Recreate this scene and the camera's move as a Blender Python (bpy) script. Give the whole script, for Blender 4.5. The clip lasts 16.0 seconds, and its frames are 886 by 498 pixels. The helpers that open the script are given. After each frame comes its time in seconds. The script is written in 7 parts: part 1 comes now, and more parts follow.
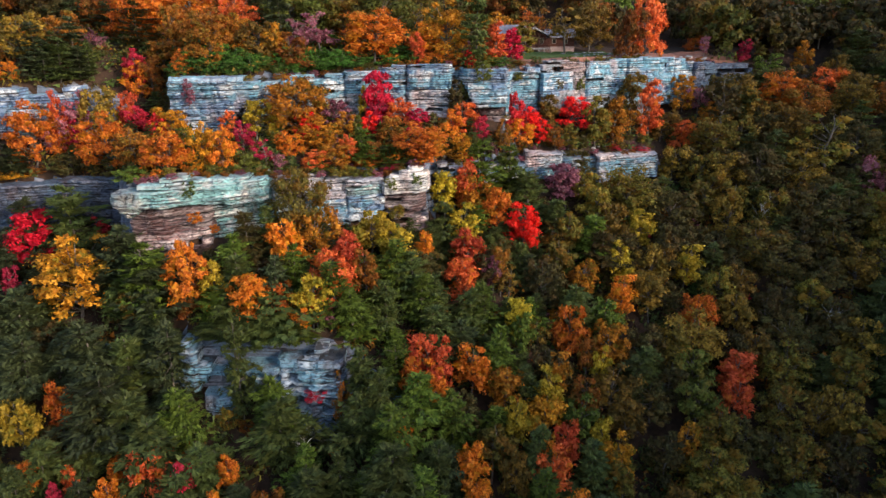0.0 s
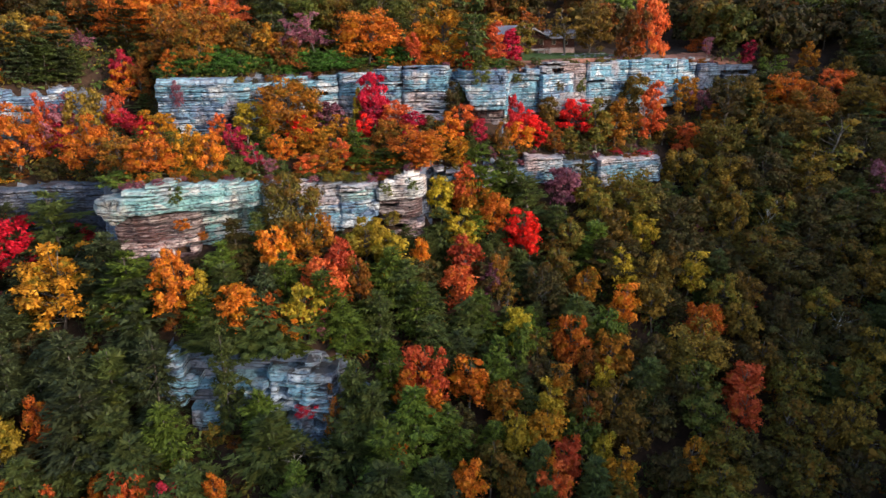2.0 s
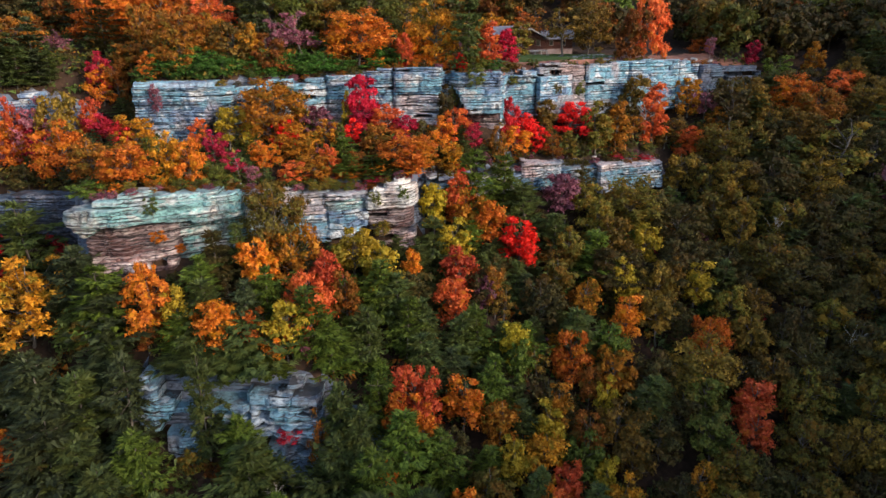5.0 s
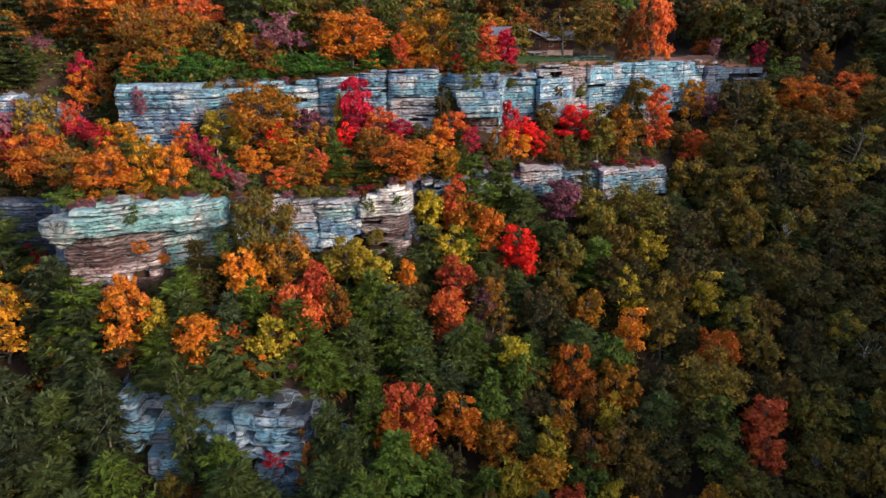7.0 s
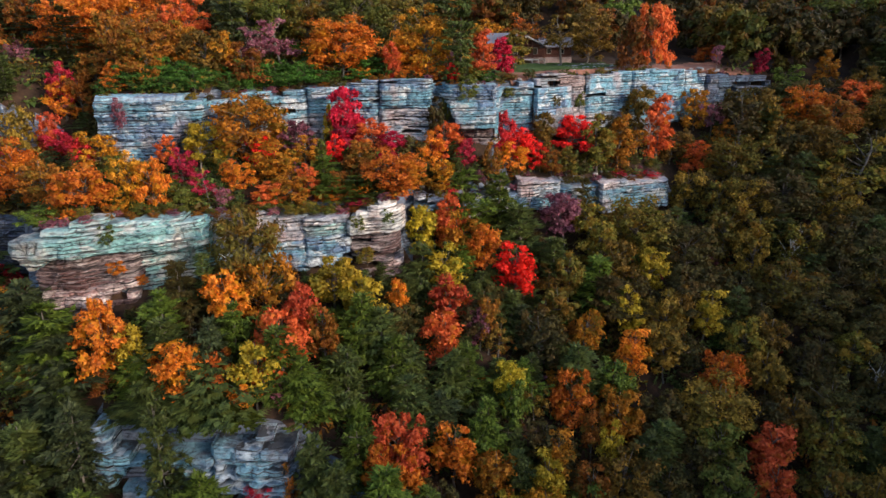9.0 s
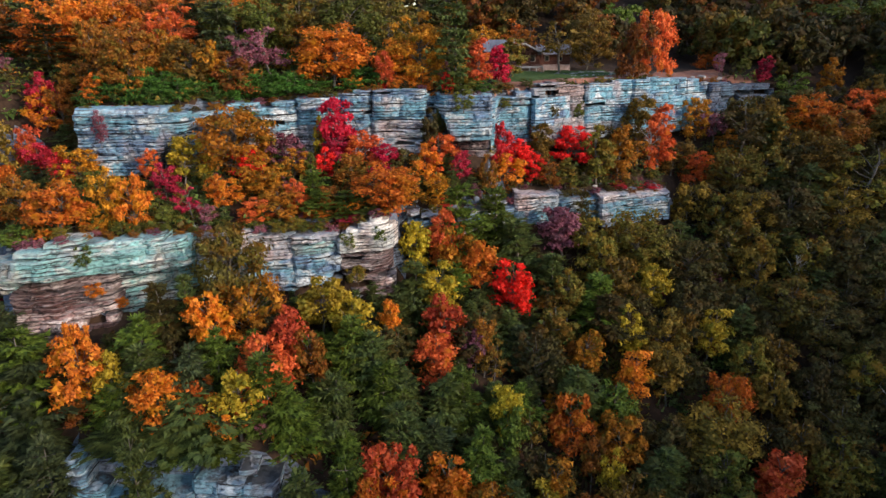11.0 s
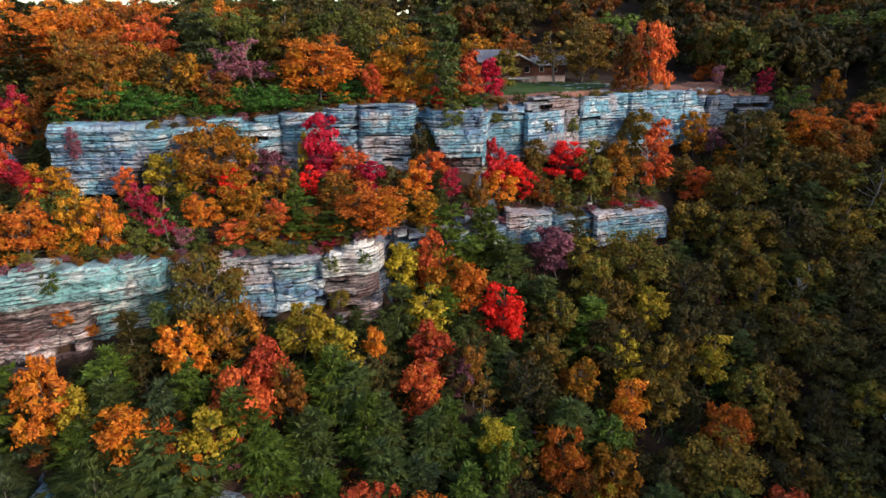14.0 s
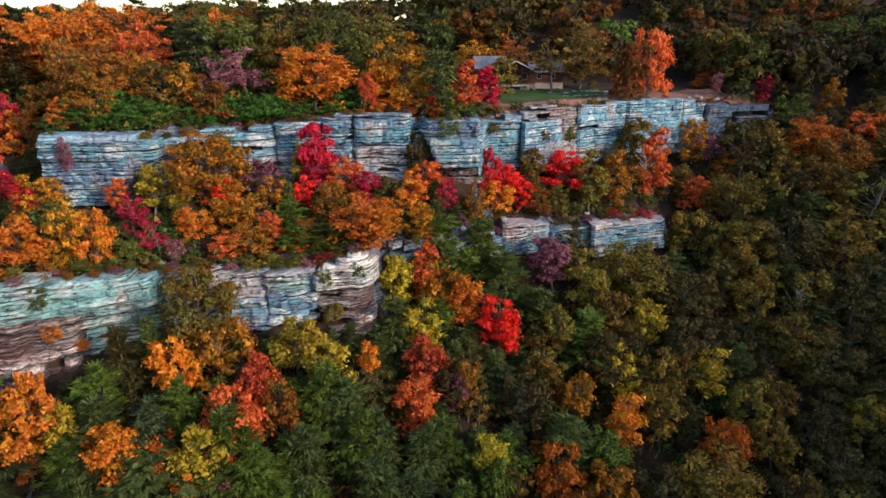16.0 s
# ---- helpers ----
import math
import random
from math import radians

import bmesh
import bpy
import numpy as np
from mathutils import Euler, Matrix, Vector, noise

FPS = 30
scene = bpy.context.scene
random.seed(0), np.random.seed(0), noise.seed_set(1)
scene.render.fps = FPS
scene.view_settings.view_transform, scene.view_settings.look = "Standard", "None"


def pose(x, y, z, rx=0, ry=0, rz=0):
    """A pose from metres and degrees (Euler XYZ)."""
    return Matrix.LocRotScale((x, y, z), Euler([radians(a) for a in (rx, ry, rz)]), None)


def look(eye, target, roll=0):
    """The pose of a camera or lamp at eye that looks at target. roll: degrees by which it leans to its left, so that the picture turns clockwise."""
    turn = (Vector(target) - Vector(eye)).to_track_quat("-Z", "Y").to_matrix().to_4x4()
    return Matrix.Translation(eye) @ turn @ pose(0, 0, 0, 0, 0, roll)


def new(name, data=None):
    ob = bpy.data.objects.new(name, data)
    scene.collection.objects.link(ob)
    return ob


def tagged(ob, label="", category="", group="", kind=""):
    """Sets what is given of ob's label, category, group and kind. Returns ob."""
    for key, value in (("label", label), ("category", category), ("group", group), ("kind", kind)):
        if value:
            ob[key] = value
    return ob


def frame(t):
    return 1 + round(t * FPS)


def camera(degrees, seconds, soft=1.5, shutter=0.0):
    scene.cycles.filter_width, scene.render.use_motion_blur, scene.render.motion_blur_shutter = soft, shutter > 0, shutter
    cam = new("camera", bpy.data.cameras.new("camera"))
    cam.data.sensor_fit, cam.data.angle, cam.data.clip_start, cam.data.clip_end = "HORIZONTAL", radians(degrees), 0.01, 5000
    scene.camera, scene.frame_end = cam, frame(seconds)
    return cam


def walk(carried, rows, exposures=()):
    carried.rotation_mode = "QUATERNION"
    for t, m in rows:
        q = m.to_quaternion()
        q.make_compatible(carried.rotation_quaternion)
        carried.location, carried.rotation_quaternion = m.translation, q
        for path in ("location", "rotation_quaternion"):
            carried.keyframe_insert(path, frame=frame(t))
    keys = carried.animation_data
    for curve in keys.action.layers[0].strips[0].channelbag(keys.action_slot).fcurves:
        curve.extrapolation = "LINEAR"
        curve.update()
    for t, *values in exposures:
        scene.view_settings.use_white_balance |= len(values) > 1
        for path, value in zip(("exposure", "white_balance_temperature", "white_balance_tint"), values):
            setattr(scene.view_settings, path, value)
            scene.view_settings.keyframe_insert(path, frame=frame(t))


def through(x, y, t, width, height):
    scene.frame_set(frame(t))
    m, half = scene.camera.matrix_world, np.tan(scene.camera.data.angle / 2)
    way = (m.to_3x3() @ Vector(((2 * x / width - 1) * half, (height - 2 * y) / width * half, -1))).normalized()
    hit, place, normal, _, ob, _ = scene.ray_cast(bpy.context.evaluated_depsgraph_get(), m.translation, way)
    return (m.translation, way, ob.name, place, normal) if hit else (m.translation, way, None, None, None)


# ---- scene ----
cam = camera(68.0, 16.0, soft=1.5)
PATH = [
    (0, (-0.014, 0.01, 13.49), (0.007, 1.9, 12.838), -0.5),
    (0.5, (0.115, 0.984, 13.438), (0.137, 2.875, 12.787), -0.4),
    (1, (0.268, 1.951, 13.396), (0.29, 3.842, 12.746), -0.5),
    (1.5, (0.403, 2.98, 13.321), (0.425, 4.871, 12.672), -0.5),
    (2, (0.536, 4.024, 13.223), (0.559, 5.916, 12.575), -0.5),
    (2.5, (0.66, 5.044, 13.184), (0.685, 6.936, 12.536), -0.5),
    (3, (0.799, 6.047, 13.15), (0.825, 7.939, 12.503), -0.5),
    (3.5, (0.962, 7.116, 13.102), (0.989, 9.009, 12.457), -0.5),
    (4, (1.125, 8.153, 13.046), (1.153, 10.046, 12.402), -0.6),
    (6.5, (1.928, 13.858, 12.522), (1.961, 15.753, 11.882), -0.6),
    (7, (2.111, 15.145, 12.621), (2.144, 17.04, 11.982), -0.6),
    (7.5, (2.319, 16.466, 12.795), (2.353, 18.362, 12.158), -0.6),
    (8, (2.517, 17.799, 13.012), (2.553, 19.695, 12.376), -0.6),
    (8.5, (2.783, 19.191, 13.297), (2.821, 21.087, 12.662), -0.6),
    (9, (2.998, 20.449, 13.606), (3.037, 22.346, 12.973), -0.6),
    (11.5, (4.091, 26.063, 15.071), (4.136, 27.961, 14.443), -0.6),
    (12, (4.39, 27.007, 15.377), (4.437, 28.906, 14.749), -0.5),
    (12.5, (4.722, 27.846, 15.67), (4.768, 29.744, 15.044), -0.5),
    (13, (4.985, 28.612, 16.006), (5.033, 30.511, 15.379), -0.5),
    (13.5, (5.285, 29.273, 16.374), (5.334, 31.171, 15.748), -0.4),
    (14, (5.489, 29.835, 16.681), (5.539, 31.734, 16.056), -0.4),
    (14.5, (5.764, 30.314, 17.017), (5.814, 32.214, 16.392), -0.4),
    (15, (5.935, 30.74, 17.339), (5.986, 32.639, 16.716), -0.3),
    (15.5, (6.07, 31.065, 17.725), (6.12, 32.964, 17.101), -0.3),
    (16, (6.209, 31.432, 18.055), (6.26, 33.331, 17.431), -0.3),
]
walk(cam, [(t, look(eye, target, roll)) for t, eye, target, roll in PATH], [(0, 1.22, 7000, 17), (4, 1.10, 7000, 17), (7, 1.04, 6950, 16), (9, 0.99, 6950, 16), (12, 0.95, 6800, 13), (16, 0.91, 6750, 12)])

# ---- world and light ----
SUN_ELEVATION, SUN_TURN = radians(21), radians(123)
world = bpy.data.worlds.new("world")
scene.world = world
world.use_nodes = True
wn = world.node_tree.nodes
sky = wn.new("ShaderNodeTexSky")
sky.sky_type, sky.sun_disc, sky.sun_elevation, sky.sun_rotation = "NISHITA", False, SUN_ELEVATION, SUN_TURN
wn["Background"].inputs["Strength"].default_value = 0.15
world.node_tree.links.new(sky.outputs[0], wn["Background"].inputs["Color"])
sun = new("sun", bpy.data.lights.new("sun", "SUN"))
sun.data.energy, sun.data.angle, sun.data.color = 1.95, radians(13), (1.0, 0.86, 0.70)
sun_way = Vector((math.sin(SUN_TURN) * math.cos(SUN_ELEVATION), math.cos(SUN_TURN) * math.cos(SUN_ELEVATION), math.sin(SUN_ELEVATION)))
sun.matrix_world = look(sun_way * 100, (0, 0, 0))


# ---- materials ----
def nodes_of(name, rough=0.8, metal=0.0):
    m = bpy.data.materials.new(name)
    m.use_nodes = True
    nt = m.node_tree
    b = nt.nodes["Principled BSDF"]
    b.inputs["Roughness"].default_value, b.inputs["Metallic"].default_value = rough, metal
    b.inputs["Specular IOR Level"].default_value = 0.25
    return m, nt, b


def ramp(nt, fac, stops):
    r = nt.nodes.new("ShaderNodeValToRGB")
    e = r.color_ramp.elements
    while len(e) < len(stops):
        e.new(0.5)
    for k, (p, c) in zip(e, stops):
        k.position, k.color = p, (*c, 1)
    nt.links.new(fac, r.inputs[0])
    return r.outputs[0]


def noise_of(nt, scale, detail=4.0, coord="Object", stretch=(1, 1, 1), rough=0.55):
    tc = nt.nodes.new("ShaderNodeTexCoord")
    mp = nt.nodes.new("ShaderNodeMapping")
    mp.inputs["Scale"].default_value = stretch
    n = nt.nodes.new("ShaderNodeTexNoise")
    n.inputs["Scale"].default_value, n.inputs["Detail"].default_value, n.inputs["Roughness"].default_value = scale, detail, rough
    nt.links.new(tc.outputs[coord], mp.inputs[0])
    nt.links.new(mp.outputs[0], n.inputs["Vector"])
    return n.outputs[0]


def mixed(nt, a, b, fac, how="MIX"):
    m = nt.nodes.new("ShaderNodeMix")
    m.data_type, m.blend_type = "RGBA", how
    for value, socket in ((fac, m.inputs[0]), (a, m.inputs[6]), (b, m.inputs[7])):
        if hasattr(value, "is_linked"):
            nt.links.new(value, socket)
        else:
            socket.default_value = value if isinstance(value, float) else (*value, 1)
    return m.outputs[2]


def bumped(nt, b, height, strength, distance):
    k = nt.nodes.new("ShaderNodeBump")
    k.inputs["Strength"].default_value, k.inputs["Distance"].default_value = strength, distance
    nt.links.new(height, k.inputs["Height"])
    nt.links.new(k.outputs[0], b.inputs["Normal"])


def surface(name, dark, mid, light, scale=3.0, rough=0.8, bump=0.4, depth=0.03, stretch=(1, 1, 1), coord="Object", metal=0.0):
    """A mottled surface: three tones by noise at two scales, with relief."""
    m, nt, b = nodes_of(name, rough, metal)
    big, fine = noise_of(nt, scale * 0.2, 3, coord, stretch), noise_of(nt, scale, 6, coord, stretch)
    c = ramp(nt, fine, [(0.3, dark), (0.5, mid), (0.72, light)])
    c = mixed(nt, c, ramp(nt, big, [(0.35, dark), (0.6, light)]), 0.35)
    nt.links.new(c, b.inputs["Base Color"])
    bumped(nt, b, fine, bump, depth)
    return m


def foliage(name, dark, mid, light, patch=None, share=0.35, through=0.3):
    """Leaves: tone by leaf, by tree and by branch; some trees turn in patches; light passes through."""
    m, nt, b = nodes_of(name, 0.65)
    geo, info = nt.nodes.new("ShaderNodeNewGeometry"), nt.nodes.new("ShaderNodeObjectInfo")
    branch = noise_of(nt, 0.55, 2)
    clump = noise_of(nt, 1.5, 3)
    both = nt.nodes.new("ShaderNodeMath")
    both.operation, both.use_clamp = "MULTIPLY_ADD", True
    both.inputs[1].default_value = 1.6
    nt.links.new(clump, both.inputs[0])
    off = nt.nodes.new("ShaderNodeMath")
    off.operation = "MULTIPLY_ADD"
    off.inputs[1].default_value, off.inputs[2].default_value = 0.75, -0.68
    nt.links.new(geo.outputs["Random Per Island"], off.inputs[0])
    nt.links.new(off.outputs[0], both.inputs[2])
    c = ramp(nt, both.outputs[0], [(0.10, tuple(0.85 * v for v in dark)), (0.44, mid), (0.80, light)])
    if patch:
        c = mixed(nt, c, patch, ramp(nt, branch, [(0.62 - share * 0.5, (0, 0, 0)), (0.75 - share * 0.4, (1, 1, 1))]))
    hsv = nt.nodes.new("ShaderNodeHueSaturation")
    tone = nt.nodes.new("ShaderNodeMapRange")
    tone.inputs["To Min"].default_value, tone.inputs["To Max"].default_value = 0.7, 1.3
    hue = nt.nodes.new("ShaderNodeMapRange")
    hue.inputs["To Min"].default_value, hue.inputs["To Max"].default_value = 0.497, 0.514
    nt.links.new(info.outputs["Random"], tone.inputs[0])
    nt.links.new(info.outputs["Random"], hue.inputs[0])
    nt.links.new(tone.outputs[0], hsv.inputs["Value"])
    nt.links.new(hue.outputs[0], hsv.inputs["Hue"])
    nt.links.new(c, hsv.inputs["Color"])
    nt.links.new(hsv.outputs[0], b.inputs["Base Color"])
    t = nt.nodes.new("ShaderNodeBsdfTranslucent")
    mix = nt.nodes.new("ShaderNodeMixShader")
    mix.inputs[0].default_value = through
    nt.links.new(hsv.outputs[0], t.inputs[0])
    nt.links.new(b.outputs[0], mix.inputs[1])
    nt.links.new(t.outputs[0], mix.inputs[2])
    nt.links.new(mix.outputs[0], nt.nodes["Material Output"].inputs[0])
    return m


LEAF = {
    "orange": foliage("orange_leaves", (0.26, 0.045, 0.006), (0.60, 0.128, 0.016), (0.82, 0.23, 0.034), (0.52, 0.19, 0.010), 0.25),
    "gold": foliage("gold_leaves", (0.21, 0.066, 0.006), (0.47, 0.162, 0.012), (0.68, 0.28, 0.030), (0.20, 0.13, 0.012), 0.25),
    "yellow": foliage("yellow_leaves", (0.24, 0.155, 0.011), (0.44, 0.295, 0.02), (0.6, 0.42, 0.05), (0.2, 0.18, 0.016), 0.25),
    "red": foliage("red_leaves", (0.38, 0.006, 0.032), (0.72, 0.012, 0.062), (0.86, 0.045, 0.10)),
    "flame": foliage("flame_red_leaves", (0.42, 0.006, 0.022), (0.76, 0.010, 0.034), (0.86, 0.026, 0.055)),
    "scarlet": foliage("scarlet_leaves", (0.34, 0.034, 0.014), (0.63, 0.085, 0.03), (0.77, 0.14, 0.055), (0.52, 0.13, 0.012), 0.2),
    "crimson": foliage("crimson_leaves", (0.26, 0.009, 0.024), (0.52, 0.020, 0.060), (0.68, 0.055, 0.11)),
    "purple": foliage("purple_leaves", (0.13, 0.034, 0.055), (0.25, 0.075, 0.115), (0.37, 0.13, 0.18), (0.30, 0.13, 0.17), 0.3),
    "russet": foliage("russet_leaves", (0.12, 0.03, 0.006), (0.27, 0.08, 0.012), (0.40, 0.13, 0.022), (0.16, 0.09, 0.012), 0.3),
    "bronze": foliage("bronze_leaves", (0.10, 0.051, 0.009), (0.212, 0.118, 0.017), (0.34, 0.195, 0.032), (0.12, 0.085, 0.016), 0.35),
    "olive": foliage("olive_leaves", (0.063, 0.056, 0.011), (0.138, 0.122, 0.02), (0.235, 0.20, 0.036), (0.24, 0.12, 0.015), 0.3),
    "green": foliage("green_leaves", (0.045, 0.055, 0.011), (0.095, 0.112, 0.018), (0.155, 0.17, 0.032), (0.16, 0.115, 0.02), 0.2),
    # the shade of hollow and far woods is put into these leaves' colour
    "dark": foliage("shaded_green_leaves", (0.029, 0.028, 0.009), (0.062, 0.056, 0.016), (0.108, 0.094, 0.028), (0.105, 0.062, 0.015), 0.3),
    "needle": foliage("pine_needles", (0.028, 0.041, 0.013), (0.065, 0.091, 0.025), (0.122, 0.155, 0.041), (0.092, 0.105, 0.022), 0.28, 0.2),
    "blue_needle": foliage("blue_pine_needles", (0.021, 0.030, 0.012), (0.045, 0.060, 0.022), (0.080, 0.100, 0.037), None, 0.2, 0.15),
    "laurel": foliage("laurel_leaves", (0.025, 0.045, 0.011), (0.054, 0.09, 0.018), (0.10, 0.148, 0.03), None, 0.2, 0.2),
    "hedge": foliage("bright_laurel_leaves", (0.022, 0.060, 0.010), (0.050, 0.135, 0.018), (0.095, 0.215, 0.032), None, 0.2, 0.25),
    "lush": foliage("lush_green_leaves", (0.036, 0.056, 0.009), (0.085, 0.128, 0.016), (0.153, 0.204, 0.029), None, 0.2, 0.2),
}
BARK = surface("grey_bark", (0.06, 0.05, 0.045), (0.13, 0.115, 0.10), (0.24, 0.22, 0.2), 4.0, 0.9, 0.6, 0.03, (1, 1, 0.3))
PALE_BARK = surface("pale_bark", (0.25, 0.23, 0.21), (0.42, 0.40, 0.37), (0.6, 0.58, 0.54), 4.0, 0.85, 0.4, 0.02, (1, 1, 0.4))
LITTER = surface("leaf_litter", (0.016, 0.011, 0.008), (0.036, 0.022, 0.015), (0.075, 0.042, 0.025), 1.2, 0.95, 0.8, 0.12)


def rock(name, base, tint, stain, spread, pale_tone=(0.56, 0.59, 0.61)):
    """Bedded sandstone: grey with patches of blue-green lichen and rusty stain, paler upward-sloping edges, thin dark
    bedding lines.
    """
    m, nt, b = nodes_of(name, 0.85)
    geo, info = nt.nodes.new("ShaderNodeNewGeometry"), nt.nodes.new("ShaderNodeObjectInfo")

    def field(scale, detail, stretch, rough=0.55):
        mp, n = nt.nodes.new("ShaderNodeMapping"), nt.nodes.new("ShaderNodeTexNoise")
        mp.inputs["Scale"].default_value = stretch
        n.inputs["Scale"].default_value, n.inputs["Detail"].default_value, n.inputs["Roughness"].default_value = scale, detail, rough
        nt.links.new(geo.outputs["Position"], mp.inputs[0])
        nt.links.new(mp.outputs[0], n.inputs["Vector"])
        return n.outputs[0]

    fine = field(1.0, 8, (1.5, 1.5, 3.4), 0.7)
    patches, pale, rust = field(0.16, 5, (1, 1, 1.1), 0.62), field(0.34, 6, (0.7, 0.7, 1.5), 0.65), field(0.2, 5, (1, 1, 0.5))

    def bedding(scale, bend, thin, mask):
        w = nt.nodes.new("ShaderNodeTexWave")
        w.wave_type, w.bands_direction = "BANDS", "Z"
        for key, value in (("Scale", scale), ("Distortion", bend), ("Detail", 6.0), ("Detail Scale", 0.8), ("Detail Roughness", 0.68)):
            w.inputs[key].default_value = value
        nt.links.new(geo.outputs["Position"], w.inputs["Vector"])
        line = ramp(nt, w.outputs["Fac"], [(thin, (1, 1, 1)), (thin * 2.6, (0, 0, 0))])
        return mixed(nt, (0, 0, 0), line, ramp(nt, mask, [(0.44, (0, 0, 0)), (0.56, (1, 1, 1))]))

    tall, column = nt.nodes.new("ShaderNodeMapping"), nt.nodes.new("ShaderNodeTexVoronoi")
    tall.inputs["Scale"].default_value = (0.26, 0.26, 0.11)
    column.feature = "DISTANCE_TO_EDGE"
    wob, bent = nt.nodes.new("ShaderNodeTexNoise"), nt.nodes.new("ShaderNodeVectorMath")
    wob.inputs["Scale"].default_value, wob.inputs["Detail"].default_value = 0.8, 6
    bent.operation = "ADD"
    nt.links.new(geo.outputs["Position"], wob.inputs["Vector"])
    nt.links.new(geo.outputs["Position"], bent.inputs[0])
    nt.links.new(wob.outputs[1], bent.inputs[1])
    nt.links.new(bent.outputs[0], tall.inputs[0])
    nt.links.new(tall.outputs[0], column.inputs["Vector"])
    column.inputs["Scale"].default_value = 1.0
    cleft = mixed(nt, (0, 0, 0), ramp(nt, column.outputs["Distance"], [(0.008, (0.6, 0.6, 0.6)), (0.03, (0, 0, 0))]), ramp(nt, patches, [(0.42, (1, 1, 1)), (0.62, (0.1, 0.1, 0.1))]))
    joints = mixed(nt, bedding(0.22, 1.5, 0.028, pale), bedding(0.6, 2.2, 0.05, field(0.17, 3, (1, 1, 1.4))), 1.0, "ADD")
    joints = mixed(nt, joints, cleft, 1.0, "LIGHTEN")
    c = mixed(nt, base, tint, ramp(nt, patches, [(0.42, (0, 0, 0)), (0.55, (1, 1, 1))]))
    c = mixed(nt, c, pale_tone, ramp(nt, pale, [(0.52, (0, 0, 0)), (0.59, (0.95, 0.95, 0.95))]))
    c = mixed(nt, c, stain, ramp(nt, rust, [(0.62 - spread, (0, 0, 0)), (0.74 - spread, (0.85, 0.85, 0.85))]))
    c = mixed(nt, c, ramp(nt, fine, [(0.36, (0.16, 0.16, 0.18)), (0.45, (0.84, 0.84, 0.85)), (0.62, (1.3, 1.3, 1.28))]), 1.0, "MULTIPLY")
    c = mixed(nt, c, (0.03, 0.028, 0.032), joints)
    # paler where a face slopes upwards, less so where it lies flat
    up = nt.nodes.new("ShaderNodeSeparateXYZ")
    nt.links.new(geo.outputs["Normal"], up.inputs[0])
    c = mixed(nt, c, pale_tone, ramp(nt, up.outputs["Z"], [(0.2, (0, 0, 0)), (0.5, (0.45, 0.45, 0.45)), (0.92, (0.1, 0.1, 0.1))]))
    tone, hsv = nt.nodes.new("ShaderNodeMapRange"), nt.nodes.new("ShaderNodeHueSaturation")
    tone.inputs["To Min"].default_value, tone.inputs["To Max"].default_value = 0.8, 1.15
    nt.links.new(info.outputs["Random"], tone.inputs[0])
    nt.links.new(tone.outputs[0], hsv.inputs["Value"])
    nt.links.new(c, hsv.inputs["Color"])
    nt.links.new(hsv.outputs[0], b.inputs["Base Color"])
    both = nt.nodes.new("ShaderNodeMath")
    both.operation = "SUBTRACT"
    nt.links.new(fine, both.inputs[0])
    nt.links.new(joints, both.inputs[1])
    bumped(nt, b, both.outputs[0], 0.9, 0.3)
    return m


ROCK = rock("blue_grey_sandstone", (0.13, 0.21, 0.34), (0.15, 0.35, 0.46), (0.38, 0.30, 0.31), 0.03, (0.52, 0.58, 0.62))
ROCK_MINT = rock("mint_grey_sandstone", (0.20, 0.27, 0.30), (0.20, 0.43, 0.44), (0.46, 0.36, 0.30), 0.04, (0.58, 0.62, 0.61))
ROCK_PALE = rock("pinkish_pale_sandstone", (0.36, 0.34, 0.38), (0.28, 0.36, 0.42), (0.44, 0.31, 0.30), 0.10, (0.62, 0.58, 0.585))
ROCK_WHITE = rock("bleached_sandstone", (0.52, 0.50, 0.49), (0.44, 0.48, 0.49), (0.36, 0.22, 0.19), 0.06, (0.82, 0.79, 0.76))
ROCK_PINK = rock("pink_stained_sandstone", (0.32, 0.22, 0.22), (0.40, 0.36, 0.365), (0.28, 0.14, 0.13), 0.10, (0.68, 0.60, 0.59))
# blue sandstone darkened: the shade on the walls is put into its colour
ROCK_SHADED = rock("dark_blue_sandstone", (0.085, 0.11, 0.17), (0.09, 0.15, 0.22), (0.10, 0.06, 0.06), 0.0, (0.19, 0.21, 0.26))
# a darker copy of the blue stone: the lower ledges' shade is in its colour
ROCK_LOW_SHADED = rock("blue_ledge_sandstone", (0.11, 0.18, 0.27), (0.16, 0.36, 0.46), (0.10, 0.05, 0.05), 0.07, (0.42, 0.51, 0.58))
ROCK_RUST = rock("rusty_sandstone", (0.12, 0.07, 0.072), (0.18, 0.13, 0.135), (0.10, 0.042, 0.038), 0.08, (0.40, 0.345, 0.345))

# ---- the hillside: three cliff bands; face, rim and foot by distance along the hill ----
FACE_1 = ((-120, 118), (-95, 124), (-72, 130), (-66, 134), (-53, 137), (-51.5, 130.5), (-35, 131.5), (-32.5, 135), (-28, 139), (-20, 142), (-10, 143.5), (3, 143), (5, 145), (7, 142.5), (15.8, 142.5), (17.5, 149), (26, 152), (33, 157), (40, 162), (58, 168.5), (75, 174), (95, 178), (130, 185))
RIM_1 = ((-120, 2), (-72, 2), (-60, -2.4), (-54, -3), (-52.5, 3.2), (-20, 3.8), (-9, 4.1), (15, 4.2), (40, 4.9), (58, 4), (75, 3), (95, 2), (130, 2))
FOOT_1 = ((-120, -6), (-72, -6), (-60, -4.4), (-54, -4), (-52.5, -6.5), (-30, -6), (-10, -5.5), (15, -5), (40, -5.5), (58, -6), (72, -3), (85, 1.5), (130, 1.5))
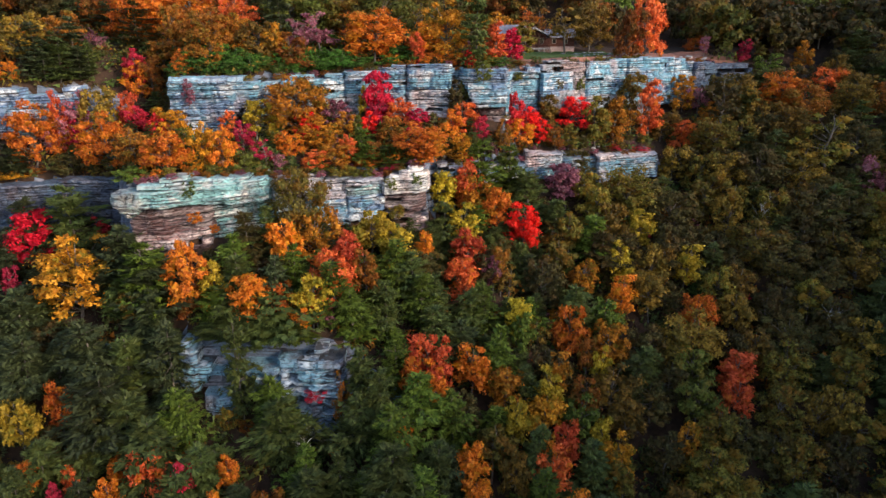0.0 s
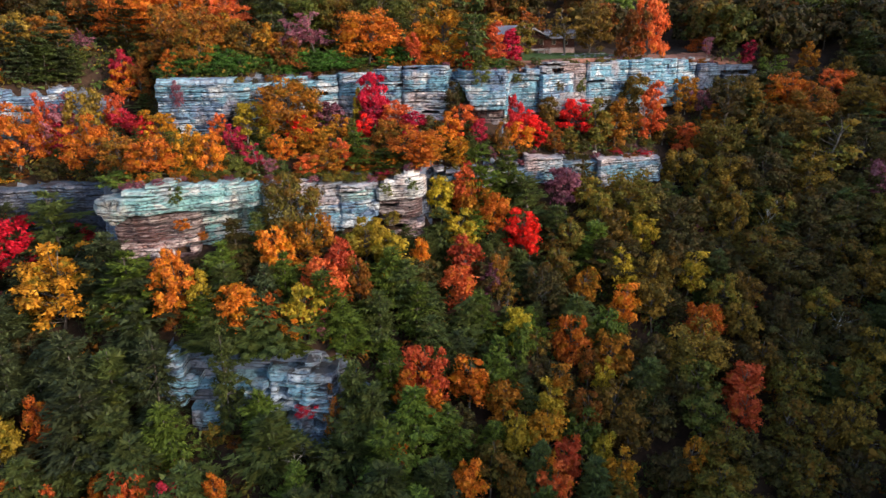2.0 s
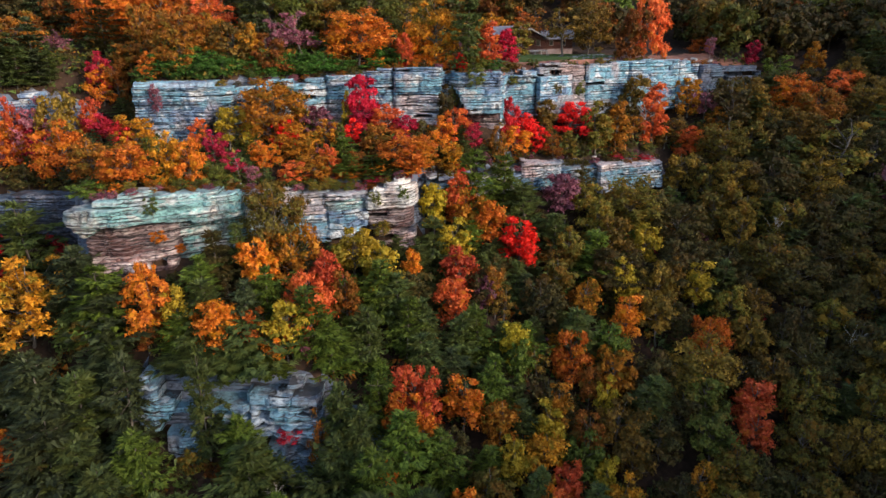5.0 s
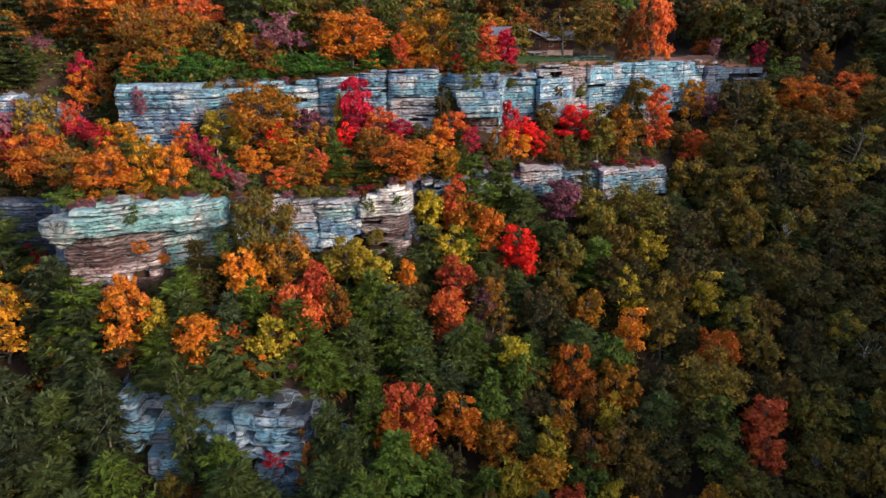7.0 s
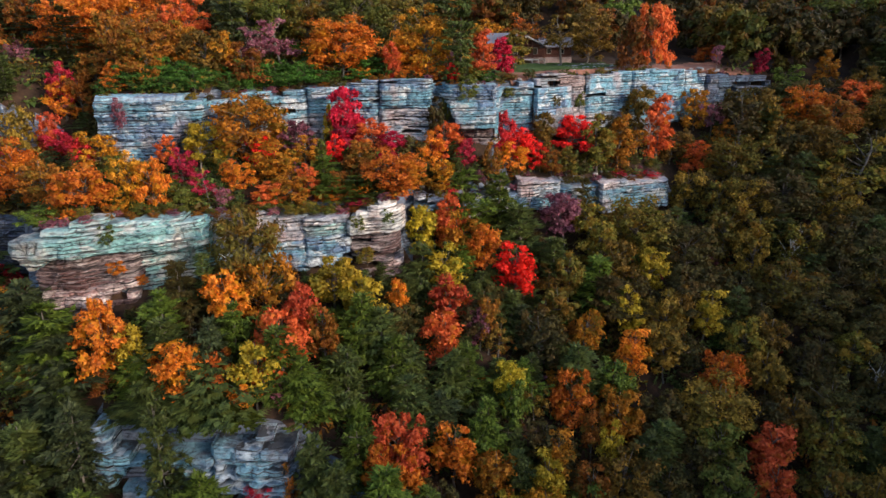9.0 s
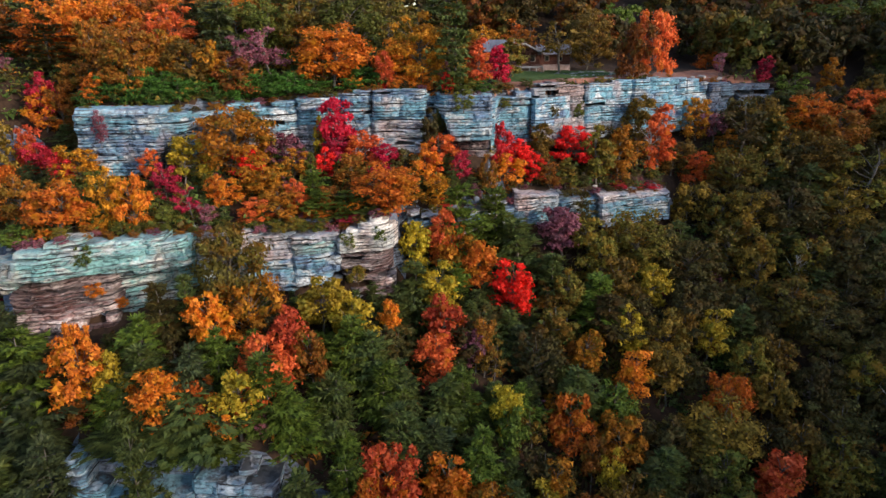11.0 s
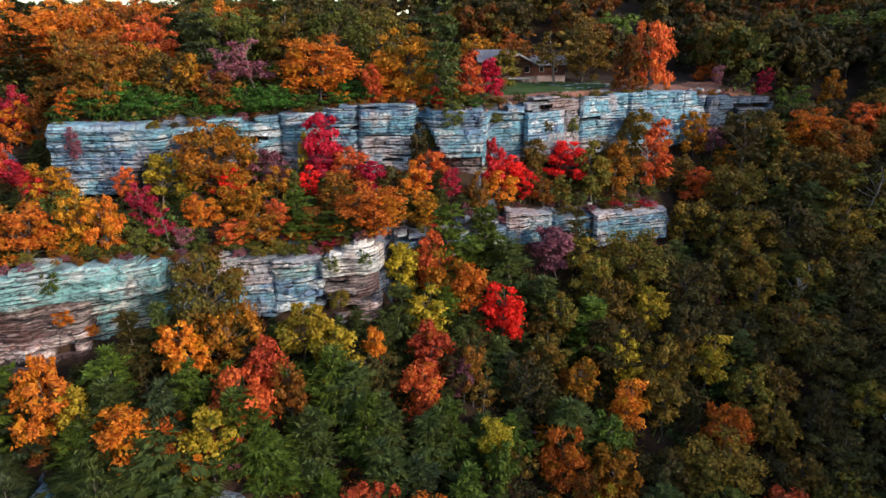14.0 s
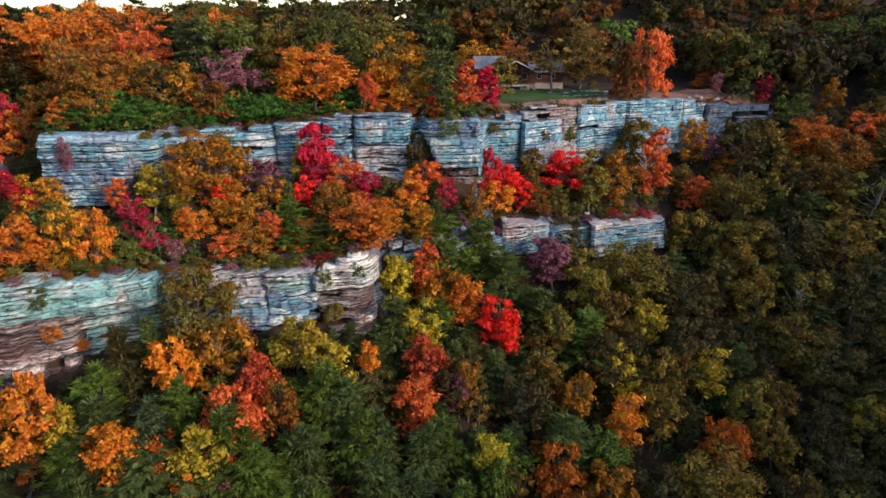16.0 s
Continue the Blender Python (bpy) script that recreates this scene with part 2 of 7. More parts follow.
FACE_2 = ((-120, 106), (-95, 110), (-70, 118), (-55.8, 117.5), (-54.0, 106.2), (-52.0, 104.8), (-45, 105.3), (-38, 109), (-30, 112.4), (-25, 115), (-21, 116.8), (-10, 119.6), (-3.4, 120.6), (-1.8, 122.2), (0.2, 128), (10, 131.3), (20, 140), (37, 144), (50, 148), (55, 153), (70, 154), (130, 160))
RIM_2 = ((-120, -14), (-57, -14), (-55.4, -11.8), (-52, -11.6), (-42, -12.0), (-30, -12.6), (0, -12.8), (3, -14), (10, -14.6), (37, -14.5), (50, -15.5), (57, -17), (70, -12.5), (95, -9), (130, -9))
FOOT_2 = ((-120, -20), (-70, -20), (-54, -21), (-30, -20.8), (0, -21), (3, -20.5), (10, -19), (20, -19), (50, -20), (57, -18.5), (70, -12.7), (95, -9.2), (130, -9.2))
FACE_3 = ((-120, 90), (-60, 93.5), (-42, 94), (-40, 92.5), (-30, 91.5), (-19, 90.3), (-12, 91), (-5.5, 89), (2, 92), (30, 95), (70, 97), (130, 100))
RIM_3 = ((-120, -38), (-54, -38), (-49, -33.5), (-16, -33.5), (-13, -37), (-8, -41), (0, -44), (2, -46), (30, -50), (70, -52), (130, -52))
FOOT_3 = ((-120, -39), (-54, -39.5), (-46, -41), (-28, -43), (-18, -46.5), (-13, -45), (-8, -43), (0, -45), (2, -46.5), (30, -50.5), (70, -52.5), (130, -52.5))


def along(line, x):
    return float(np.interp(x, [p[0] for p in line], [p[1] for p in line]))


def profile(x):
    """The hill's cut at x: distances ahead and heights, from the valley to the far ridge."""
    f1, f2, f3 = along(FACE_1, x), along(FACE_2, x), along(FACE_3, x)
    r1, b1, r2, b2, r3, b3 = (along(k, x) for k in (RIM_1, FOOT_1, RIM_2, FOOT_2, RIM_3, FOOT_3))
    ridge = float(np.interp(x, (-200, -90, -20, 40, 200), (7.5, 10.5, 17, 37, 40)))
    left = float(np.interp(x, (-12, 14), (1, 0)))
    cut = [(-3000, -95), (10, -95), (f3 - 25, b3 - 17), (f3 + 2.2, b3), (f3 + 3.6, r3), (f2 + 3.4, b2), (f2 + 4.4, r2), (f1 + 3.3, b1), (f1 + 4.4, r1),
           (f1 + 12, 5.0 + 2.0 * left), (max(186 - 18 * left, f1 + 16), 5.2 + 7.6 * left), (max(208, f1 + 24), 6.6 + 6.6 * left), (290, ridge), (420, ridge - 4), (3000, ridge - 30)]
    return [p[0] for p in cut], [p[1] for p in cut]


def eased(u):
    u = min(1.0, max(0.0, u))
    return u * u * (3 - 2 * u)


def shade_spur(x, y):
    """An unseen hill, added on the hollow's sunny side to shade the slope across."""
    return np.interp(y, (-20, 40), (136, 112)) * eased((x - np.interp(y, (-30, 20, 150), (51, 73, 131))) / 105.0) * eased((195 - y) / 60.0) * eased((y + 420) / 200.0)


def ground_z(x, y):
    return float(np.interp(y, *profile(x))) + shade_spur(x, y)


# ---- helpers for meshes ----
def mesh_of(name, verts, faces, material, smooth=False):
    me = bpy.data.meshes.new(name)
    me.from_pydata([tuple(map(float, v)) for v in verts], [], [tuple(map(int, f)) for f in faces])
    me.materials.append(material)
    if smooth:
        me.polygons.foreach_set("use_smooth", [True] * len(me.polygons))
    me.update()
    return me


def child(name, me, parent, label=""):
    ob = new(name, me)
    ob.parent = parent
    return tagged(ob, label)


def steps(*runs):
    """A row of coordinates from runs of (start, end, spacing)."""
    out = []
    for a, b, d in runs:
        out += list(np.arange(a, b, d))
    return out + [runs[-1][1]]


def build_ground():
    xs = steps((-2600, -400, 400), (-400, -120, 20), (-120, 120, 1.5), (120, 400, 20), (400, 2600, 400))
    ys = steps((-2600, -200, 400), (-200, 60, 20), (60, 190, 1.1), (190, 330, 5), (330, 600, 30), (600, 2600, 400))
    verts, faces = [], []
    for x in xs:
        zs = np.interp(ys, *profile(x))
        for y, z in zip(ys, zs):
            near = 1.0 if abs(x) < 150 and 50 < y < 300 else 0.0
            z += near * (0.5 * noise.noise((x * 0.15, y * 0.15, 0)) + 0.25 * noise.noise((x * 0.6, y * 0.6, 5)))
            verts.append((x, y, z + shade_spur(x, y)))
    n = len(ys)
    for i in range(len(xs) - 1):
        for j in range(n - 1):
            faces.append((i * n + j, (i + 1) * n + j, (i + 1) * n + j + 1, i * n + j + 1))
    me = mesh_of("ground", verts, faces, LITTER, True)
    # steep faces behind the slabs take the shade-darkened stone
    me.materials.append(ROCK_SHADED)
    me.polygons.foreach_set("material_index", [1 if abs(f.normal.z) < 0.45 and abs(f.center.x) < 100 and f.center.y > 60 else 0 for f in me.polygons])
    ob = new("ground", me)
    return tagged(ob, "steep hillside covered in brown fallen leaves", "ground", kind="structure")


build_ground()


# ---- cliffs ----
def slab_mesh(x0, x1, z0, z1, front, seed, rng, material, back=4.2):
    """One bed of sandstone from x0 to x1: a broken, worn front that follows front(x, z), a flat top and back. World coordinates."""
    n = max(2, min(26, int((x1 - x0) / 0.55)))
    thick = z1 - z0
    wear = min(0.15, thick * 0.24)
    levels = [(z0, wear * rng.uniform(0.8, 1.6)), (z0 + wear * 0.7, wear * 0.15), (z1 - wear * 0.8, 0.0), (z1, wear * rng.uniform(0.6, 1.5))]
    if thick > 1.1:
        levels.insert(2, ((z0 + z1) / 2 + rng.uniform(-0.15, 0.15), rng.uniform(-0.1, 0.1)))
    blocks, edge = [], x0
    while edge < x1:
        edge += rng.uniform(0.5, 2.6)
        blocks.append((edge, rng.uniform(-0.2, 0.16)))
    tilt = rng.uniform(-0.12, 0.12)
    verts, faces = [], []
    for z, inset in levels:
        for k in range(n + 1):
            x = x0 + (x1 - x0) * k / n
            end = min(x - x0, x1 - x)
            jump = next(v for e, v in blocks + [(1e9, 0)] if x <= e)
            y = front(x, z) + inset + jump + 0.22 * noise.noise((x * 1.3, z * 2.6, seed)) + 0.10 * noise.noise((x * 3.7, z * 6.0, seed)) + max(0.0, 0.3 - end) * 0.8
            verts.append((x, y, z + tilt * (x - x0) / (x1 - x0) + 0.14 * noise.noise((x * 0.7, z0 * 3.0, seed)) + 0.05 * noise.noise((x * 2.9, z0 * 3.0, seed))))
        deep = front((x0 + x1) / 2, z) + back
        verts += [(x1, max(deep, front(x1, z) + 1.2), z), (x0, max(deep, front(x0, z) + 1.2), z)]
    m = n + 3
    for ring in range(len(levels) - 1):
        for k in range(m):
            a, b = ring * m + k, ring * m + (k + 1) % m
            faces.append((a, b, b + m, a + m))
    top = (len(levels) - 1) * m
    faces += [tuple(range(top, top + m)), tuple(reversed(range(m)))]
    return mesh_of("rock_slab", verts, faces, material)


class Cliff:
    """A cliff of bedded crags; its first 300 beds are slabs of their own, the rest are joined."""

    def __init__(self, name, label, face, seed):
        self.base, self.face, self.rng, self.made = tagged(new(name), label, "cliff", kind="structure"), face, random.Random(seed), 0
        self.rest, self.seed = {}, seed

    def crag(self, top, foot, push, tones, bed=(0.45, 0.9), length=(3.0, 8.0), gone=0.05, ends=0.4, rough=0.3, far=False):
        """A crag between the lines top and foot (x, z). push: offsets outwards by share of the height. tones: (share of the height, stone) from the foot up."""
        rng, x0, x1 = self.rng, top[0][0], top[-1][0]
        low, high = min(z for _, z in foot), max(z for _, z in top)
        own = rng.uniform(0, 50)
        outs = tuple(push) if hasattr(push, "__len__") else ((0, push), (1, push))

        def front(x, z):
            out = along(outs, (z - low) / (high - low))
            near_end = max(0.0, ends - min(x - x0, x1 - x)) / max(ends, 0.01)
            return along(self.face, x) - out + 1.3 * near_end * near_end * min(1.0, ends) + 0.9 * noise.noise((x * 0.16, z * 0.12, own)) + 0.45 * noise.noise((x * 0.5, z * 0.35, own + 9))

        z = low
        while z < high - 0.15:
            thick = min(bed[0] * 0.6 + (bed[1] * 1.25 - bed[0] * 0.6) * rng.random() ** 1.6, high - z + 0.1)
            zm, xs = z + thick * 0.5, np.arange(x0, x1 + 0.01, 0.25)
            inside = [along(foot, x) <= zm <= along(top, x) for x in xs]
            shift = rng.uniform(-1, 1) * rough
            a = None
            for x, ok in zip([*xs, xs[-1] + 0.25], inside + [False]):
                if ok and a is None:
                    a = x
                if not ok and a is not None:
                    runs, p, b = [], a, x - 0.25
                    a = None
                    while b - p > 0.8:
                        q = min(b, p + rng.uniform(*length))
                        q = b if b - q < 1.2 else q
                        runs.append((p, q))
                        p = q + rng.uniform(0.0, 0.08)
                    for p, q in runs:
                        if rng.random() < gone:
                            continue
                        share = (zm - low) / (high - low) + rng.uniform(-0.05, 0.05)
                        stone = next(s for u, s in tones if share <= u or u >= 1)
                        dip = shift + rng.uniform(-0.4, 0.4) * rough
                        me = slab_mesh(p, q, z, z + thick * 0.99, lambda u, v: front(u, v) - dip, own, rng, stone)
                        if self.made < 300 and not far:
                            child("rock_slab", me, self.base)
                            self.made += 1
                        else:
                            v, f = self.rest.setdefault(stone.name, ([], []))
                            f += [tuple(len(v) + i for i in g.vertices) for g in me.polygons]
                            v += [k.co.copy() for k in me.vertices]
                            bpy.data.meshes.remove(me)
            z += thick

    def done(self):
        for stone, (v, f) in self.rest.items():
            tagged(child("far_slabs", mesh_of("far_slabs", v, f, bpy.data.materials[stone]), self.base), kind="stuff")


def flat(x0, x1, z):
    return ((x0, z), (x1, z))


BLUE, PALE_OVER_BLUE = ((1, ROCK),), ((0.42, ROCK_PALE), (1, ROCK))
upper = Cliff("cliff_upper", "pale blue-grey bedded sandstone cliff under the plateau", FACE_1, 3)
# the rounded block at the sunless end, its undercut nose and the recess behind it
upper.crag(((-52, 3.4), (-50, 3.9), (-43, 3.9), (-38.5, 3.7), (-34.4, 2.9)), ((-52, -6.8), (-40, -6.8), (-38.6, -3), (-36.5, -1.4), (-34.4, 0.4)), ((0, 0.1), (0.3, -0.2), (0.7, 0.5), (0.9, 0.6), (1, 0)), ((0.1, ROCK), (1, ROCK)), (0.42, 0.8), (6, 12), 0.0, 1.6, 0.22)
upper.crag(flat(-39, -31.5, 2.6), flat(-39, -31.5, -7), -2.4, ((0.25, ROCK_RUST), (1, ROCK)), (0.6, 1.2), (3, 6))
upper.crag(((-31, 2.8), (-27, 3.6), (-19, 3.4)), flat(-31, -19, -6.8), ((0, 0.4), (0.5, 0), (1, -0.4)), PALE_OVER_BLUE, (0.4, 0.9), (2, 5), 0.12)
upper.crag(flat(-19, -11, 3.8), flat(-19, -11, -6.6), ((0, 0.3), (1, -0.3)), ((0.6, ROCK_PALE), (1, ROCK)), (0.4, 0.9), (2, 5), 0.1)
# the long face under the lawn
upper.crag(((-11, 4.6), (-6, 5.1)), flat(-11, -6, -6.5), ((0, 0.4), (0.5, 0), (1, -0.2)), PALE_OVER_BLUE, (0.4, 0.85), (2.5, 5), 0.08)
upper.crag(flat(-5.8, 4, 4.3), flat(-5.8, 4, 0.6), 0.5, BLUE, (1.6, 2.0), (4.5, 6), 0.0, 0.8, 0.15)
upper.crag(flat(-5.6, 4, 5.0), flat(-5.6, 4, 4.2), 0.1, BLUE, (0.35, 0.6), (2, 5), 0.1)
upper.crag(flat(-6, 3.8, 0.6), flat(-6, 3.8, -6.6), ((0, 1.0), (1, 0.3)), ((0.9, ROCK_PALE), (1, ROCK)), (0.4, 0.8), (2, 6), 0.06)
upper.crag(flat(3.4, 6.4, 4.2), flat(3.4, 6.4, -6.4), -2.6, BLUE, (0.8, 1.4), (2, 3))
upper.crag(((5.3, 3.4), (7, 4.1), (15.7, 3.8)), ((5.3, 2.0), (6.4, 0.8), (8.6, -3.8), (15.7, -3.8)), ((0, 0.2), (0.3, 0.8), (1, 0.4)), BLUE, (0.6, 1.3), (5, 9), 0.0, 0.8)
upper.crag(flat(5, 17, -3.6), flat(5, 17, -7), -2.2, ((1, ROCK_RUST),), (0.5, 1.0))
upper.crag(flat(15.5, 23.8, 1.6), flat(15.5, 23.8, -6.8), ((0, 0), (1, -1.2)), ((0.2, ROCK_PALE), (1, ROCK)), (0.9, 1.8), (3, 5), 0.04)
upper.crag(((15.5, 3.4), (20, 3.2), (23.8, 4.6)), flat(15.5, 23.8, 1.6), -0.3, BLUE, (0.4, 0.8), (2, 4), 0.2)
upper.crag(((23.8, 5.0), (28, 5.2), (36, 4.4)), ((23.8, 2.5), (36, 2.3)), -0.5, ((1, ROCK_PALE),), (0.35, 0.7), (1.5, 4), 0.18)
upper.crag(flat(23.9, 32.4, 2.5), flat(23.9, 32.4, -1.3), 0.4, BLUE, (1.7, 2.1), (6, 9), 0.0, 0.7, 0.15)
upper.crag(flat(23.9, 33, -1.3), flat(23.9, 33, -6.8), ((0, 1.0), (1, 0.3)), ((0.85, ROCK_PALE), (1, ROCK)), (0.4, 0.9), (3, 7), 0.04)
upper.crag(flat(32.4, 36.4, 2.6), flat(32.4, 36.4, -6.4), ((0, 0.4), (1, -1.4)), ((1, ROCK_PALE),), (0.4, 0.8), (1, 2.5), 0.15)
upper.crag(((36, 4.4), (47, 4.7)), flat(36, 47, -6.4), ((0, 0.6), (1, -0.2)), ((0.3, ROCK_PALE), (1, ROCK)), (0.6, 1.3), (3, 6), 0.05)
upper.crag(((47, 4.9), (52, 5.0), (60, 4.4)), flat(47, 60, -6.6), ((0, 0.4), (0.6, 0.5), (1, 0)), BLUE, (0.7, 1.2), (3.5, 7), 0.04)
upper.crag(((60, 4.3), (66, 3.9)), flat(60, 66, -6.2), ((0, 0.3), (1, -0.8)), BLUE, (0.5, 1.0), (2, 4), 0.1)
# the end that lies in shade, its darkness put into the stone colour
upper.crag(((66, 3.6), (84, 2.0)), flat(66, 84, -6.6), -0.6, ((1, ROCK_SHADED),), (0.6, 1.1), (3, 6), 0.1, far=True)
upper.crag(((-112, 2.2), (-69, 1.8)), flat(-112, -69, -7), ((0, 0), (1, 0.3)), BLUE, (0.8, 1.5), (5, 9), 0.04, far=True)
upper.done()

middle = Cliff("cliff_middle", "mint-grey bedded sandstone cliff with a rusty overhung foot", FACE_2, 5)
# the overhanging nose, the rusty beds under it, the wall that runs on
middle.crag(((-53.6, -13.0), (-51, -12.1), (-48, -11.2), (-44, -10.4), (-35.4, -11.1), (-32.5, -11.2), (-29, -12)), ((-53.6, -14.0), (-50.6, -16.4), (-47, -14.9), (-41, -15.1), (-36, -15.5), (-29, -16)), ((0, 0.9), (0.35, 1.6), (0.7, 1.3), (1, 0.2)), ((1, ROCK_MINT),), (0.38, 0.85), (3, 7), 0.03, 0.8, 0.3)
middle.crag(flat(-51.5, -38.4, -14.8), flat(-51.5, -38.4, -20.0), ((0, -0.9), (0.6, -1.0), (1, -2.2)), ((1, ROCK_RUST),), (0.3, 0.6), (2.5, 7), 0.05, 0.9, 0.34)
middle.crag(flat(-51, -39.0, -20.0), flat(-51, -39.0, -24.4), -0.3, ((0.5, ROCK_RUST), (1, ROCK_PINK)), (0.6, 1.1), (2, 4), 0.05)
middle.crag(flat(-42.0, -28, -15.3), flat(-42.0, -28, -23.4), ((0, -1.4), (0.4, -1.8), (1, -2.4)), ((1, ROCK_MINT),), (0.5, 1.0), (3, 6), 0.08)
middle.crag(((-29, -12.4), (-22, -12.9), (-16.0, -13.2)), flat(-29, -16.0, -22), ((0, 0), (1, -0.9)), ((0.5, ROCK), (1, ROCK_PALE)), (0.4, 0.8), (2, 5), 0.12)
middle.crag(((-16.6, -13.5), (-9.6, -13.8)), flat(-16.6, -9.6, -21.6), ((0, 0.6), (1, 0.2)), ((0.6, ROCK), (0.85, ROCK_MINT), (1, ROCK_PALE)), (0.4, 0.9), (2, 4), 0.05, 0.2)
middle.crag(((-10, -14.6), (-8.5, -13.4), (-5.5, -12.2), (-4, -11.6), (-2.6, -12.4), (-0.9, -13.6)), flat(-10, -0.9, -16.7), ((0, 0.9), (0.5, 0.8), (1, -0.6)), ((1, ROCK_WHITE),), (0.35, 0.75), (2, 6), 0.03, 0.7, 0.35)
middle.crag(flat(-10.1, -1.7, -16.7), flat(-10.1, -1.7, -20.9), ((0, -0.6), (0.5, 0.2), (1, -0.2)), ((1, ROCK_RUST),), (0.35, 0.7), (3, 7), 0.03, 0.9, 0.3)
middle.crag(((-8.4, -20.6), (-1.2, -21.4)), flat(-8.4, -1.2, -24.2), 0.5, ((1, ROCK_PINK),), (0.4, 0.9), (1.5, 4), 0.1)
middle.crag(flat(0, 4.2, -21.6), flat(0, 4.2, -26), 0.6, BLUE, (0.6, 1.2), (1.5, 3), 0.1)
middle.crag(((0.4, -13.2), (4, -13.6), (9, -13.9), (19.5, -14.6)), flat(0.4, 19.5, -18.6), ((0, 0.3), (1, -0.5)), ((0.35, ROCK_PALE), (0.7, ROCK), (1, ROCK_PALE)), (0.35, 0.7), (1.5, 4), 0.15)
middle.crag(((19.5, -13.1), (28, -13.9)), flat(19.5, 28, -19), ((0, 0.3), (1, -0.2)), ((0.4, ROCK), (1, ROCK_PALE)), (0.4, 0.8), (2, 5), 0.1)
middle.crag(flat(28, 36, -15.6), flat(28, 36, -19), -0.8, BLUE, (0.5, 1.0), (2, 4), 0.1)
middle.crag(((36, -14.7), (44, -15.1), (51.6, -15.6)), flat(36, 51.6, -20.6), ((0, 0.5), (1, 0)), ((0.8, ROCK), (1, ROCK_PALE)), (0.45, 0.9), (3, 6), 0.06)
# the recessed wall, its shade painted by the darker stone
middle.crag(((-112, -14), (-70, -13.5), (-55.6, -12.6)), flat(-112, -55.6, -21.5), ((0, 0.2), (1, 0)), ((1, ROCK_SHADED),), (0.5, 0.9), (3, 7), 0.06, far=True)
middle.done()

lower = Cliff("cliff_lower", "broken blue-grey sandstone ledges among dark hemlocks", FACE_3, 7)
LOW_SHADED = ((1, ROCK_LOW_SHADED),)
lower.crag(((-41.8, -36.2), (-39.8, -33.2), (-38.8, -33.0), (-37.6, -35.4)), flat(-41.8, -37.6, -41.6), ((0, 1.0), (1, 0.2)), LOW_SHADED, (0.5, 1.0), (3, 5), 0.0, 0.6)
lower.crag(((-49, -37.2), (-46, -37.4), (-42, -36.8), (-36, -36.6), (-30, -37.2), (-24.6, -36.2)), ((-49, -40.2), (-42, -42), (-37.5, -40.4), (-35, -38.8), (-31, -39.3), (-24.6, -40.6)), ((0, 0.6), (1, 0)), LOW_SHADED, (0.7, 1.5), (3, 6), 0.08, 0.8, 0.4)
lower.crag(((-25, -35.8), (-22, -35.0), (-18, -34.2), (-14.4, -35)), flat(-25, -14.4, -41.4), ((0, 1.2), (0.5, 0.5), (1, -0.6)), LOW_SHADED, (0.4, 0.85), (1.5, 4), 0.2, 0.8, 0.6)
lower.crag(((-22.6, -43.6), (-20, -42.4), (-15, -42.2)), flat(-22.6, -15, -49.5), ((0, 2.4), (1, 1.2)), LOW_SHADED, (0.5, 1.1), (1.2, 3), 0.15, 0.8, 0.6)
lower.crag(flat(-37.2, -32, -42.0), flat(-37.2, -32, -46.5), ((0, 2.0), (1, 1.4)), LOW_SHADED, (1.4, 2.2), (4, 6), 0.0, 0.7)
lower.crag(((-8, -41.4), (-5.6, -42.2), (-3.2, -43.4)), flat(-8, -3.2, -47.6), 0.8, LOW_SHADED, (0.6, 1.2), (1.5, 3), 0.1)
lower.crag(((-61, -34.9), (-52, -36.2)), flat(-61, -52, -39.5), 0.3, LOW_SHADED, (0.5, 1.0), (2, 4), 0.2)
lower.done()


# ---- trees ----
def ball(rng):
    while True:
        v = Vector((rng.uniform(-1, 1), rng.uniform(-1, 1), rng.uniform(-1, 1)))
        if 0.05 < v.length < 1:
            return v


def leaf(verts, faces, at, out, size, rng, slim=0.8):
    """A small spray of leaves."""
    side = out.cross(ball(rng)).normalized()
    tip = (side.cross(out) + out * rng.uniform(-0.2, 0.8)).normalized()
    side = tip.cross(out).normalized() * size * 0.5 * slim
    n = len(verts)
    verts += [at - tip * size * 0.4 + side, at - tip * size * 0.4 - side, at + tip * size * 0.6]
    faces.append((n, n + 1, n + 2))


def rod(verts, faces, a, b, ra, rb, sides=5):
    way = (b - a).normalized()
    u = way.cross(Vector((0.3, 1, 0.2))).normalized()
    w = way.cross(u)
    n = len(verts)
    for p, r in ((a, ra), (b, rb)):
        for k in range(sides):
            t = 2 * math.pi * k / sides
            verts.append(p + (u * math.cos(t) + w * math.sin(t)) * r)
    for k in range(sides):
        faces.append((n + k, n + (k + 1) % sides, n + sides + (k + 1) % sides, n + sides + k))


def limb(verts, faces, a, b, ra, rb, rng, parts=3, sag=0.06, sides=5):
    """A tapered, slightly crooked limb, one closed tube."""
    first = len(verts)
    for k in range(parts + 1):
        u = k / parts
        p = a.lerp(b, u) + ball(rng) * (b - a).length * sag * (0 < u < 1)
        way = (b - a).normalized()
        s = way.cross(Vector((0.3, 1, 0.2))).normalized()
        w = way.cross(s)
        r = ra + (rb - ra) * u
        for j in range(sides):
            t = 2 * math.pi * j / sides
            verts.append(p + (s * math.cos(t) + w * math.sin(t)) * r)
    for k in range(parts):
        for j in range(sides):
            o = first + k * sides
            faces.append((o + j, o + (j + 1) % sides, o + sides + (j + 1) % sides, o + sides + j))


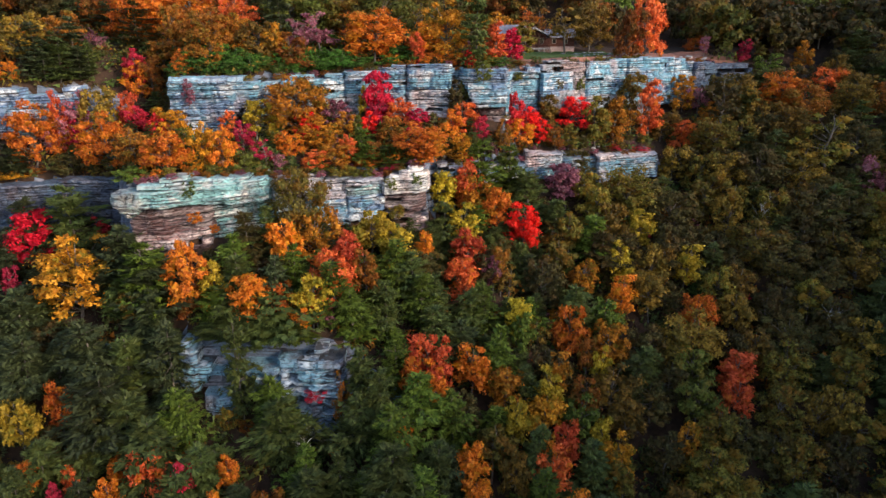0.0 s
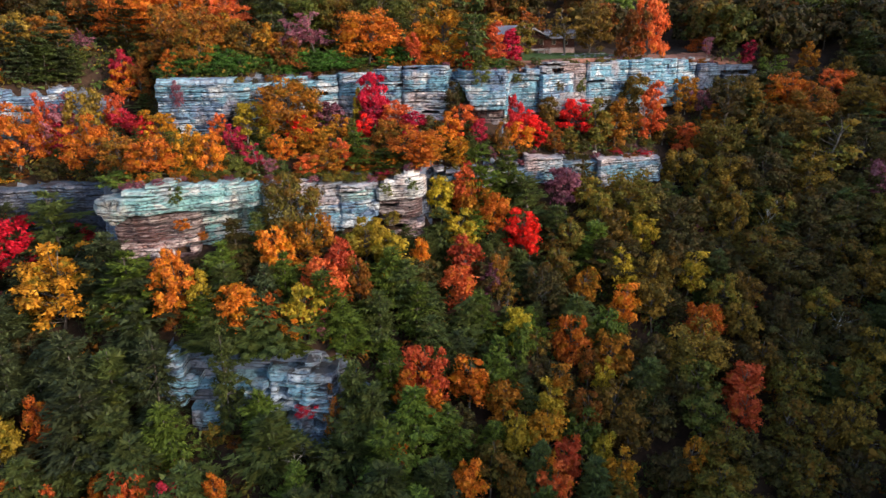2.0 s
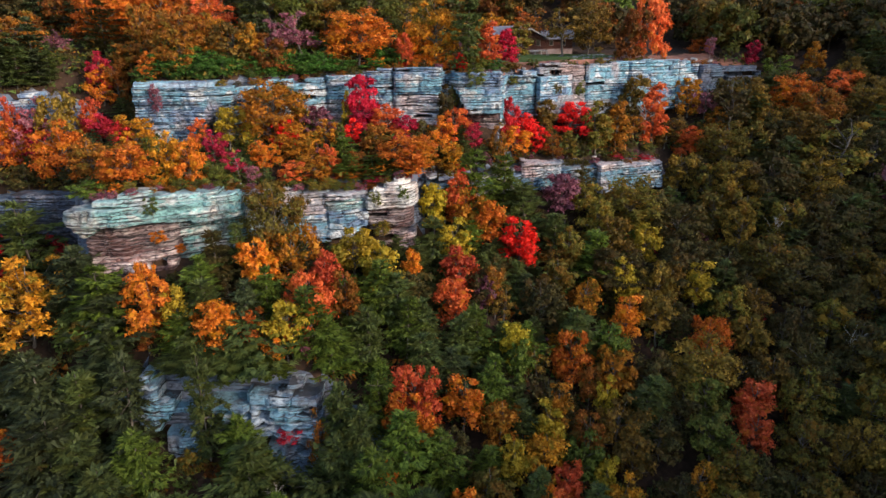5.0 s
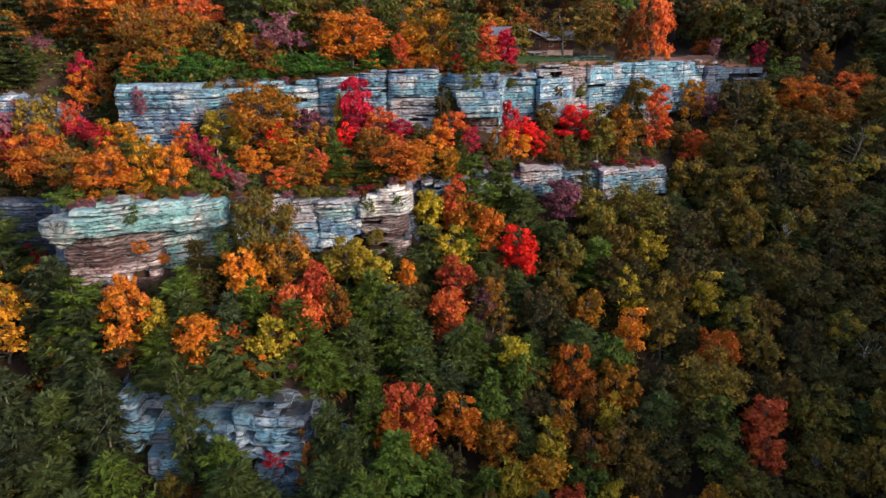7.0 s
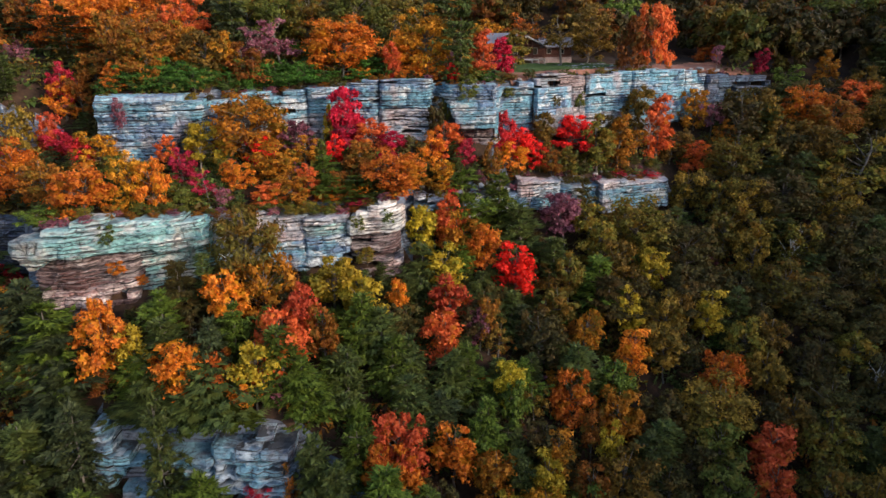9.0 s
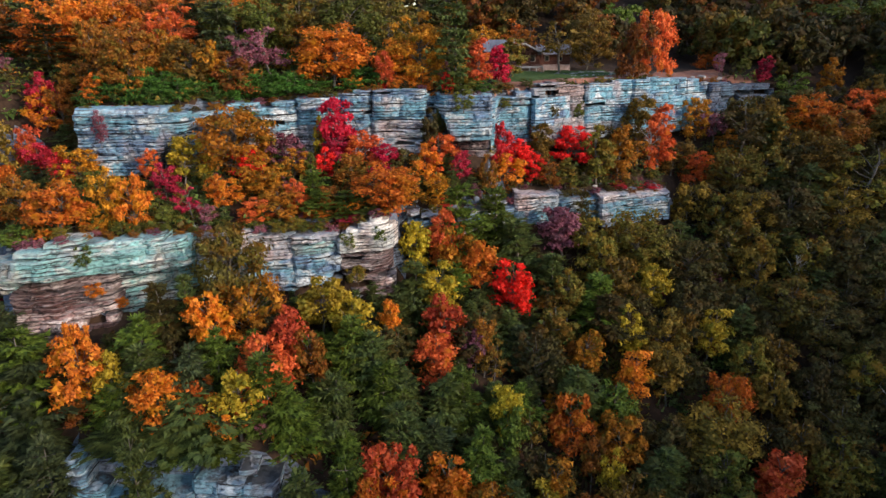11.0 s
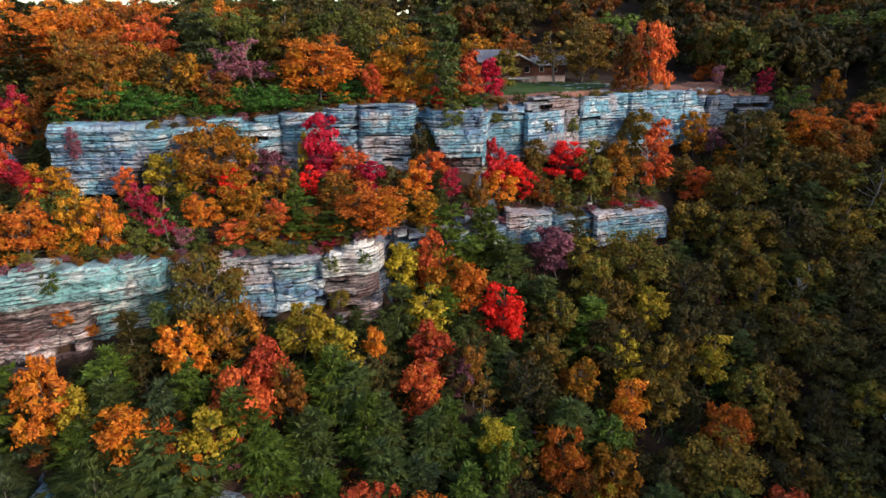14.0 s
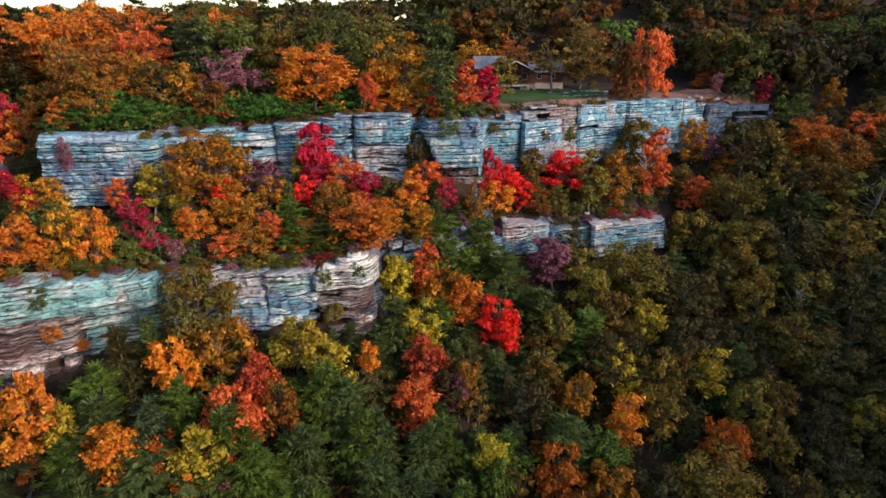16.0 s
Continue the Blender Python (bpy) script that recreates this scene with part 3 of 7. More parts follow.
def broadleaf(seed, lobes, leaves, slim, gap, size, low=1.5, limbs=None, puff=1.0):
    """A crown and a trunk for a tree 10 m high; the crown is a heap of uneven puffs of leaves on limbs."""
    rng = random.Random(seed)
    tv, tf, cv, cf = [], [], [], []
    lean = Vector((rng.uniform(-0.7, 0.7), rng.uniform(-0.7, 0.7), 0))
    fork = Vector((lean.x * 0.3, lean.y * 0.3, low + rng.uniform(0.3, 1.2)))
    head = Vector((lean.x, lean.y, 8.8))
    limb(tv, tf, Vector((0, 0, -0.6)), fork, 0.20, 0.14, rng)
    limb(tv, tf, fork, head, 0.14, 0.03, rng, 4)
    wide = 3.3 * slim
    bias = rng.uniform(0, 6.28)
    for k in range(lobes):
        u = (k + 0.5) / lobes
        u = 0.3 * u + 0.7 * (0.5 + math.asin(2 * u - 1) / math.pi)
        h = low + 0.5 + (8.5 - low) * u
        reach = wide * (1 - (abs(u - 0.42) / 0.76) ** 2.6)
        a = k * 2.4 + rng.uniform(-0.5, 0.5)
        r = max(0.2, reach) * rng.choice((0.35, 0.6, 0.75, 0.85)) * rng.uniform(0.9, 1.1) * (1 + 0.18 * math.cos(a - bias))
        c = Vector((math.cos(a) * r + lean.x * u, math.sin(a) * r + lean.y * u, h + rng.uniform(-0.6, 0.6)))
        s = rng.uniform(0.65, 1.4) * (0.72 + 0.36 * slim) * (1.08 - 0.25 * u) * puff
        if rng.random() < gap:
            continue
        lv, lf = ([], []) if limbs is not None else (tv, tf)
        limb(lv, lf, fork.lerp(head, max(0, u * 0.8 - 0.1)), c, 0.07, 0.02, rng, 2, 0.1, 3)
        if limbs is not None:
            limbs.append(mesh_of("limb", lv, lf, BARK, True))
        for _ in range(int(leaves / lobes * (s / puff) ** 2 / 1.25)):
            out = ball(rng).normalized()
            if out.z < -0.3 and rng.random() < 0.75:
                out.z = -out.z
            bump = 0.8 + 0.45 * noise.noise(out * 2.1 + Vector((seed, k, 0)))
            p = c + Vector((out.x * 1.1, out.y * 1.1, out.z * 0.68)) * s * bump * rng.uniform(0.62, 1.28)
            leaf(cv, cf, p, (out + Vector((0, 0, 0.35)) + ball(rng) * 0.7).normalized(), size * rng.uniform(0.6, 1.3), rng)
        for _ in range(int(leaves / lobes * 0.12)):
            leaf(cv, cf, c + ball(rng) * s * 0.6, ball(rng).normalized(), size * 2.2, rng)
    return cv, cf, tv, tf


def conifer(seed, whorls, slim, droop, size):
    """A pine 10 m high: uneven tiers of boughs that end in upturned tufts of needles."""
    rng = random.Random(seed)
    tv, tf, cv, cf = [], [], [], []
    top = Vector((rng.uniform(-0.7, 0.7), rng.uniform(-0.7, 0.7), 9.4))
    limb(tv, tf, Vector((0, 0, -0.6)), top, 0.17, 0.03, rng, 5, 0.01)
    bias = rng.uniform(0, 6.28)
    for k in range(whorls):
        u = (k + rng.uniform(0.1, 0.9)) / whorls
        h = 1.0 + 8.6 * u
        reach = 2.7 * slim * (1 - u * 0.93) ** 0.6 * (0.6 + 0.4 * min(1, u * 3)) * rng.uniform(0.65, 1.2)
        boughs = rng.randrange(4, 6)
        turn = rng.uniform(0, 6.28)
        for j in range(boughs):
            a = turn + 2 * math.pi * (j + rng.uniform(-0.35, 0.35)) / boughs
            r = reach * rng.uniform(0.45, 1.2) * (1 + 0.28 * math.cos(a - bias + 2.0 * u))
            root = top * (h / 10)
            root.z = h - 0.35
            tip = root + Vector((math.cos(a) * r, math.sin(a) * r, 0.3 + rng.uniform(-0.3, 0.35) - droop * r))
            if j % 2 == 0:
                rod(tv, tf, root, tip, 0.04, 0.012, 3)
            way0 = (tip - root).normalized()
            side = way0.cross(Vector((0, 0, 1))).normalized()
            for _ in range(int(3 + 3.6 * r)):
                w, v = rng.uniform(0.25, 1.05), rng.uniform(-1, 1)
                c = root.lerp(tip, w) + side * v * (0.46 * r * (1.15 - abs(w - 0.55)) + 0.1) + Vector((0, 0, rng.uniform(-0.06, 0.1) - 0.1 * abs(v)))
                aim = (way0 * 0.9 + side * v * 0.9 + Vector((0, 0, rng.uniform(-0.35, 0.25)))).normalized()
                for _ in range(7):
                    way = (aim + ball(rng) * 0.7).normalized()
                    p = c + Vector((rng.uniform(-0.3, 0.3), rng.uniform(-0.3, 0.3), rng.uniform(-0.07, 0.07)))
                    n, s = len(cv), size * rng.uniform(0.6, 1.5)
                    flat_way = way.cross(Vector((0, 0, 1)) + ball(rng) * 0.6).normalized() * s * 0.24
                    cv += [p - way * s * 0.3 + flat_way, p - way * s * 0.3 - flat_way, p + way * s * 0.9]
                    cf.append((n, n + 1, n + 2))
    return cv, cf, tv, tf


def bare(seed):
    """Leafless trunk and forked limbs of a dead tree 10 m high."""
    rng = random.Random(seed)
    tv, tf, limbs = [], [], []
    top = Vector((rng.uniform(-0.6, 0.6), rng.uniform(-0.6, 0.6), 7.5))
    limb(tv, tf, Vector((0, 0, -0.6)), top, 0.2, 0.06, rng, 5, 0.04)
    for k in range(11):
        lv, lf = [], []
        u = 0.3 + 0.65 * k / 11
        a = rng.uniform(0, 6.28)
        s = Vector((0, 0, 0)).lerp(top, u)
        e = s + Vector((math.cos(a) * 2.1, math.sin(a) * 2.1, rng.uniform(1.2, 2.8))) * rng.uniform(0.6, 1.1)
        limb(lv, lf, s, e, 0.08, 0.025, rng, 3, 0.08)
        for _ in range(4):
            q = s.lerp(e, rng.uniform(0.4, 1))
            limb(lv, lf, q, q + Vector((rng.uniform(-0.9, 0.9), rng.uniform(-0.9, 0.9), rng.uniform(0.2, 1.2))), 0.03, 0.01, rng, 2, 0.1)
        limbs.append(mesh_of("limb", lv, lf, PALE_BARK, True))
    return mesh_of("trunk", tv, tf, PALE_BARK, True), limbs


CROWNS, TRUNKS = {}, {}


def stock(kind, shapes):
    CROWNS[kind] = [mesh_of("crown", cv, cf, LEAF["orange"]) for cv, cf, _, _ in shapes]
    TRUNKS[kind] = [mesh_of("trunk", tv, tf, BARK, True) for _, _, tv, tf in shapes]


stock("maple", [broadleaf(10 + k, 30, 2400, 1.0, 0.03, 0.42, 0.3) for k in range(6)])
stock("oak", [broadleaf(30 + k, 36, 2300, 1.2, 0.03, 0.46, 0.4) for k in range(6)])
stock("tall_maple", [broadleaf(110 + k, 26, 2100, 0.78, 0.03, 0.41, 2.2) for k in range(6)])
stock("tall_oak", [broadleaf(130 + k, 28, 2100, 0.92, 0.03, 0.44, 2.2) for k in range(6)])
stock("great_oak", [broadleaf(40 + k, 46, 4200, 1.2, 0.03, 0.33, 0.6) for k in range(3)])
stock("poplar", [broadleaf(50 + k, 26, 2200, 0.62, 0.03, 0.42, 0.4) for k in range(3)])
SAPLING_LIMBS = [[], [], []]
stock("sapling", [broadleaf(60 + k, 18, 1000, 0.9, 0.25, 0.36, 2.2, SAPLING_LIMBS[k]) for k in range(3)])
stock("shrub", [broadleaf(70 + k, 18, 1500, 1.35, 0.0, 0.5, 0.2, None, 1.35) for k in range(4)])
stock("pine", [conifer(80 + k, 13 + k % 2, 1.15 + 0.1 * k, 0.08, 0.5) for k in range(6)])
BARE = [bare(90 + k) for k in range(3)]
LOOK = {"orange": "bright orange", "gold": "golden orange", "yellow": "yellow", "red": "vivid pinkish red", "flame": "flaming red", "scarlet": "orange-red", "crimson": "deep crimson", "purple": "dull purple", "russet": "rusty brown", "bronze": "brownish bronze", "olive": "olive green", "green": "mid green", "dark": "dark green", "needle": "dark green", "blue_needle": "blue-green", "lush": "yellowish green", "laurel": "glossy dark green", "hedge": "fresh green"}
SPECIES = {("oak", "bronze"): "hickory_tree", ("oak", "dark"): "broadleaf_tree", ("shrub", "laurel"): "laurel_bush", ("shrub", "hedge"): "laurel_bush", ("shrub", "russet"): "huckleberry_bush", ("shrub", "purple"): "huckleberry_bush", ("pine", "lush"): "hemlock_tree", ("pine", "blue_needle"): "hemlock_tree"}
NAMES = {"maple": "maple_tree", "oak": "oak_tree", "poplar": "slender_tree", "sapling": "sapling", "shrub": "shrub", "pine": "pine_tree"}
PLANTED = []
tree_rng = random.Random(4)


def plant(kind, colour, x, y, high, wide, lift=0.0):
    """A tree of that kind, leaf colour, height and crown width, rooted in the hillside."""
    z = ground_z(x, y) + lift
    PLANTED.append((x, y, wide, high))
    shape = "great_oak" if kind == "oak" and wide > 10.5 and y < 200 else kind
    shape = "tall_" + kind if kind in ("maple", "oak") and high > 1.45 * wide and z < -20 else shape
    k = tree_rng.randrange(len(CROWNS[shape]))
    broad = kind == "oak" and colour in ("orange", "gold", "scarlet", "russet", "yellow", "crimson")
    base = new("maple_tree" if broad else SPECIES.get((kind, colour), NAMES[kind]))
    own = {"maple": 7.2, "oak": 9.0, "poplar": 4.6, "sapling": 6.2, "shrub": 10.0, "pine": 5.6}[kind]
    own = {"tall_maple": 5.7, "tall_oak": 6.6}.get(shape, own)
    base.matrix_basis = pose(x, y, z - 0.2, tree_rng.uniform(-3, 3), tree_rng.uniform(-3, 3), tree_rng.uniform(0, 360)) @ Matrix.Diagonal((wide / own, wide / own, high / 10, 1))
    place = "the slope" if kind in ("pine", "oak") else "the rocky terrace" if -20 < z < 0 else "the wooded hillside"
    words = {"maple": "maple tree", "oak": "broad-crowned oak tree", "poplar": "slender tree", "sapling": "thin sapling", "shrub": "low bush", "pine": "pine tree with feathery boughs"}[kind]
    words = "broad-crowned maple tree" if broad else words
    if (kind, colour) in SPECIES:
        words = {"hickory_tree": "broad hickory tree", "broadleaf_tree": "shaded broadleaf tree", "hemlock_tree": "hemlock tree with layered boughs", "laurel_bush": "dense laurel bush", "huckleberry_bush": "low twiggy bush"}[SPECIES[kind, colour]]
    tagged(base, f"{LOOK[colour]} {words} on {place}", "bush" if kind == "shrub" else "tree", "trees on the hillside")
    child("trunk", TRUNKS[shape][k], base)
    for me in SAPLING_LIMBS[k] if kind == "sapling" else ():
        child("limb", me, base)
    crown = child("crown", CROWNS[shape][k], base)
    crown.material_slots[0].link, crown.material_slots[0].material = "OBJECT", LEAF[colour]
    return base


def dead_tree(x, y, high, lean=0.0):
    base = tagged(new("dead_tree"), "bare pale dead tree with forked limbs", "tree")
    base.matrix_basis = pose(x, y, ground_z(x, y) - 0.2, lean, 0, tree_rng.uniform(0, 360)) @ Matrix.Diagonal((high / 10, high / 10, high / 10, 1))
    trunk, limbs = BARE[tree_rng.randrange(3)]
    child("trunk", trunk, base)
    for me in limbs:
        child("limb", me, base)


# ---- the trees and bushes of the hillside ----
# the trees and bushes that stand out
plant("maple", "orange", -29.9, 72.8, 11.3, 3.8)
plant("pine", "blue_needle", -48.6, 73.2, 11.4, 5.2)
plant("maple", "russet", -24.0, 73.6, 11.0, 6.7)
plant("pine", "needle", -57.1, 74.4, 11.2, 5.1)
plant("pine", "needle", -35.5, 74.8, 11.2, 8.5)
plant("maple", "crimson", -53.2, 75.2, 7.7, 2.4)
plant("pine", "lush", -2.7, 75.2, 11.0, 7.0)
plant("maple", "orange", -46.0, 75.6, 9.8, 3.6)
plant("maple", "crimson", -36.4, 76.4, 11.3, 3.8)
plant("pine", "needle", -6.5, 76.4, 11.5, 8.7)
plant("pine", "needle", -18.2, 76.8, 11.3, 8.7)
plant("maple", "scarlet", -52.0, 77.2, 8.1, 2.5)
plant("maple", "orange", 6.3, 77.2, 11.3, 4.7)
plant("maple", "orange", 19.6, 77.2, 11.2, 5.5)
plant("maple", "orange", -57.0, 77.6, 8.3, 3.3)
plant("pine", "needle", -34.0, 77.6, 11.1, 7.2)
plant("pine", "needle", -55.7, 78.0, 11.0, 7.1)
plant("oak", "scarlet", -40.9, 78.0, 11.3, 7.3)
plant("pine", "needle", -13.8, 78.0, 11.3, 5.5)
plant("maple", "orange", -30.5, 78.8, 8.5, 3.4)
plant("maple", "orange", -46.4, 79.2, 8.3, 3.1)
plant("pine", "lush", -19.6, 79.2, 11.4, 5.6)
plant("pine", "needle", -0.3, 79.2, 11.4, 5.6)
plant("pine", "lush", 15.1, 79.2, 11.2, 6.3)
plant("oak", "bronze", 36.8, 79.2, 11.5, 5.9)
plant("pine", "needle", -41.5, 80.0, 12.9, 10.2)
plant("oak", "dark", 60.3, 80.4, 11.2, 7.5)
plant("oak", "orange", 4.1, 80.8, 11.0, 5.9)
plant("pine", "lush", -6.7, 81.6, 11.3, 7.6)
plant("oak", "bronze", 11.6, 81.6, 11.1, 4.6)
plant("maple", "scarlet", 17.7, 82.4, 11.0, 5.9)
plant("oak", "olive", 43.1, 82.4, 11.4, 12.4)
plant("oak", "yellow", -61.1, 82.8, 11.3, 6.2)
plant("maple", "orange", -4.6, 82.8, 8.4, 3.1)
plant("pine", "needle", -45.8, 83.2, 12.4, 9.6)
plant("maple", "olive", 28.6, 83.2, 11.2, 4.8)
plant("pine", "needle", -23.8, 84.0, 12.3, 9.5)
plant("pine", "needle", 23.5, 84.0, 11.2, 5.7)
plant("pine", "blue_needle", -50.0, 84.4, 13.8, 10.7)
plant("oak", "olive", 8.1, 84.4, 11.2, 7.3)
plant("maple", "orange", -56.1, 84.8, 11.2, 4.4)
plant("pine", "needle", -12.0, 85.2, 11.1, 7.9)
plant("pine", "needle", 15.1, 85.2, 11.0, 5.2)
plant("pine", "lush", -38.3, 85.6, 11.0, 7.0)
plant("maple", "gold", 28.1, 85.6, 11.2, 5.4)
plant("oak", "olive", 43.2, 85.6, 11.2, 10.9)
plant("maple", "orange", 17.4, 86.0, 8.4, 2.9)
plant("maple", "scarlet", 20.0, 86.8, 11.1, 4.8)
plant("oak", "dark", 35.6, 86.8, 11.2, 6.1)
plant("pine", "lush", -25.6, 87.2, 11.4, 7.1)
plant("pine", "lush", -2.8, 87.2, 11.5, 7.1)
plant("pine", "needle", -8.7, 87.2, 11.4, 6.1)
plant("oak", "dark", 64.4, 87.2, 11.4, 8.1)
plant("pine", "lush", 2.3, 87.6, 11.5, 6.2)
plant("oak", "olive", 57.4, 87.6, 11.5, 8.2)
plant("shrub", "olive", -32.4, 88.0, 4.6, 4.2)
plant("maple", "yellow", 25.6, 88.4, 11.2, 4.4)
plant("maple", "gold", 38.5, 88.4, 11.3, 4.2)
plant("sapling", "russet", -14.8, 88.4, 12.8, 3.4)
plant("pine", "needle", -11.2, 88.7, 14.1, 7.2)
plant("maple", "yellow", 12.3, 88.8, 11.4, 5.4)
plant("pine", "needle", -30.5, 89.5, 18.3, 6.1)
plant("maple", "orange", -4.1, 89.6, 11.5, 4.1)
plant("maple", "gold", 16.9, 90.0, 11.3, 6.9)
plant("maple", "lush", 22.9, 90.0, 11.5, 6.4)
plant("maple", "orange", -0.2, 90.4, 11.1, 5.2)
plant("oak", "olive", 45.7, 90.4, 11.3, 7.4)
plant("pine", "needle", -47.9, 90.8, 13.4, 10.3)
plant("pine", "blue_needle", -64.0, 91.2, 11.2, 8.3)
plant("pine", "lush", -6.0, 91.2, 11.3, 6.4)
plant("oak", "bronze", 30.4, 91.2, 11.2, 6.6)
plant("pine", "blue_needle", -52.5, 91.5, 14.4, 10.4)
plant("oak", "olive", 69.8, 91.6, 11.3, 7.5)
plant("pine", "blue_needle", -42.1, 91.8, 15.3, 7.3)
plant("maple", "gold", 10.7, 93.2, 11.2, 6.7)
plant("pine", "needle", 14.5, 93.2, 11.1, 4.7)
plant("maple", "yellow", 18.3, 93.6, 11.4, 6.0)
plant("oak", "scarlet", -1.9, 94.0, 11.5, 8.8)
plant("maple", "russet", 24.3, 94.0, 11.4, 5.4)
plant("oak", "bronze", 63.1, 94.0, 11.1, 7.7)
plant("oak", "green", 43.3, 94.4, 11.5, 7.7)
plant("pine", "lush", -23.1, 94.5, 2.3, 6.4)
plant("pine", "needle", -27.7, 95.0, 3.7, 9.7)
plant("maple", "yellow", -19.7, 95.2, 11.4, 6.1)
plant("oak", "olive", 57.8, 95.2, 11.4, 9.1)
plant("oak", "bronze", 68.4, 95.2, 11.0, 7.8)
plant("pine", "needle", -33.5, 95.5, 3.2, 10.8)
plant("maple", "orange", -19.0, 95.5, 6.7, 3.7)
plant("maple", "orange", 5.8, 95.6, 11.5, 6.6)
plant("sapling", "purple", -17.9, 95.6, 5.1, 4.6)
plant("maple", "orange", -21.9, 95.8, 7.2, 6.1)
plant("shrub", "orange", -23.4, 95.9, 1.0, 3.1)
plant("oak", "bronze", 29.2, 96.0, 11.5, 10.0)
plant("maple", "scarlet", 50.4, 96.0, 11.3, 5.3)
plant("pine", "lush", -13.4, 96.1, 9.8, 7.9)
plant("maple", "orange", -25.3, 96.2, 8.9, 5.7)
plant("pine", "needle", -25.9, 96.2, 7.0, 9.8)
plant("pine", "lush", -15.9, 96.4, 11.3, 6.8)
plant("maple", "orange", -28.8, 96.5, 10.4, 6.4)
plant("maple", "orange", -31.9, 96.8, 7.6, 4.2)
plant("pine", "blue_needle", -46.4, 97.0, 6.0, 9.9)
plant("pine", "lush", -35.3, 97.2, 7.3, 7.1)
plant("maple", "gold", 19.7, 97.2, 11.2, 5.4)
plant("pine", "blue_needle", -66.7, 97.6, 11.5, 8.9)
plant("pine", "needle", -31.2, 97.6, 11.4, 6.9)
plant("pine", "blue_needle", -25.7, 97.6, 11.4, 6.0)
plant("maple", "russet", -40.3, 97.6, 6.5, 3.8)
plant("maple", "yellow", -35.1, 98.0, 11.1, 4.2)
plant("pine", "needle", -0.1, 98.8, 11.1, 7.0)
plant("maple", "yellow", 28.1, 98.8, 11.3, 3.7)
plant("maple", "bronze", -49.7, 99.0, 6.1, 5.2)
plant("pine", "blue_needle", -45.9, 99.1, 10.5, 12.4)
plant("pine", "lush", -46.6, 99.2, 12.7, 10.1)
plant("pine", "needle", -8.5, 99.2, 11.1, 5.9)
plant("pine", "blue_needle", 4.5, 99.2, 11.4, 7.0)
plant("pine", "lush", 10.2, 99.2, 11.5, 5.0)
plant("oak", "orange", -39.0, 99.6, 11.1, 9.0)
plant("oak", "scarlet", -16.8, 99.6, 11.2, 9.0)
plant("pine", "lush", -23.1, 100.0, 11.4, 5.9)
plant("oak", "green", 44.7, 100.4, 11.3, 7.1)
plant("maple", "scarlet", 51.1, 100.8, 11.3, 7.2)
plant("maple", "russet", 25.9, 101.2, 11.1, 3.9)
plant("maple", "orange", -41.1, 101.6, 11.2, 3.7)
plant("pine", "lush", -32.6, 102.0, 11.3, 6.9)
plant("pine", "lush", -2.9, 102.0, 11.5, 6.0)
plant("oak", "lush", 14.3, 102.0, 11.5, 5.1)
plant("oak", "olive", 60.7, 102.0, 11.4, 9.5)
plant("oak", "olive", 72.8, 102.0, 11.1, 8.3)
plant("pine", "blue_needle", -51.9, 102.8, 11.4, 8.9)
plant("oak", "gold", -60.4, 102.8, 15.5, 17.3)
plant("maple", "russet", -11.8, 103.6, 11.5, 4.7)
plant("maple", "crimson", -72.2, 104.0, 8.2, 3.3)
plant("pine", "needle", -0.0, 104.4, 11.4, 6.2)
plant("oak", "gold", 31.0, 104.4, 11.2, 9.0)
plant("pine", "needle", 5.7, 104.4, 11.1, 7.4)
plant("oak", "bronze", 56.8, 104.4, 11.5, 7.1)
plant("maple", "scarlet", -15.0, 104.8, 11.2, 5.7)
plant("sapling", "bronze", 18.1, 105.2, 8.2, 5.0)
plant("oak", "bronze", 44.8, 105.2, 12.5, 13.6)
plant("pine", "needle", -3.8, 105.6, 11.3, 7.4)
plant("oak", "orange", 23.5, 105.6, 11.2, 7.9)
plant("maple", "yellow", 15.1, 105.6, 11.3, 5.0)
plant("pine", "lush", 8.7, 105.6, 11.3, 6.2)
plant("oak", "orange", -25.0, 106.0, 11.2, 6.3)
plant("pine", "dark", -31.7, 106.4, 11.2, 7.2)
plant("pine", "lush", -6.7, 106.8, 11.3, 6.3)
plant("oak", "bronze", 77.0, 106.8, 11.4, 8.7)
plant("oak", "dark", 63.9, 107.2, 11.5, 11.2)
plant("pine", "needle", -28.7, 108.0, 11.4, 5.4)
plant("oak", "gold", -21.0, 108.0, 11.3, 9.6)
plant("maple", "lush", 30.9, 108.4, 11.2, 6.4)
plant("oak", "yellow", -6.8, 109.2, 11.4, 7.2)
plant("pine", "needle", 25.4, 109.6, 11.1, 7.7)
plant("maple", "scarlet", 5.7, 110.0, 11.5, 7.0)
plant("shrub", "lush", -51.4, 110.1, 2.9, 6.2)
plant("oak", "dark", 73.6, 110.4, 11.3, 10.3)
plant("oak", "orange", 48.0, 110.8, 11.2, 7.8)
plant("maple", "flame", -71.6, 111.2, 11.4, 9.3)
plant("oak", "yellow", -11.4, 111.6, 11.4, 7.6)
plant("oak", "bronze", 56.3, 111.6, 11.4, 6.8)
plant("oak", "orange", -46.2, 112.0, 8.6, 9.4)
plant("oak", "olive", -24.5, 112.5, 15.5, 12.0)
plant("pine", "needle", -64.2, 112.8, 14.0, 10.8)
plant("pine", "blue_needle", -73.2, 112.8, 11.3, 7.7)
plant("sapling", "bronze", 13.4, 112.8, 8.3, 4.4)
plant("maple", "orange", 34.1, 112.8, 11.3, 5.9)
plant("oak", "dark", 62.0, 112.8, 11.2, 7.9)
plant("maple", "orange", -1.7, 113.6, 8.7, 3.6)
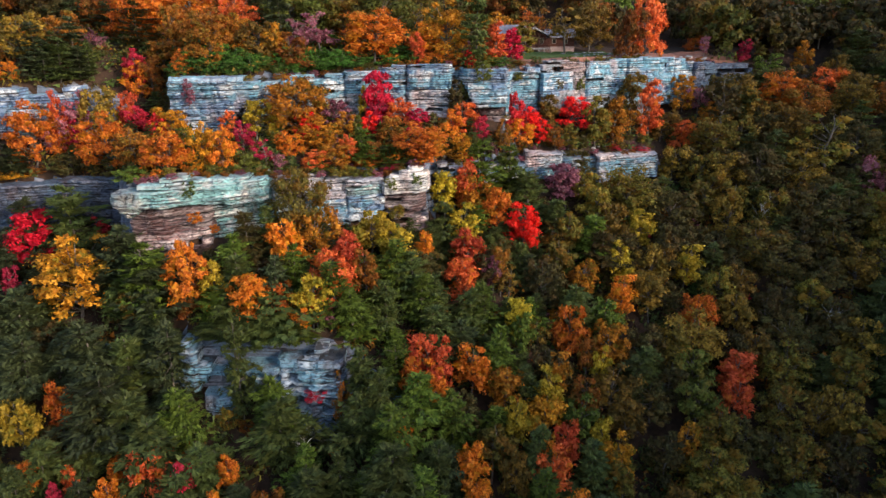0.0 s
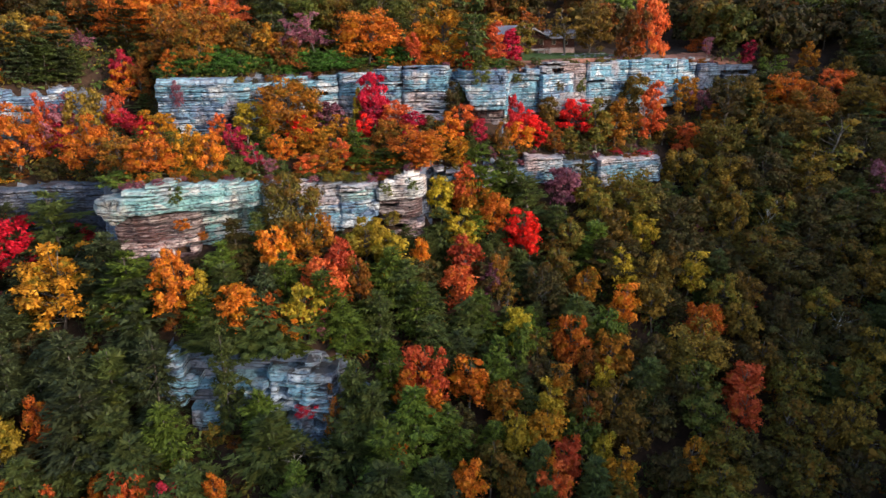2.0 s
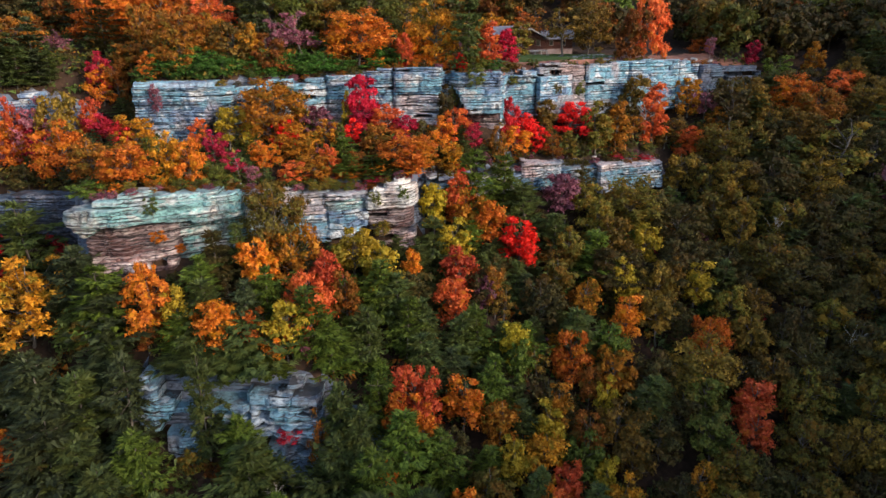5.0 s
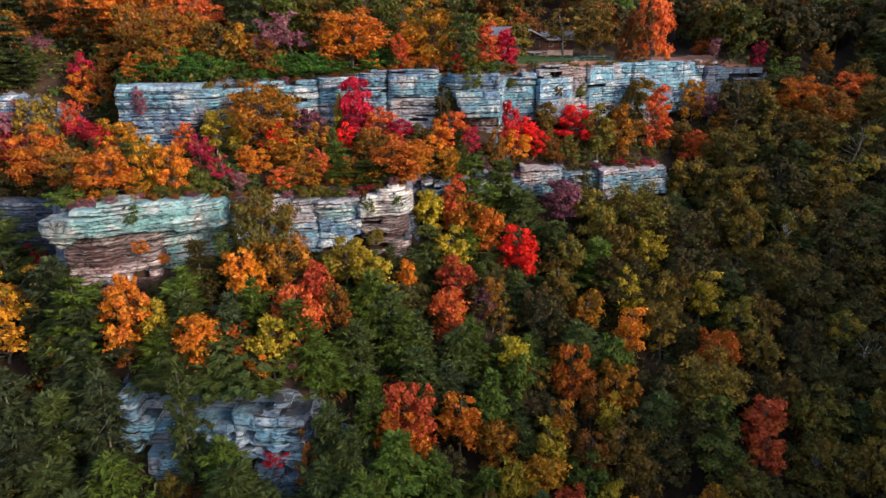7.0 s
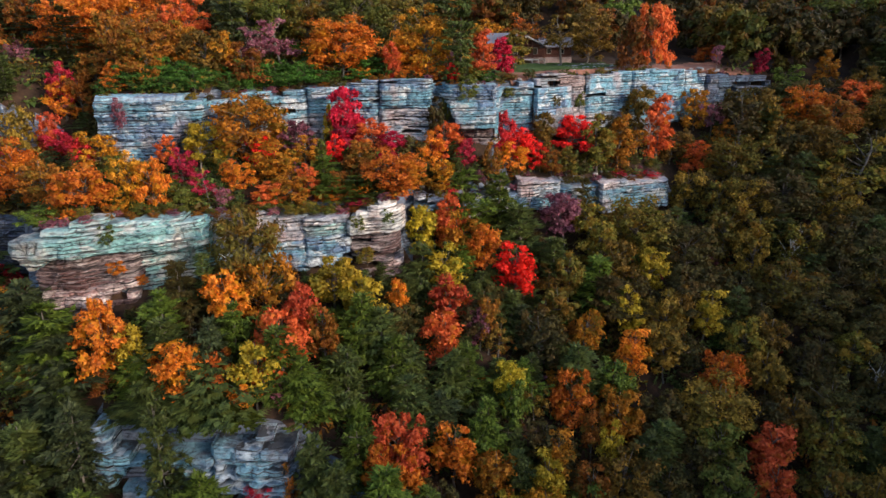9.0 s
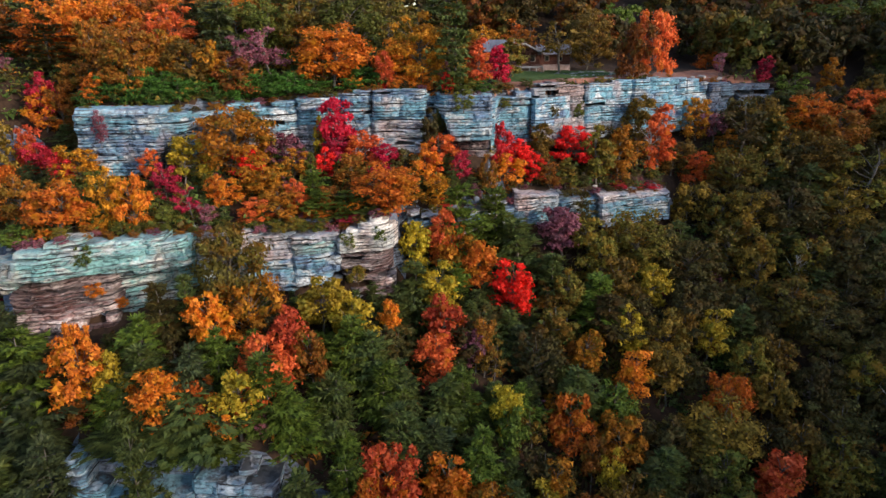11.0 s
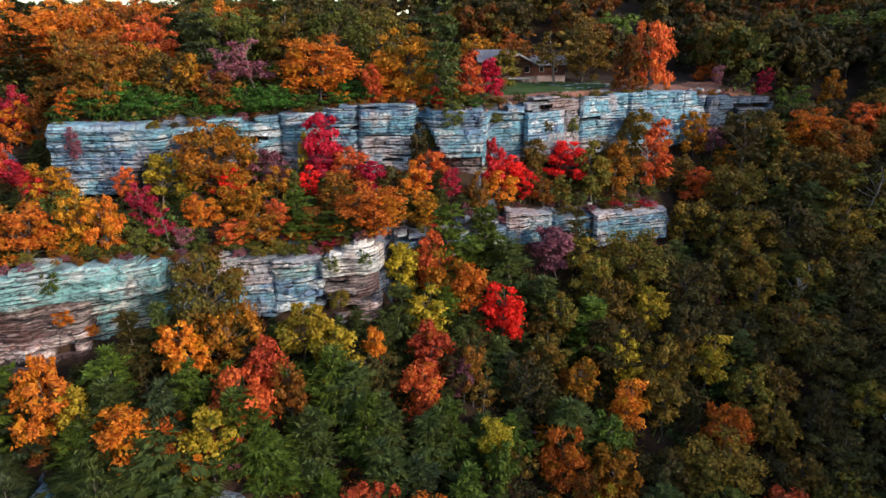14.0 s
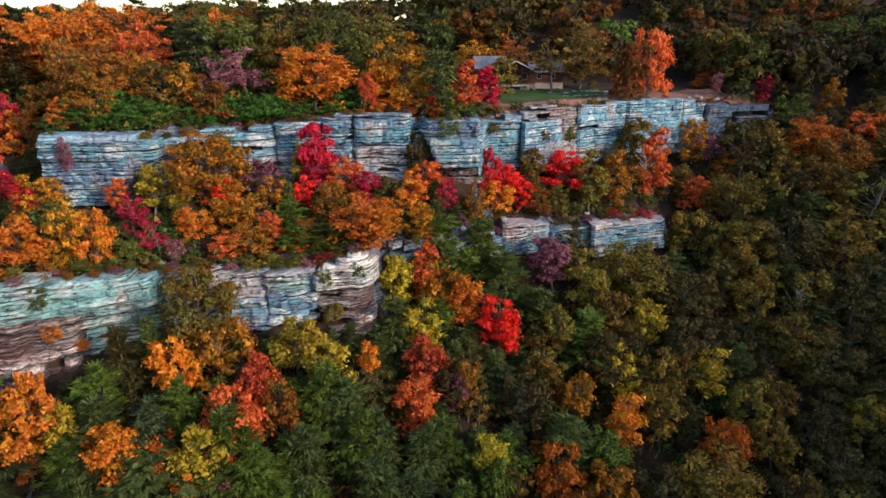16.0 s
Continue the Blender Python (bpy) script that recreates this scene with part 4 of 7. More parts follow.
plant("maple", "russet", 11.8, 113.6, 11.3, 4.4)
plant("maple", "purple", 10.6, 113.6, 8.6, 3.6)
plant("oak", "dark", 19.7, 113.6, 11.2, 9.3)
plant("oak", "bronze", 40.4, 114.0, 11.2, 6.7)
plant("oak", "olive", 71.1, 114.4, 11.2, 7.0)
plant("maple", "orange", -37.1, 114.8, 10.1, 5.2)
plant("maple", "scarlet", 5.2, 114.8, 11.4, 6.8)
plant("maple", "gold", 26.9, 115.2, 11.2, 5.0)
plant("shrub", "crimson", -60.9, 115.5, 5.9, 4.2)
plant("maple", "russet", -53.0, 116.0, 8.0, 6.6)
plant("shrub", "laurel", -43.2, 116.0, 4.8, 3.7)
plant("maple", "gold", -40.8, 116.0, 9.7, 5.0)
plant("shrub", "green", -33.8, 116.4, 4.8, 5.0)
plant("oak", "olive", 54.3, 116.8, 11.3, 8.2)
plant("oak", "bronze", 58.9, 117.6, 11.2, 7.2)
plant("sapling", "purple", -28.3, 118.4, 4.8, 3.2)
plant("oak", "olive", 23.0, 118.4, 11.4, 7.0)
plant("sapling", "crimson", -30.6, 118.8, 6.5, 4.9)
plant("maple", "yellow", 36.7, 119.2, 11.3, 5.7)
plant("maple", "yellow", 5.4, 119.6, 11.2, 6.5)
plant("oak", "bronze", 41.5, 120.0, 11.2, 8.4)
plant("oak", "bronze", 82.8, 120.0, 11.1, 9.8)
plant("oak", "gold", -78.6, 120.7, 1.8, 6.3)
plant("pine", "blue_needle", -78.1, 120.8, 7.0, 6.9)
plant("maple", "yellow", 48.9, 120.8, 11.3, 6.3)
plant("oak", "bronze", 44.4, 120.8, 11.5, 4.7)
plant("maple", "scarlet", -22.3, 121.5, 4.1, 5.8)
plant("pine", "dark", 33.0, 121.6, 11.3, 8.6)
plant("sapling", "russet", -74.5, 122.0, 2.7, 3.9)
plant("oak", "dark", 69.1, 122.4, 11.7, 12.8)
plant("maple", "flame", 17.2, 122.5, 12.6, 7.2)
plant("oak", "gold", -18.9, 122.6, 5.4, 8.4)
plant("shrub", "dark", -60.3, 122.8, 4.1, 6.4)
plant("oak", "orange", -75.2, 123.6, 13.5, 11.8)
plant("oak", "orange", -61.4, 123.6, 12.4, 10.7)
plant("shrub", "dark", -68.6, 123.6, 5.0, 7.9)
plant("maple", "orange", -13.9, 123.8, 2.1, 4.5)
plant("pine", "lush", -13.3, 124.0, 4.9, 5.6)
plant("maple", "orange", -27.6, 124.0, 6.3, 5.4)
plant("maple", "crimson", -36.1, 124.0, 6.5, 4.5)
plant("maple", "olive", 26.6, 124.4, 11.4, 5.9)
plant("pine", "lush", 31.0, 124.4, 11.7, 9.0)
plant("maple", "russet", -11.5, 124.4, 5.4, 4.5)
plant("maple", "scarlet", -16.4, 124.8, 6.4, 4.0)
plant("sapling", "bronze", 22.8, 124.8, 8.5, 6.0)
plant("pine", "lush", -8.4, 125.1, 4.3, 7.7)
plant("shrub", "crimson", -7.6, 125.2, 1.0, 8.8)
plant("pine", "needle", -5.2, 125.5, 3.3, 6.0)
plant("maple", "orange", 12.8, 125.6, 11.3, 6.6)
plant("oak", "dark", 73.9, 125.6, 11.2, 11.4)
plant("shrub", "green", -47.7, 126.0, 3.6, 4.9)
plant("oak", "olive", 65.2, 126.0, 11.8, 13.2)
plant("oak", "orange", -2.9, 126.3, 8.5, 13.2)
plant("sapling", "purple", -72.1, 126.4, 7.2, 5.7)
plant("maple", "yellow", 2.6, 126.6, 11.7, 6.0)
plant("oak", "gold", 8.6, 126.8, 11.1, 8.6)
plant("maple", "orange", 5.7, 126.8, 11.2, 5.2)
plant("pine", "needle", 24.1, 126.8, 11.4, 7.8)
plant("maple", "scarlet", -71.6, 127.1, 13.5, 4.3)
plant("maple", "gold", -21.5, 127.2, 7.8, 7.5)
plant("maple", "scarlet", 6.2, 127.9, 12.5, 6.1)
plant("maple", "crimson", -53.2, 128.0, 6.3, 4.7)
plant("maple", "yellow", 41.7, 128.0, 11.3, 5.8)
plant("oak", "gold", -50.8, 128.4, 6.8, 7.6)
plant("maple", "russet", -70.7, 128.4, 6.2, 5.8)
plant("oak", "bronze", 35.5, 128.4, 11.2, 9.0)
plant("maple", "scarlet", -39.8, 128.8, 6.4, 4.1)
plant("shrub", "olive", -31.1, 128.8, 3.5, 4.1)
plant("sapling", "purple", -68.6, 128.8, 12.8, 7.3)
plant("pine", "lush", 8.9, 128.8, 15.7, 9.1)
plant("maple", "yellow", -35.0, 129.3, 8.5, 7.0)
plant("maple", "crimson", -69.4, 129.3, 8.3, 7.3)
plant("oak", "bronze", -65.0, 130.7, 12.9, 8.9)
plant("oak", "dark", 77.7, 130.8, 13.4, 14.9)
plant("maple", "russet", -8.8, 131.2, 7.2, 6.6)
plant("pine", "needle", 19.5, 131.2, 11.8, 9.2)
plant("oak", "dark", 86.5, 131.2, 11.3, 11.9)
plant("oak", "olive", 34.0, 132.4, 11.2, 8.1)
plant("maple", "scarlet", -60.8, 132.7, 10.1, 4.2)
plant("maple", "gold", 0.1, 132.8, 4.6, 6.6)
plant("maple", "red", -25.4, 133.2, 6.5, 5.7)
plant("poplar", "green", -15.4, 133.2, 6.5, 2.4)
plant("oak", "olive", 69.7, 133.2, 11.2, 9.4)
plant("oak", "bronze", 62.1, 133.2, 11.4, 8.2)
plant("pine", "lush", 15.3, 133.9, 13.6, 9.4)
plant("maple", "crimson", -60.0, 134.0, 6.4, 6.4)
plant("oak", "gold", -27.3, 134.0, 13.6, 14.9)
plant("maple", "gold", -18.5, 134.0, 6.5, 6.1)
plant("oak", "dark", 51.0, 134.0, 11.2, 12.5)
plant("poplar", "red", -13.7, 134.8, 6.3, 3.4)
plant("maple", "gold", 5.4, 134.8, 6.5, 5.8)
plant("shrub", "crimson", 7.1, 135.2, 2.1, 3.7)
plant("oak", "olive", 63.6, 135.6, 11.4, 6.8)
plant("maple", "orange", -49.8, 135.8, 6.2, 4.8)
plant("oak", "olive", 41.1, 136.0, 12.9, 14.2)
plant("shrub", "hedge", -45.2, 136.1, 4.3, 7.2)
plant("shrub", "hedge", -41.0, 136.4, 4.0, 7.5)
plant("shrub", "hedge", -36.7, 136.6, 4.2, 7.3)
plant("maple", "purple", 28.0, 136.8, 11.3, 7.5)
plant("maple", "purple", -20.3, 137.2, 8.0, 7.8)
plant("maple", "red", -3.9, 137.2, 6.3, 5.9)
plant("oak", "olive", 58.4, 137.6, 11.5, 9.7)
plant("oak", "russet", -44.5, 137.6, 9.0, 7.6)
plant("shrub", "hedge", -39.3, 138.0, 5.4, 7.4)
plant("maple", "orange", 3.7, 138.4, 8.0, 6.6)
plant("maple", "purple", 95.7, 138.4, 11.3, 6.9)
plant("shrub", "hedge", -48.1, 138.4, 5.3, 7.6)
plant("shrub", "hedge", -43.8, 138.8, 5.3, 7.9)
plant("maple", "scarlet", -6.6, 139.2, 7.5, 7.3)
plant("maple", "crimson", -11.1, 140.0, 7.0, 6.7)
plant("maple", "crimson", 9.4, 140.0, 6.1, 4.8)
plant("maple", "russet", 14.9, 140.3, 8.8, 4.1)
plant("oak", "russet", -46.0, 140.4, 11.8, 12.8)
plant("maple", "orange", -61.2, 140.4, 8.5, 6.5)
plant("poplar", "yellow", -15.3, 140.4, 9.2, 2.1)
plant("sapling", "purple", -61.4, 140.4, 3.4, 5.1)
plant("oak", "dark", 70.8, 140.8, 13.1, 14.4)
plant("maple", "red", -11.7, 141.0, 13.6, 7.4)
plant("pine", "dark", 32.3, 141.0, 14.1, 4.8)
plant("maple", "russet", -58.4, 141.2, 8.8, 5.6)
plant("maple", "scarlet", 6.1, 141.4, 8.3, 7.4)
plant("maple", "scarlet", -34.1, 141.5, 1.3, 4.8)
plant("oak", "bronze", -36.2, 142.0, 9.0, 9.2)
plant("maple", "crimson", -61.9, 142.0, 8.4, 5.4)
plant("shrub", "russet", -37.5, 142.0, 3.1, 4.8)
plant("shrub", "hedge", -30.5, 142.1, 3.4, 6.9)
plant("oak", "bronze", 81.1, 142.4, 11.2, 11.6)
plant("poplar", "dark", 4.7, 142.7, 11.5, 3.6)
plant("oak", "bronze", 64.8, 142.8, 11.2, 11.7)
plant("oak", "gold", -33.1, 142.8, 8.9, 6.9)
plant("shrub", "hedge", -32.4, 142.8, 4.5, 7.2)
plant("maple", "russet", -29.7, 142.8, 8.6, 8.0)
plant("sapling", "olive", 86.7, 143.6, 17.2, 13.4)
plant("oak", "gold", -40.6, 144.0, 9.0, 8.0)
plant("shrub", "hedge", -28.6, 144.0, 5.1, 7.8)
plant("shrub", "hedge", -27.0, 144.7, 2.4, 7.3)
plant("oak", "olive", 59.4, 144.8, 11.4, 8.9)
plant("maple", "russet", -57.5, 144.8, 8.5, 8.1)
plant("oak", "orange", 18.9, 145.2, 7.0, 7.9)
plant("shrub", "hedge", -25.0, 145.4, 4.5, 7.9)
plant("maple", "crimson", 17.0, 145.7, 10.5, 5.3)
plant("shrub", "hedge", -23.7, 145.9, 1.4, 6.6)
plant("shrub", "hedge", -22.6, 146.3, 4.0, 6.6)
plant("oak", "dark", 95.0, 146.4, 11.4, 12.0)
plant("sapling", "purple", -28.7, 146.4, 10.5, 8.2)
plant("maple", "red", 23.6, 146.8, 6.9, 5.0)
plant("maple", "russet", 27.1, 146.8, 6.7, 4.7)
plant("shrub", "hedge", -19.9, 147.2, 4.3, 6.7)
plant("poplar", "olive", 30.1, 147.6, 6.6, 3.7)
plant("maple", "red", 7.7, 147.7, 4.2, 2.7)
plant("shrub", "green", 10.4, 147.7, 2.6, 8.3)
plant("shrub", "hedge", 14.3, 147.7, 2.3, 4.8)
plant("shrub", "hedge", -15.3, 147.9, 3.1, 8.0)
plant("maple", "red", 20.5, 148.0, 7.3, 7.1)
plant("maple", "scarlet", -3.3, 148.4, 8.3, 4.0)
plant("poplar", "red", -3.5, 148.4, 2.1, 1.8)
plant("shrub", "hedge", -9.5, 148.7, 2.9, 6.2)
plant("oak", "bronze", 54.6, 148.8, 11.4, 9.1)
plant("pine", "needle", 9.1, 149.0, 17.9, 7.3)
plant("shrub", "orange", -0.9, 149.2, 3.7, 5.7)
plant("sapling", "purple", -24.5, 149.5, 11.4, 9.8)
plant("poplar", "olive", 36.8, 149.6, 12.1, 6.1)
plant("pine", "dark", -63.4, 149.6, 10.9, 8.4)
plant("shrub", "orange", 5.6, 149.6, 3.4, 5.2)
plant("poplar", "bronze", 25.4, 149.7, 10.5, 4.8)
plant("pine", "blue_needle", -32.9, 150.0, 12.7, 8.2)
plant("oak", "russet", -56.0, 150.0, 11.5, 7.6)
plant("shrub", "hedge", -4.8, 150.4, 4.5, 6.0)
plant("shrub", "crimson", 41.2, 150.4, 1.2, 4.1)
plant("oak", "orange", -13.3, 150.5, 12.0, 15.6)
plant("shrub", "orange", 2.6, 150.8, 3.7, 5.8)
plant("poplar", "scarlet", 13.7, 151.0, 10.2, 5.0)
plant("shrub", "hedge", -8.4, 151.2, 4.5, 6.9)
plant("oak", "gold", 3.2, 152.0, 14.0, 12.8)
plant("maple", "red", 31.2, 152.4, 8.7, 8.0)
plant("poplar", "gold", 41.4, 152.4, 11.9, 5.5)
plant("oak", "olive", 65.2, 152.4, 11.2, 12.5)
plant("shrub", "crimson", 47.9, 152.4, 1.0, 5.5)
plant("oak", "bronze", 82.0, 152.8, 11.3, 12.5)
plant("shrub", "olive", 18.0, 154.3, 1.4, 6.2)
plant("oak", "orange", -66.7, 155.6, 12.0, 13.1)
plant("oak", "scarlet", -43.8, 155.6, 11.0, 12.0)
plant("shrub", "yellow", -23.0, 155.6, 3.2, 5.1)
plant("sapling", "gold", 46.7, 156.8, 7.4, 5.7)
plant("poplar", "scarlet", 51.4, 158.0, 15.2, 6.5)
plant("maple", "scarlet", 59.4, 158.0, 7.9, 7.5)
plant("oak", "russet", 88.2, 158.0, 11.8, 12.9)
plant("poplar", "red", 18.0, 158.0, 8.5, 4.7)
plant("sapling", "dark", 68.9, 158.8, 14.5, 11.2)
plant("oak", "orange", -55.1, 159.6, 12.3, 13.6)
plant("oak", "bronze", 100.7, 160.0, 10.3, 11.3)
plant("oak", "orange", -62.2, 160.0, 12.5, 13.6)
plant("pine", "blue_needle", -40.8, 160.0, 11.3, 5.9)
plant("oak", "olive", -20.5, 160.8, 12.6, 13.7)
plant("oak", "russet", 107.5, 161.2, 9.2, 8.1)
plant("oak", "green", -32.3, 161.2, 11.5, 12.5)
plant("oak", "green", -10.1, 161.2, 13.9, 15.2)
plant("oak", "green", -27.0, 161.6, 11.4, 12.6)
plant("maple", "gold", 67.8, 162.0, 6.4, 5.9)
plant("oak", "bronze", 47.6, 162.4, 12.4, 8.5)
plant("oak", "russet", -21.1, 162.4, 8.9, 8.1)
plant("oak", "orange", 84.2, 162.8, 11.2, 12.2)
plant("oak", "dark", -14.9, 164.0, 10.0, 11.0)
plant("sapling", "purple", 65.6, 165.6, 9.4, 6.0)
plant("poplar", "olive", 21.7, 167.0, 10.3, 5.6)
plant("oak", "scarlet", 98.5, 168.0, 9.0, 9.9)
plant("maple", "gold", 62.9, 168.0, 10.2, 6.9)
plant("oak", "russet", 47.8, 169.0, 16.1, 9.5)
plant("oak", "olive", -4.6, 172.0, 12.4, 13.6)
plant("oak", "scarlet", 53.2, 172.0, 16.5, 10.0)
plant("shrub", "lush", 87.8, 176.8, 5.9, 9.0)
plant("sapling", "purple", 70.5, 177.7, 7.8, 3.0)
plant("maple", "gold", 96.7, 178.8, 9.0, 6.1)
plant("maple", "crimson", 82.2, 180.5, 6.8, 4.8)
plant("sapling", "bronze", 35.3, 184.0, 13.2, 10.9)
plant("shrub", "orange", 72.4, 189.6, 4.8, 7.3)
plant("oak", "bronze", 43.0, 190.0, 15.1, 13.1)
plant("sapling", "russet", 28.8, 191.2, 12.4, 9.5)
plant("sapling", "russet", 111.6, 197.6, 10.9, 8.4)
plant("oak", "green", 105.8, 204.4, 16.8, 18.2)
plant("maple", "gold", 19.4, 207.2, 11.0, 10.5)
plant("pine", "needle", 6.0, 209.2, 14.8, 11.4)
plant("oak", "olive", 97.8, 209.6, 15.7, 13.1)
plant("sapling", "orange", 28.4, 210.0, 11.6, 9.0)
plant("oak", "scarlet", 91.7, 211.2, 11.0, 11.1)
plant("oak", "green", 122.0, 211.6, 15.8, 17.3)
plant("oak", "lush", 58.6, 215.6, 13.9, 15.2)
plant("maple", "crimson", 110.7, 225.2, 9.0, 8.4)
plant("oak", "russet", 47.0, 226.0, 12.6, 13.8)
plant("oak", "gold", -12.0, 232.0, 11.4, 12.4)
plant("oak", "gold", 15.0, 234.4, 11.5, 12.5)
# bushes on the ledges of the cliffs
plant("shrub", "lush", -40.6, 106.4, 3.3, 2.9, 11.2)
plant("shrub", "orange", -41.0, 107.8, 2.5, 2.7, 5.0)
plant("shrub", "orange", -38.7, 109.6, 2.0, 2.2, 2.0)
plant("shrub", "olive", -7.0, 119.2, 3.4, 3.4, 2.3)
plant("shrub", "purple", -47.4, 129.9, 5.9, 2.6, 5.7)
plant("shrub", "green", -8.4, 118.8, 2.4, 2.8, 8.3)
plant("shrub", "lush", -3.8, 120.1, 3.3, 2.6, 8.2)
plant("shrub", "crimson", -19.2, 88.7, 2.1, 3.7, 6.9)
plant("shrub", "green", 10.4, 142.0, 3.9, 4.6, 10.4)
plant("shrub", "green", 6.4, 144.3, 7.0, 1.9, 3.3)
plant("shrub", "green", 18.4, 149.3, 2.4, 3.2, 9.5)
plant("shrub", "green", 34.4, 158.4, 3.9, 2.3, 5.2)
plant("shrub", "dark", 28.3, 153.1, 3.0, 2.5, 7.2)
plant("shrub", "lush", -27.3, 139.2, 3.4, 4.5, 6.8)
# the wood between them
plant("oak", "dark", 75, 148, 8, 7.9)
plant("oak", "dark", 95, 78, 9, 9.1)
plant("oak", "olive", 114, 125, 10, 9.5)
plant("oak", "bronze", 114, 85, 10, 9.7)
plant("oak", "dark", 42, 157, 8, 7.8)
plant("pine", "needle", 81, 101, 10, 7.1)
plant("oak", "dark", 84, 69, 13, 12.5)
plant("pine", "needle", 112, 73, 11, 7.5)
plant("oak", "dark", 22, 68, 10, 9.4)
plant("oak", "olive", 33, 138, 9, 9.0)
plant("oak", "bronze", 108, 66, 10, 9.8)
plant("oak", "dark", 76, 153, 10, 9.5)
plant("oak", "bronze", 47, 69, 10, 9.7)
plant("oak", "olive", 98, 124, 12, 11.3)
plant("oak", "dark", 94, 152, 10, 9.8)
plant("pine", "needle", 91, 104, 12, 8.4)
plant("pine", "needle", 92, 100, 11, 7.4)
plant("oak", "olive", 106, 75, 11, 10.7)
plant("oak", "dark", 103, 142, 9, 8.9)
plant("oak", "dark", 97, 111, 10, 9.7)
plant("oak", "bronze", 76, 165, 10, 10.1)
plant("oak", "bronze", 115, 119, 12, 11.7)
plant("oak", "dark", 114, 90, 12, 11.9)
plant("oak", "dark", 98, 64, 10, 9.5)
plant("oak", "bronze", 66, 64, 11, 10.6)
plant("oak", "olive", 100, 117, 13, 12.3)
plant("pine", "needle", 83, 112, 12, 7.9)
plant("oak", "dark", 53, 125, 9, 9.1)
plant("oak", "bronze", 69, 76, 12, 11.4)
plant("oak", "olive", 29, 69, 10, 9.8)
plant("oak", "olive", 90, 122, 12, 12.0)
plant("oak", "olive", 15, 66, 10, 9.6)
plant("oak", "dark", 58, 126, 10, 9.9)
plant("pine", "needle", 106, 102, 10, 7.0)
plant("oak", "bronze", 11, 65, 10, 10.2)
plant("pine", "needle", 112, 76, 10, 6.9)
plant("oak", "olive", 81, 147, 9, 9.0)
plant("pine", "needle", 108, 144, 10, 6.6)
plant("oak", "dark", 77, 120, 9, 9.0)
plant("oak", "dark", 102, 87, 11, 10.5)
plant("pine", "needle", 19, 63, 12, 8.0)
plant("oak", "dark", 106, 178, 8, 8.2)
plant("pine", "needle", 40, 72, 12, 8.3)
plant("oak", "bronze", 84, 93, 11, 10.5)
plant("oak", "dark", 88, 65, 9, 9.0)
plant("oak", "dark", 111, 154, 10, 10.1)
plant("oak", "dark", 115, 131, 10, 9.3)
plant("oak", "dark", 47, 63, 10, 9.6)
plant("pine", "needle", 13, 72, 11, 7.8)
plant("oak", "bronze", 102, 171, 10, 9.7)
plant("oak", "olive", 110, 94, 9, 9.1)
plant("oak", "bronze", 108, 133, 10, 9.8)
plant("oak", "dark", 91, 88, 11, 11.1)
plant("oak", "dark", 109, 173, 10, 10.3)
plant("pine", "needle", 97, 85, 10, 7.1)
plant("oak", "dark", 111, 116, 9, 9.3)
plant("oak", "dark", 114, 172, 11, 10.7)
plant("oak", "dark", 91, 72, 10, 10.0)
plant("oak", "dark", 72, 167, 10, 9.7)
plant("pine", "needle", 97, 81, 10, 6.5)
plant("oak", "bronze", 107, 126, 12, 11.7)
plant("oak", "olive", 84, 63, 11, 10.5)
plant("oak", "bronze", 61, 66, 12, 11.4)
plant("oak", "bronze", 93, 127, 10, 10.1)
plant("oak", "olive", 117, 97, 11, 11.1)
plant("oak", "dark", 56, 69, 9, 9.3)
plant("pine", "needle", 105, 105, 10, 6.8)
plant("oak", "dark", 5, 67, 9, 9.3)
plant("oak", "dark", 103, 67, 9, 9.0)
plant("pine", "needle", 90, 92, 10, 6.9)
plant("oak", "dark", 103, 95, 9, 8.4)
plant("pine", "needle", 105, 98, 12, 8.1)
plant("oak", "dark", 106, 121, 11, 10.6)
plant("oak", "dark", 85, 73, 9, 8.4)
plant("oak", "dark", 84, 125, 8, 8.2)
plant("pine", "needle", 36, 101, 10, 6.5)
plant("oak", "bronze", 112, 98, 11, 10.8)
plant("oak", "bronze", 105, 82, 9, 8.8)
plant("oak", "dark", 99, 100, 11, 10.7)
plant("oak", "dark", 49, 127, 10, 9.7)
plant("oak", "dark", 59, 72, 9, 8.8)
plant("pine", "needle", 81, 90, 12, 8.4)
plant("oak", "bronze", 71, 70, 10, 9.7)
plant("oak", "dark", 114, 143, 11, 11.2)
plant("oak", "dark", 80, 65, 12, 11.9)
plant("pine", "needle", 99, 153, 11, 7.2)
plant("oak", "dark", 87, 168, 9, 8.5)
plant("oak", "bronze", 80, 73, 9, 8.9)
plant("oak", "olive", 100, 78, 9, 9.3)
plant("pine", "needle", 103, 135, 9, 6.3)
plant("oak", "dark", 81, 136, 9, 9.2)
plant("oak", "bronze", 81, 81, 11, 10.9)
plant("oak", "bronze", 109, 89, 10, 9.6)
plant("pine", "needle", 114, 162, 9, 6.3)
plant("oak", "bronze", 117, 112, 12, 11.6)
plant("pine", "needle", 103, 79, 10, 6.8)
plant("oak", "dark", 111, 146, 11, 10.8)
plant("oak", "bronze", 101, 106, 10, 9.9)
plant("oak", "bronze", 103, 127, 11, 10.8)
plant("oak", "bronze", 85, 78, 10, 9.7)
plant("pine", "needle", 40, 66, 12, 7.9)
plant("oak", "dark", 48, 76, 9, 9.1)
plant("pine", "needle", 109, 113, 11, 7.2)
plant("oak", "olive", 72, 84, 9, 9.1)
plant("oak", "dark", 98, 73, 11, 10.7)
plant("oak", "dark", 118, 155, 13, 12.4)
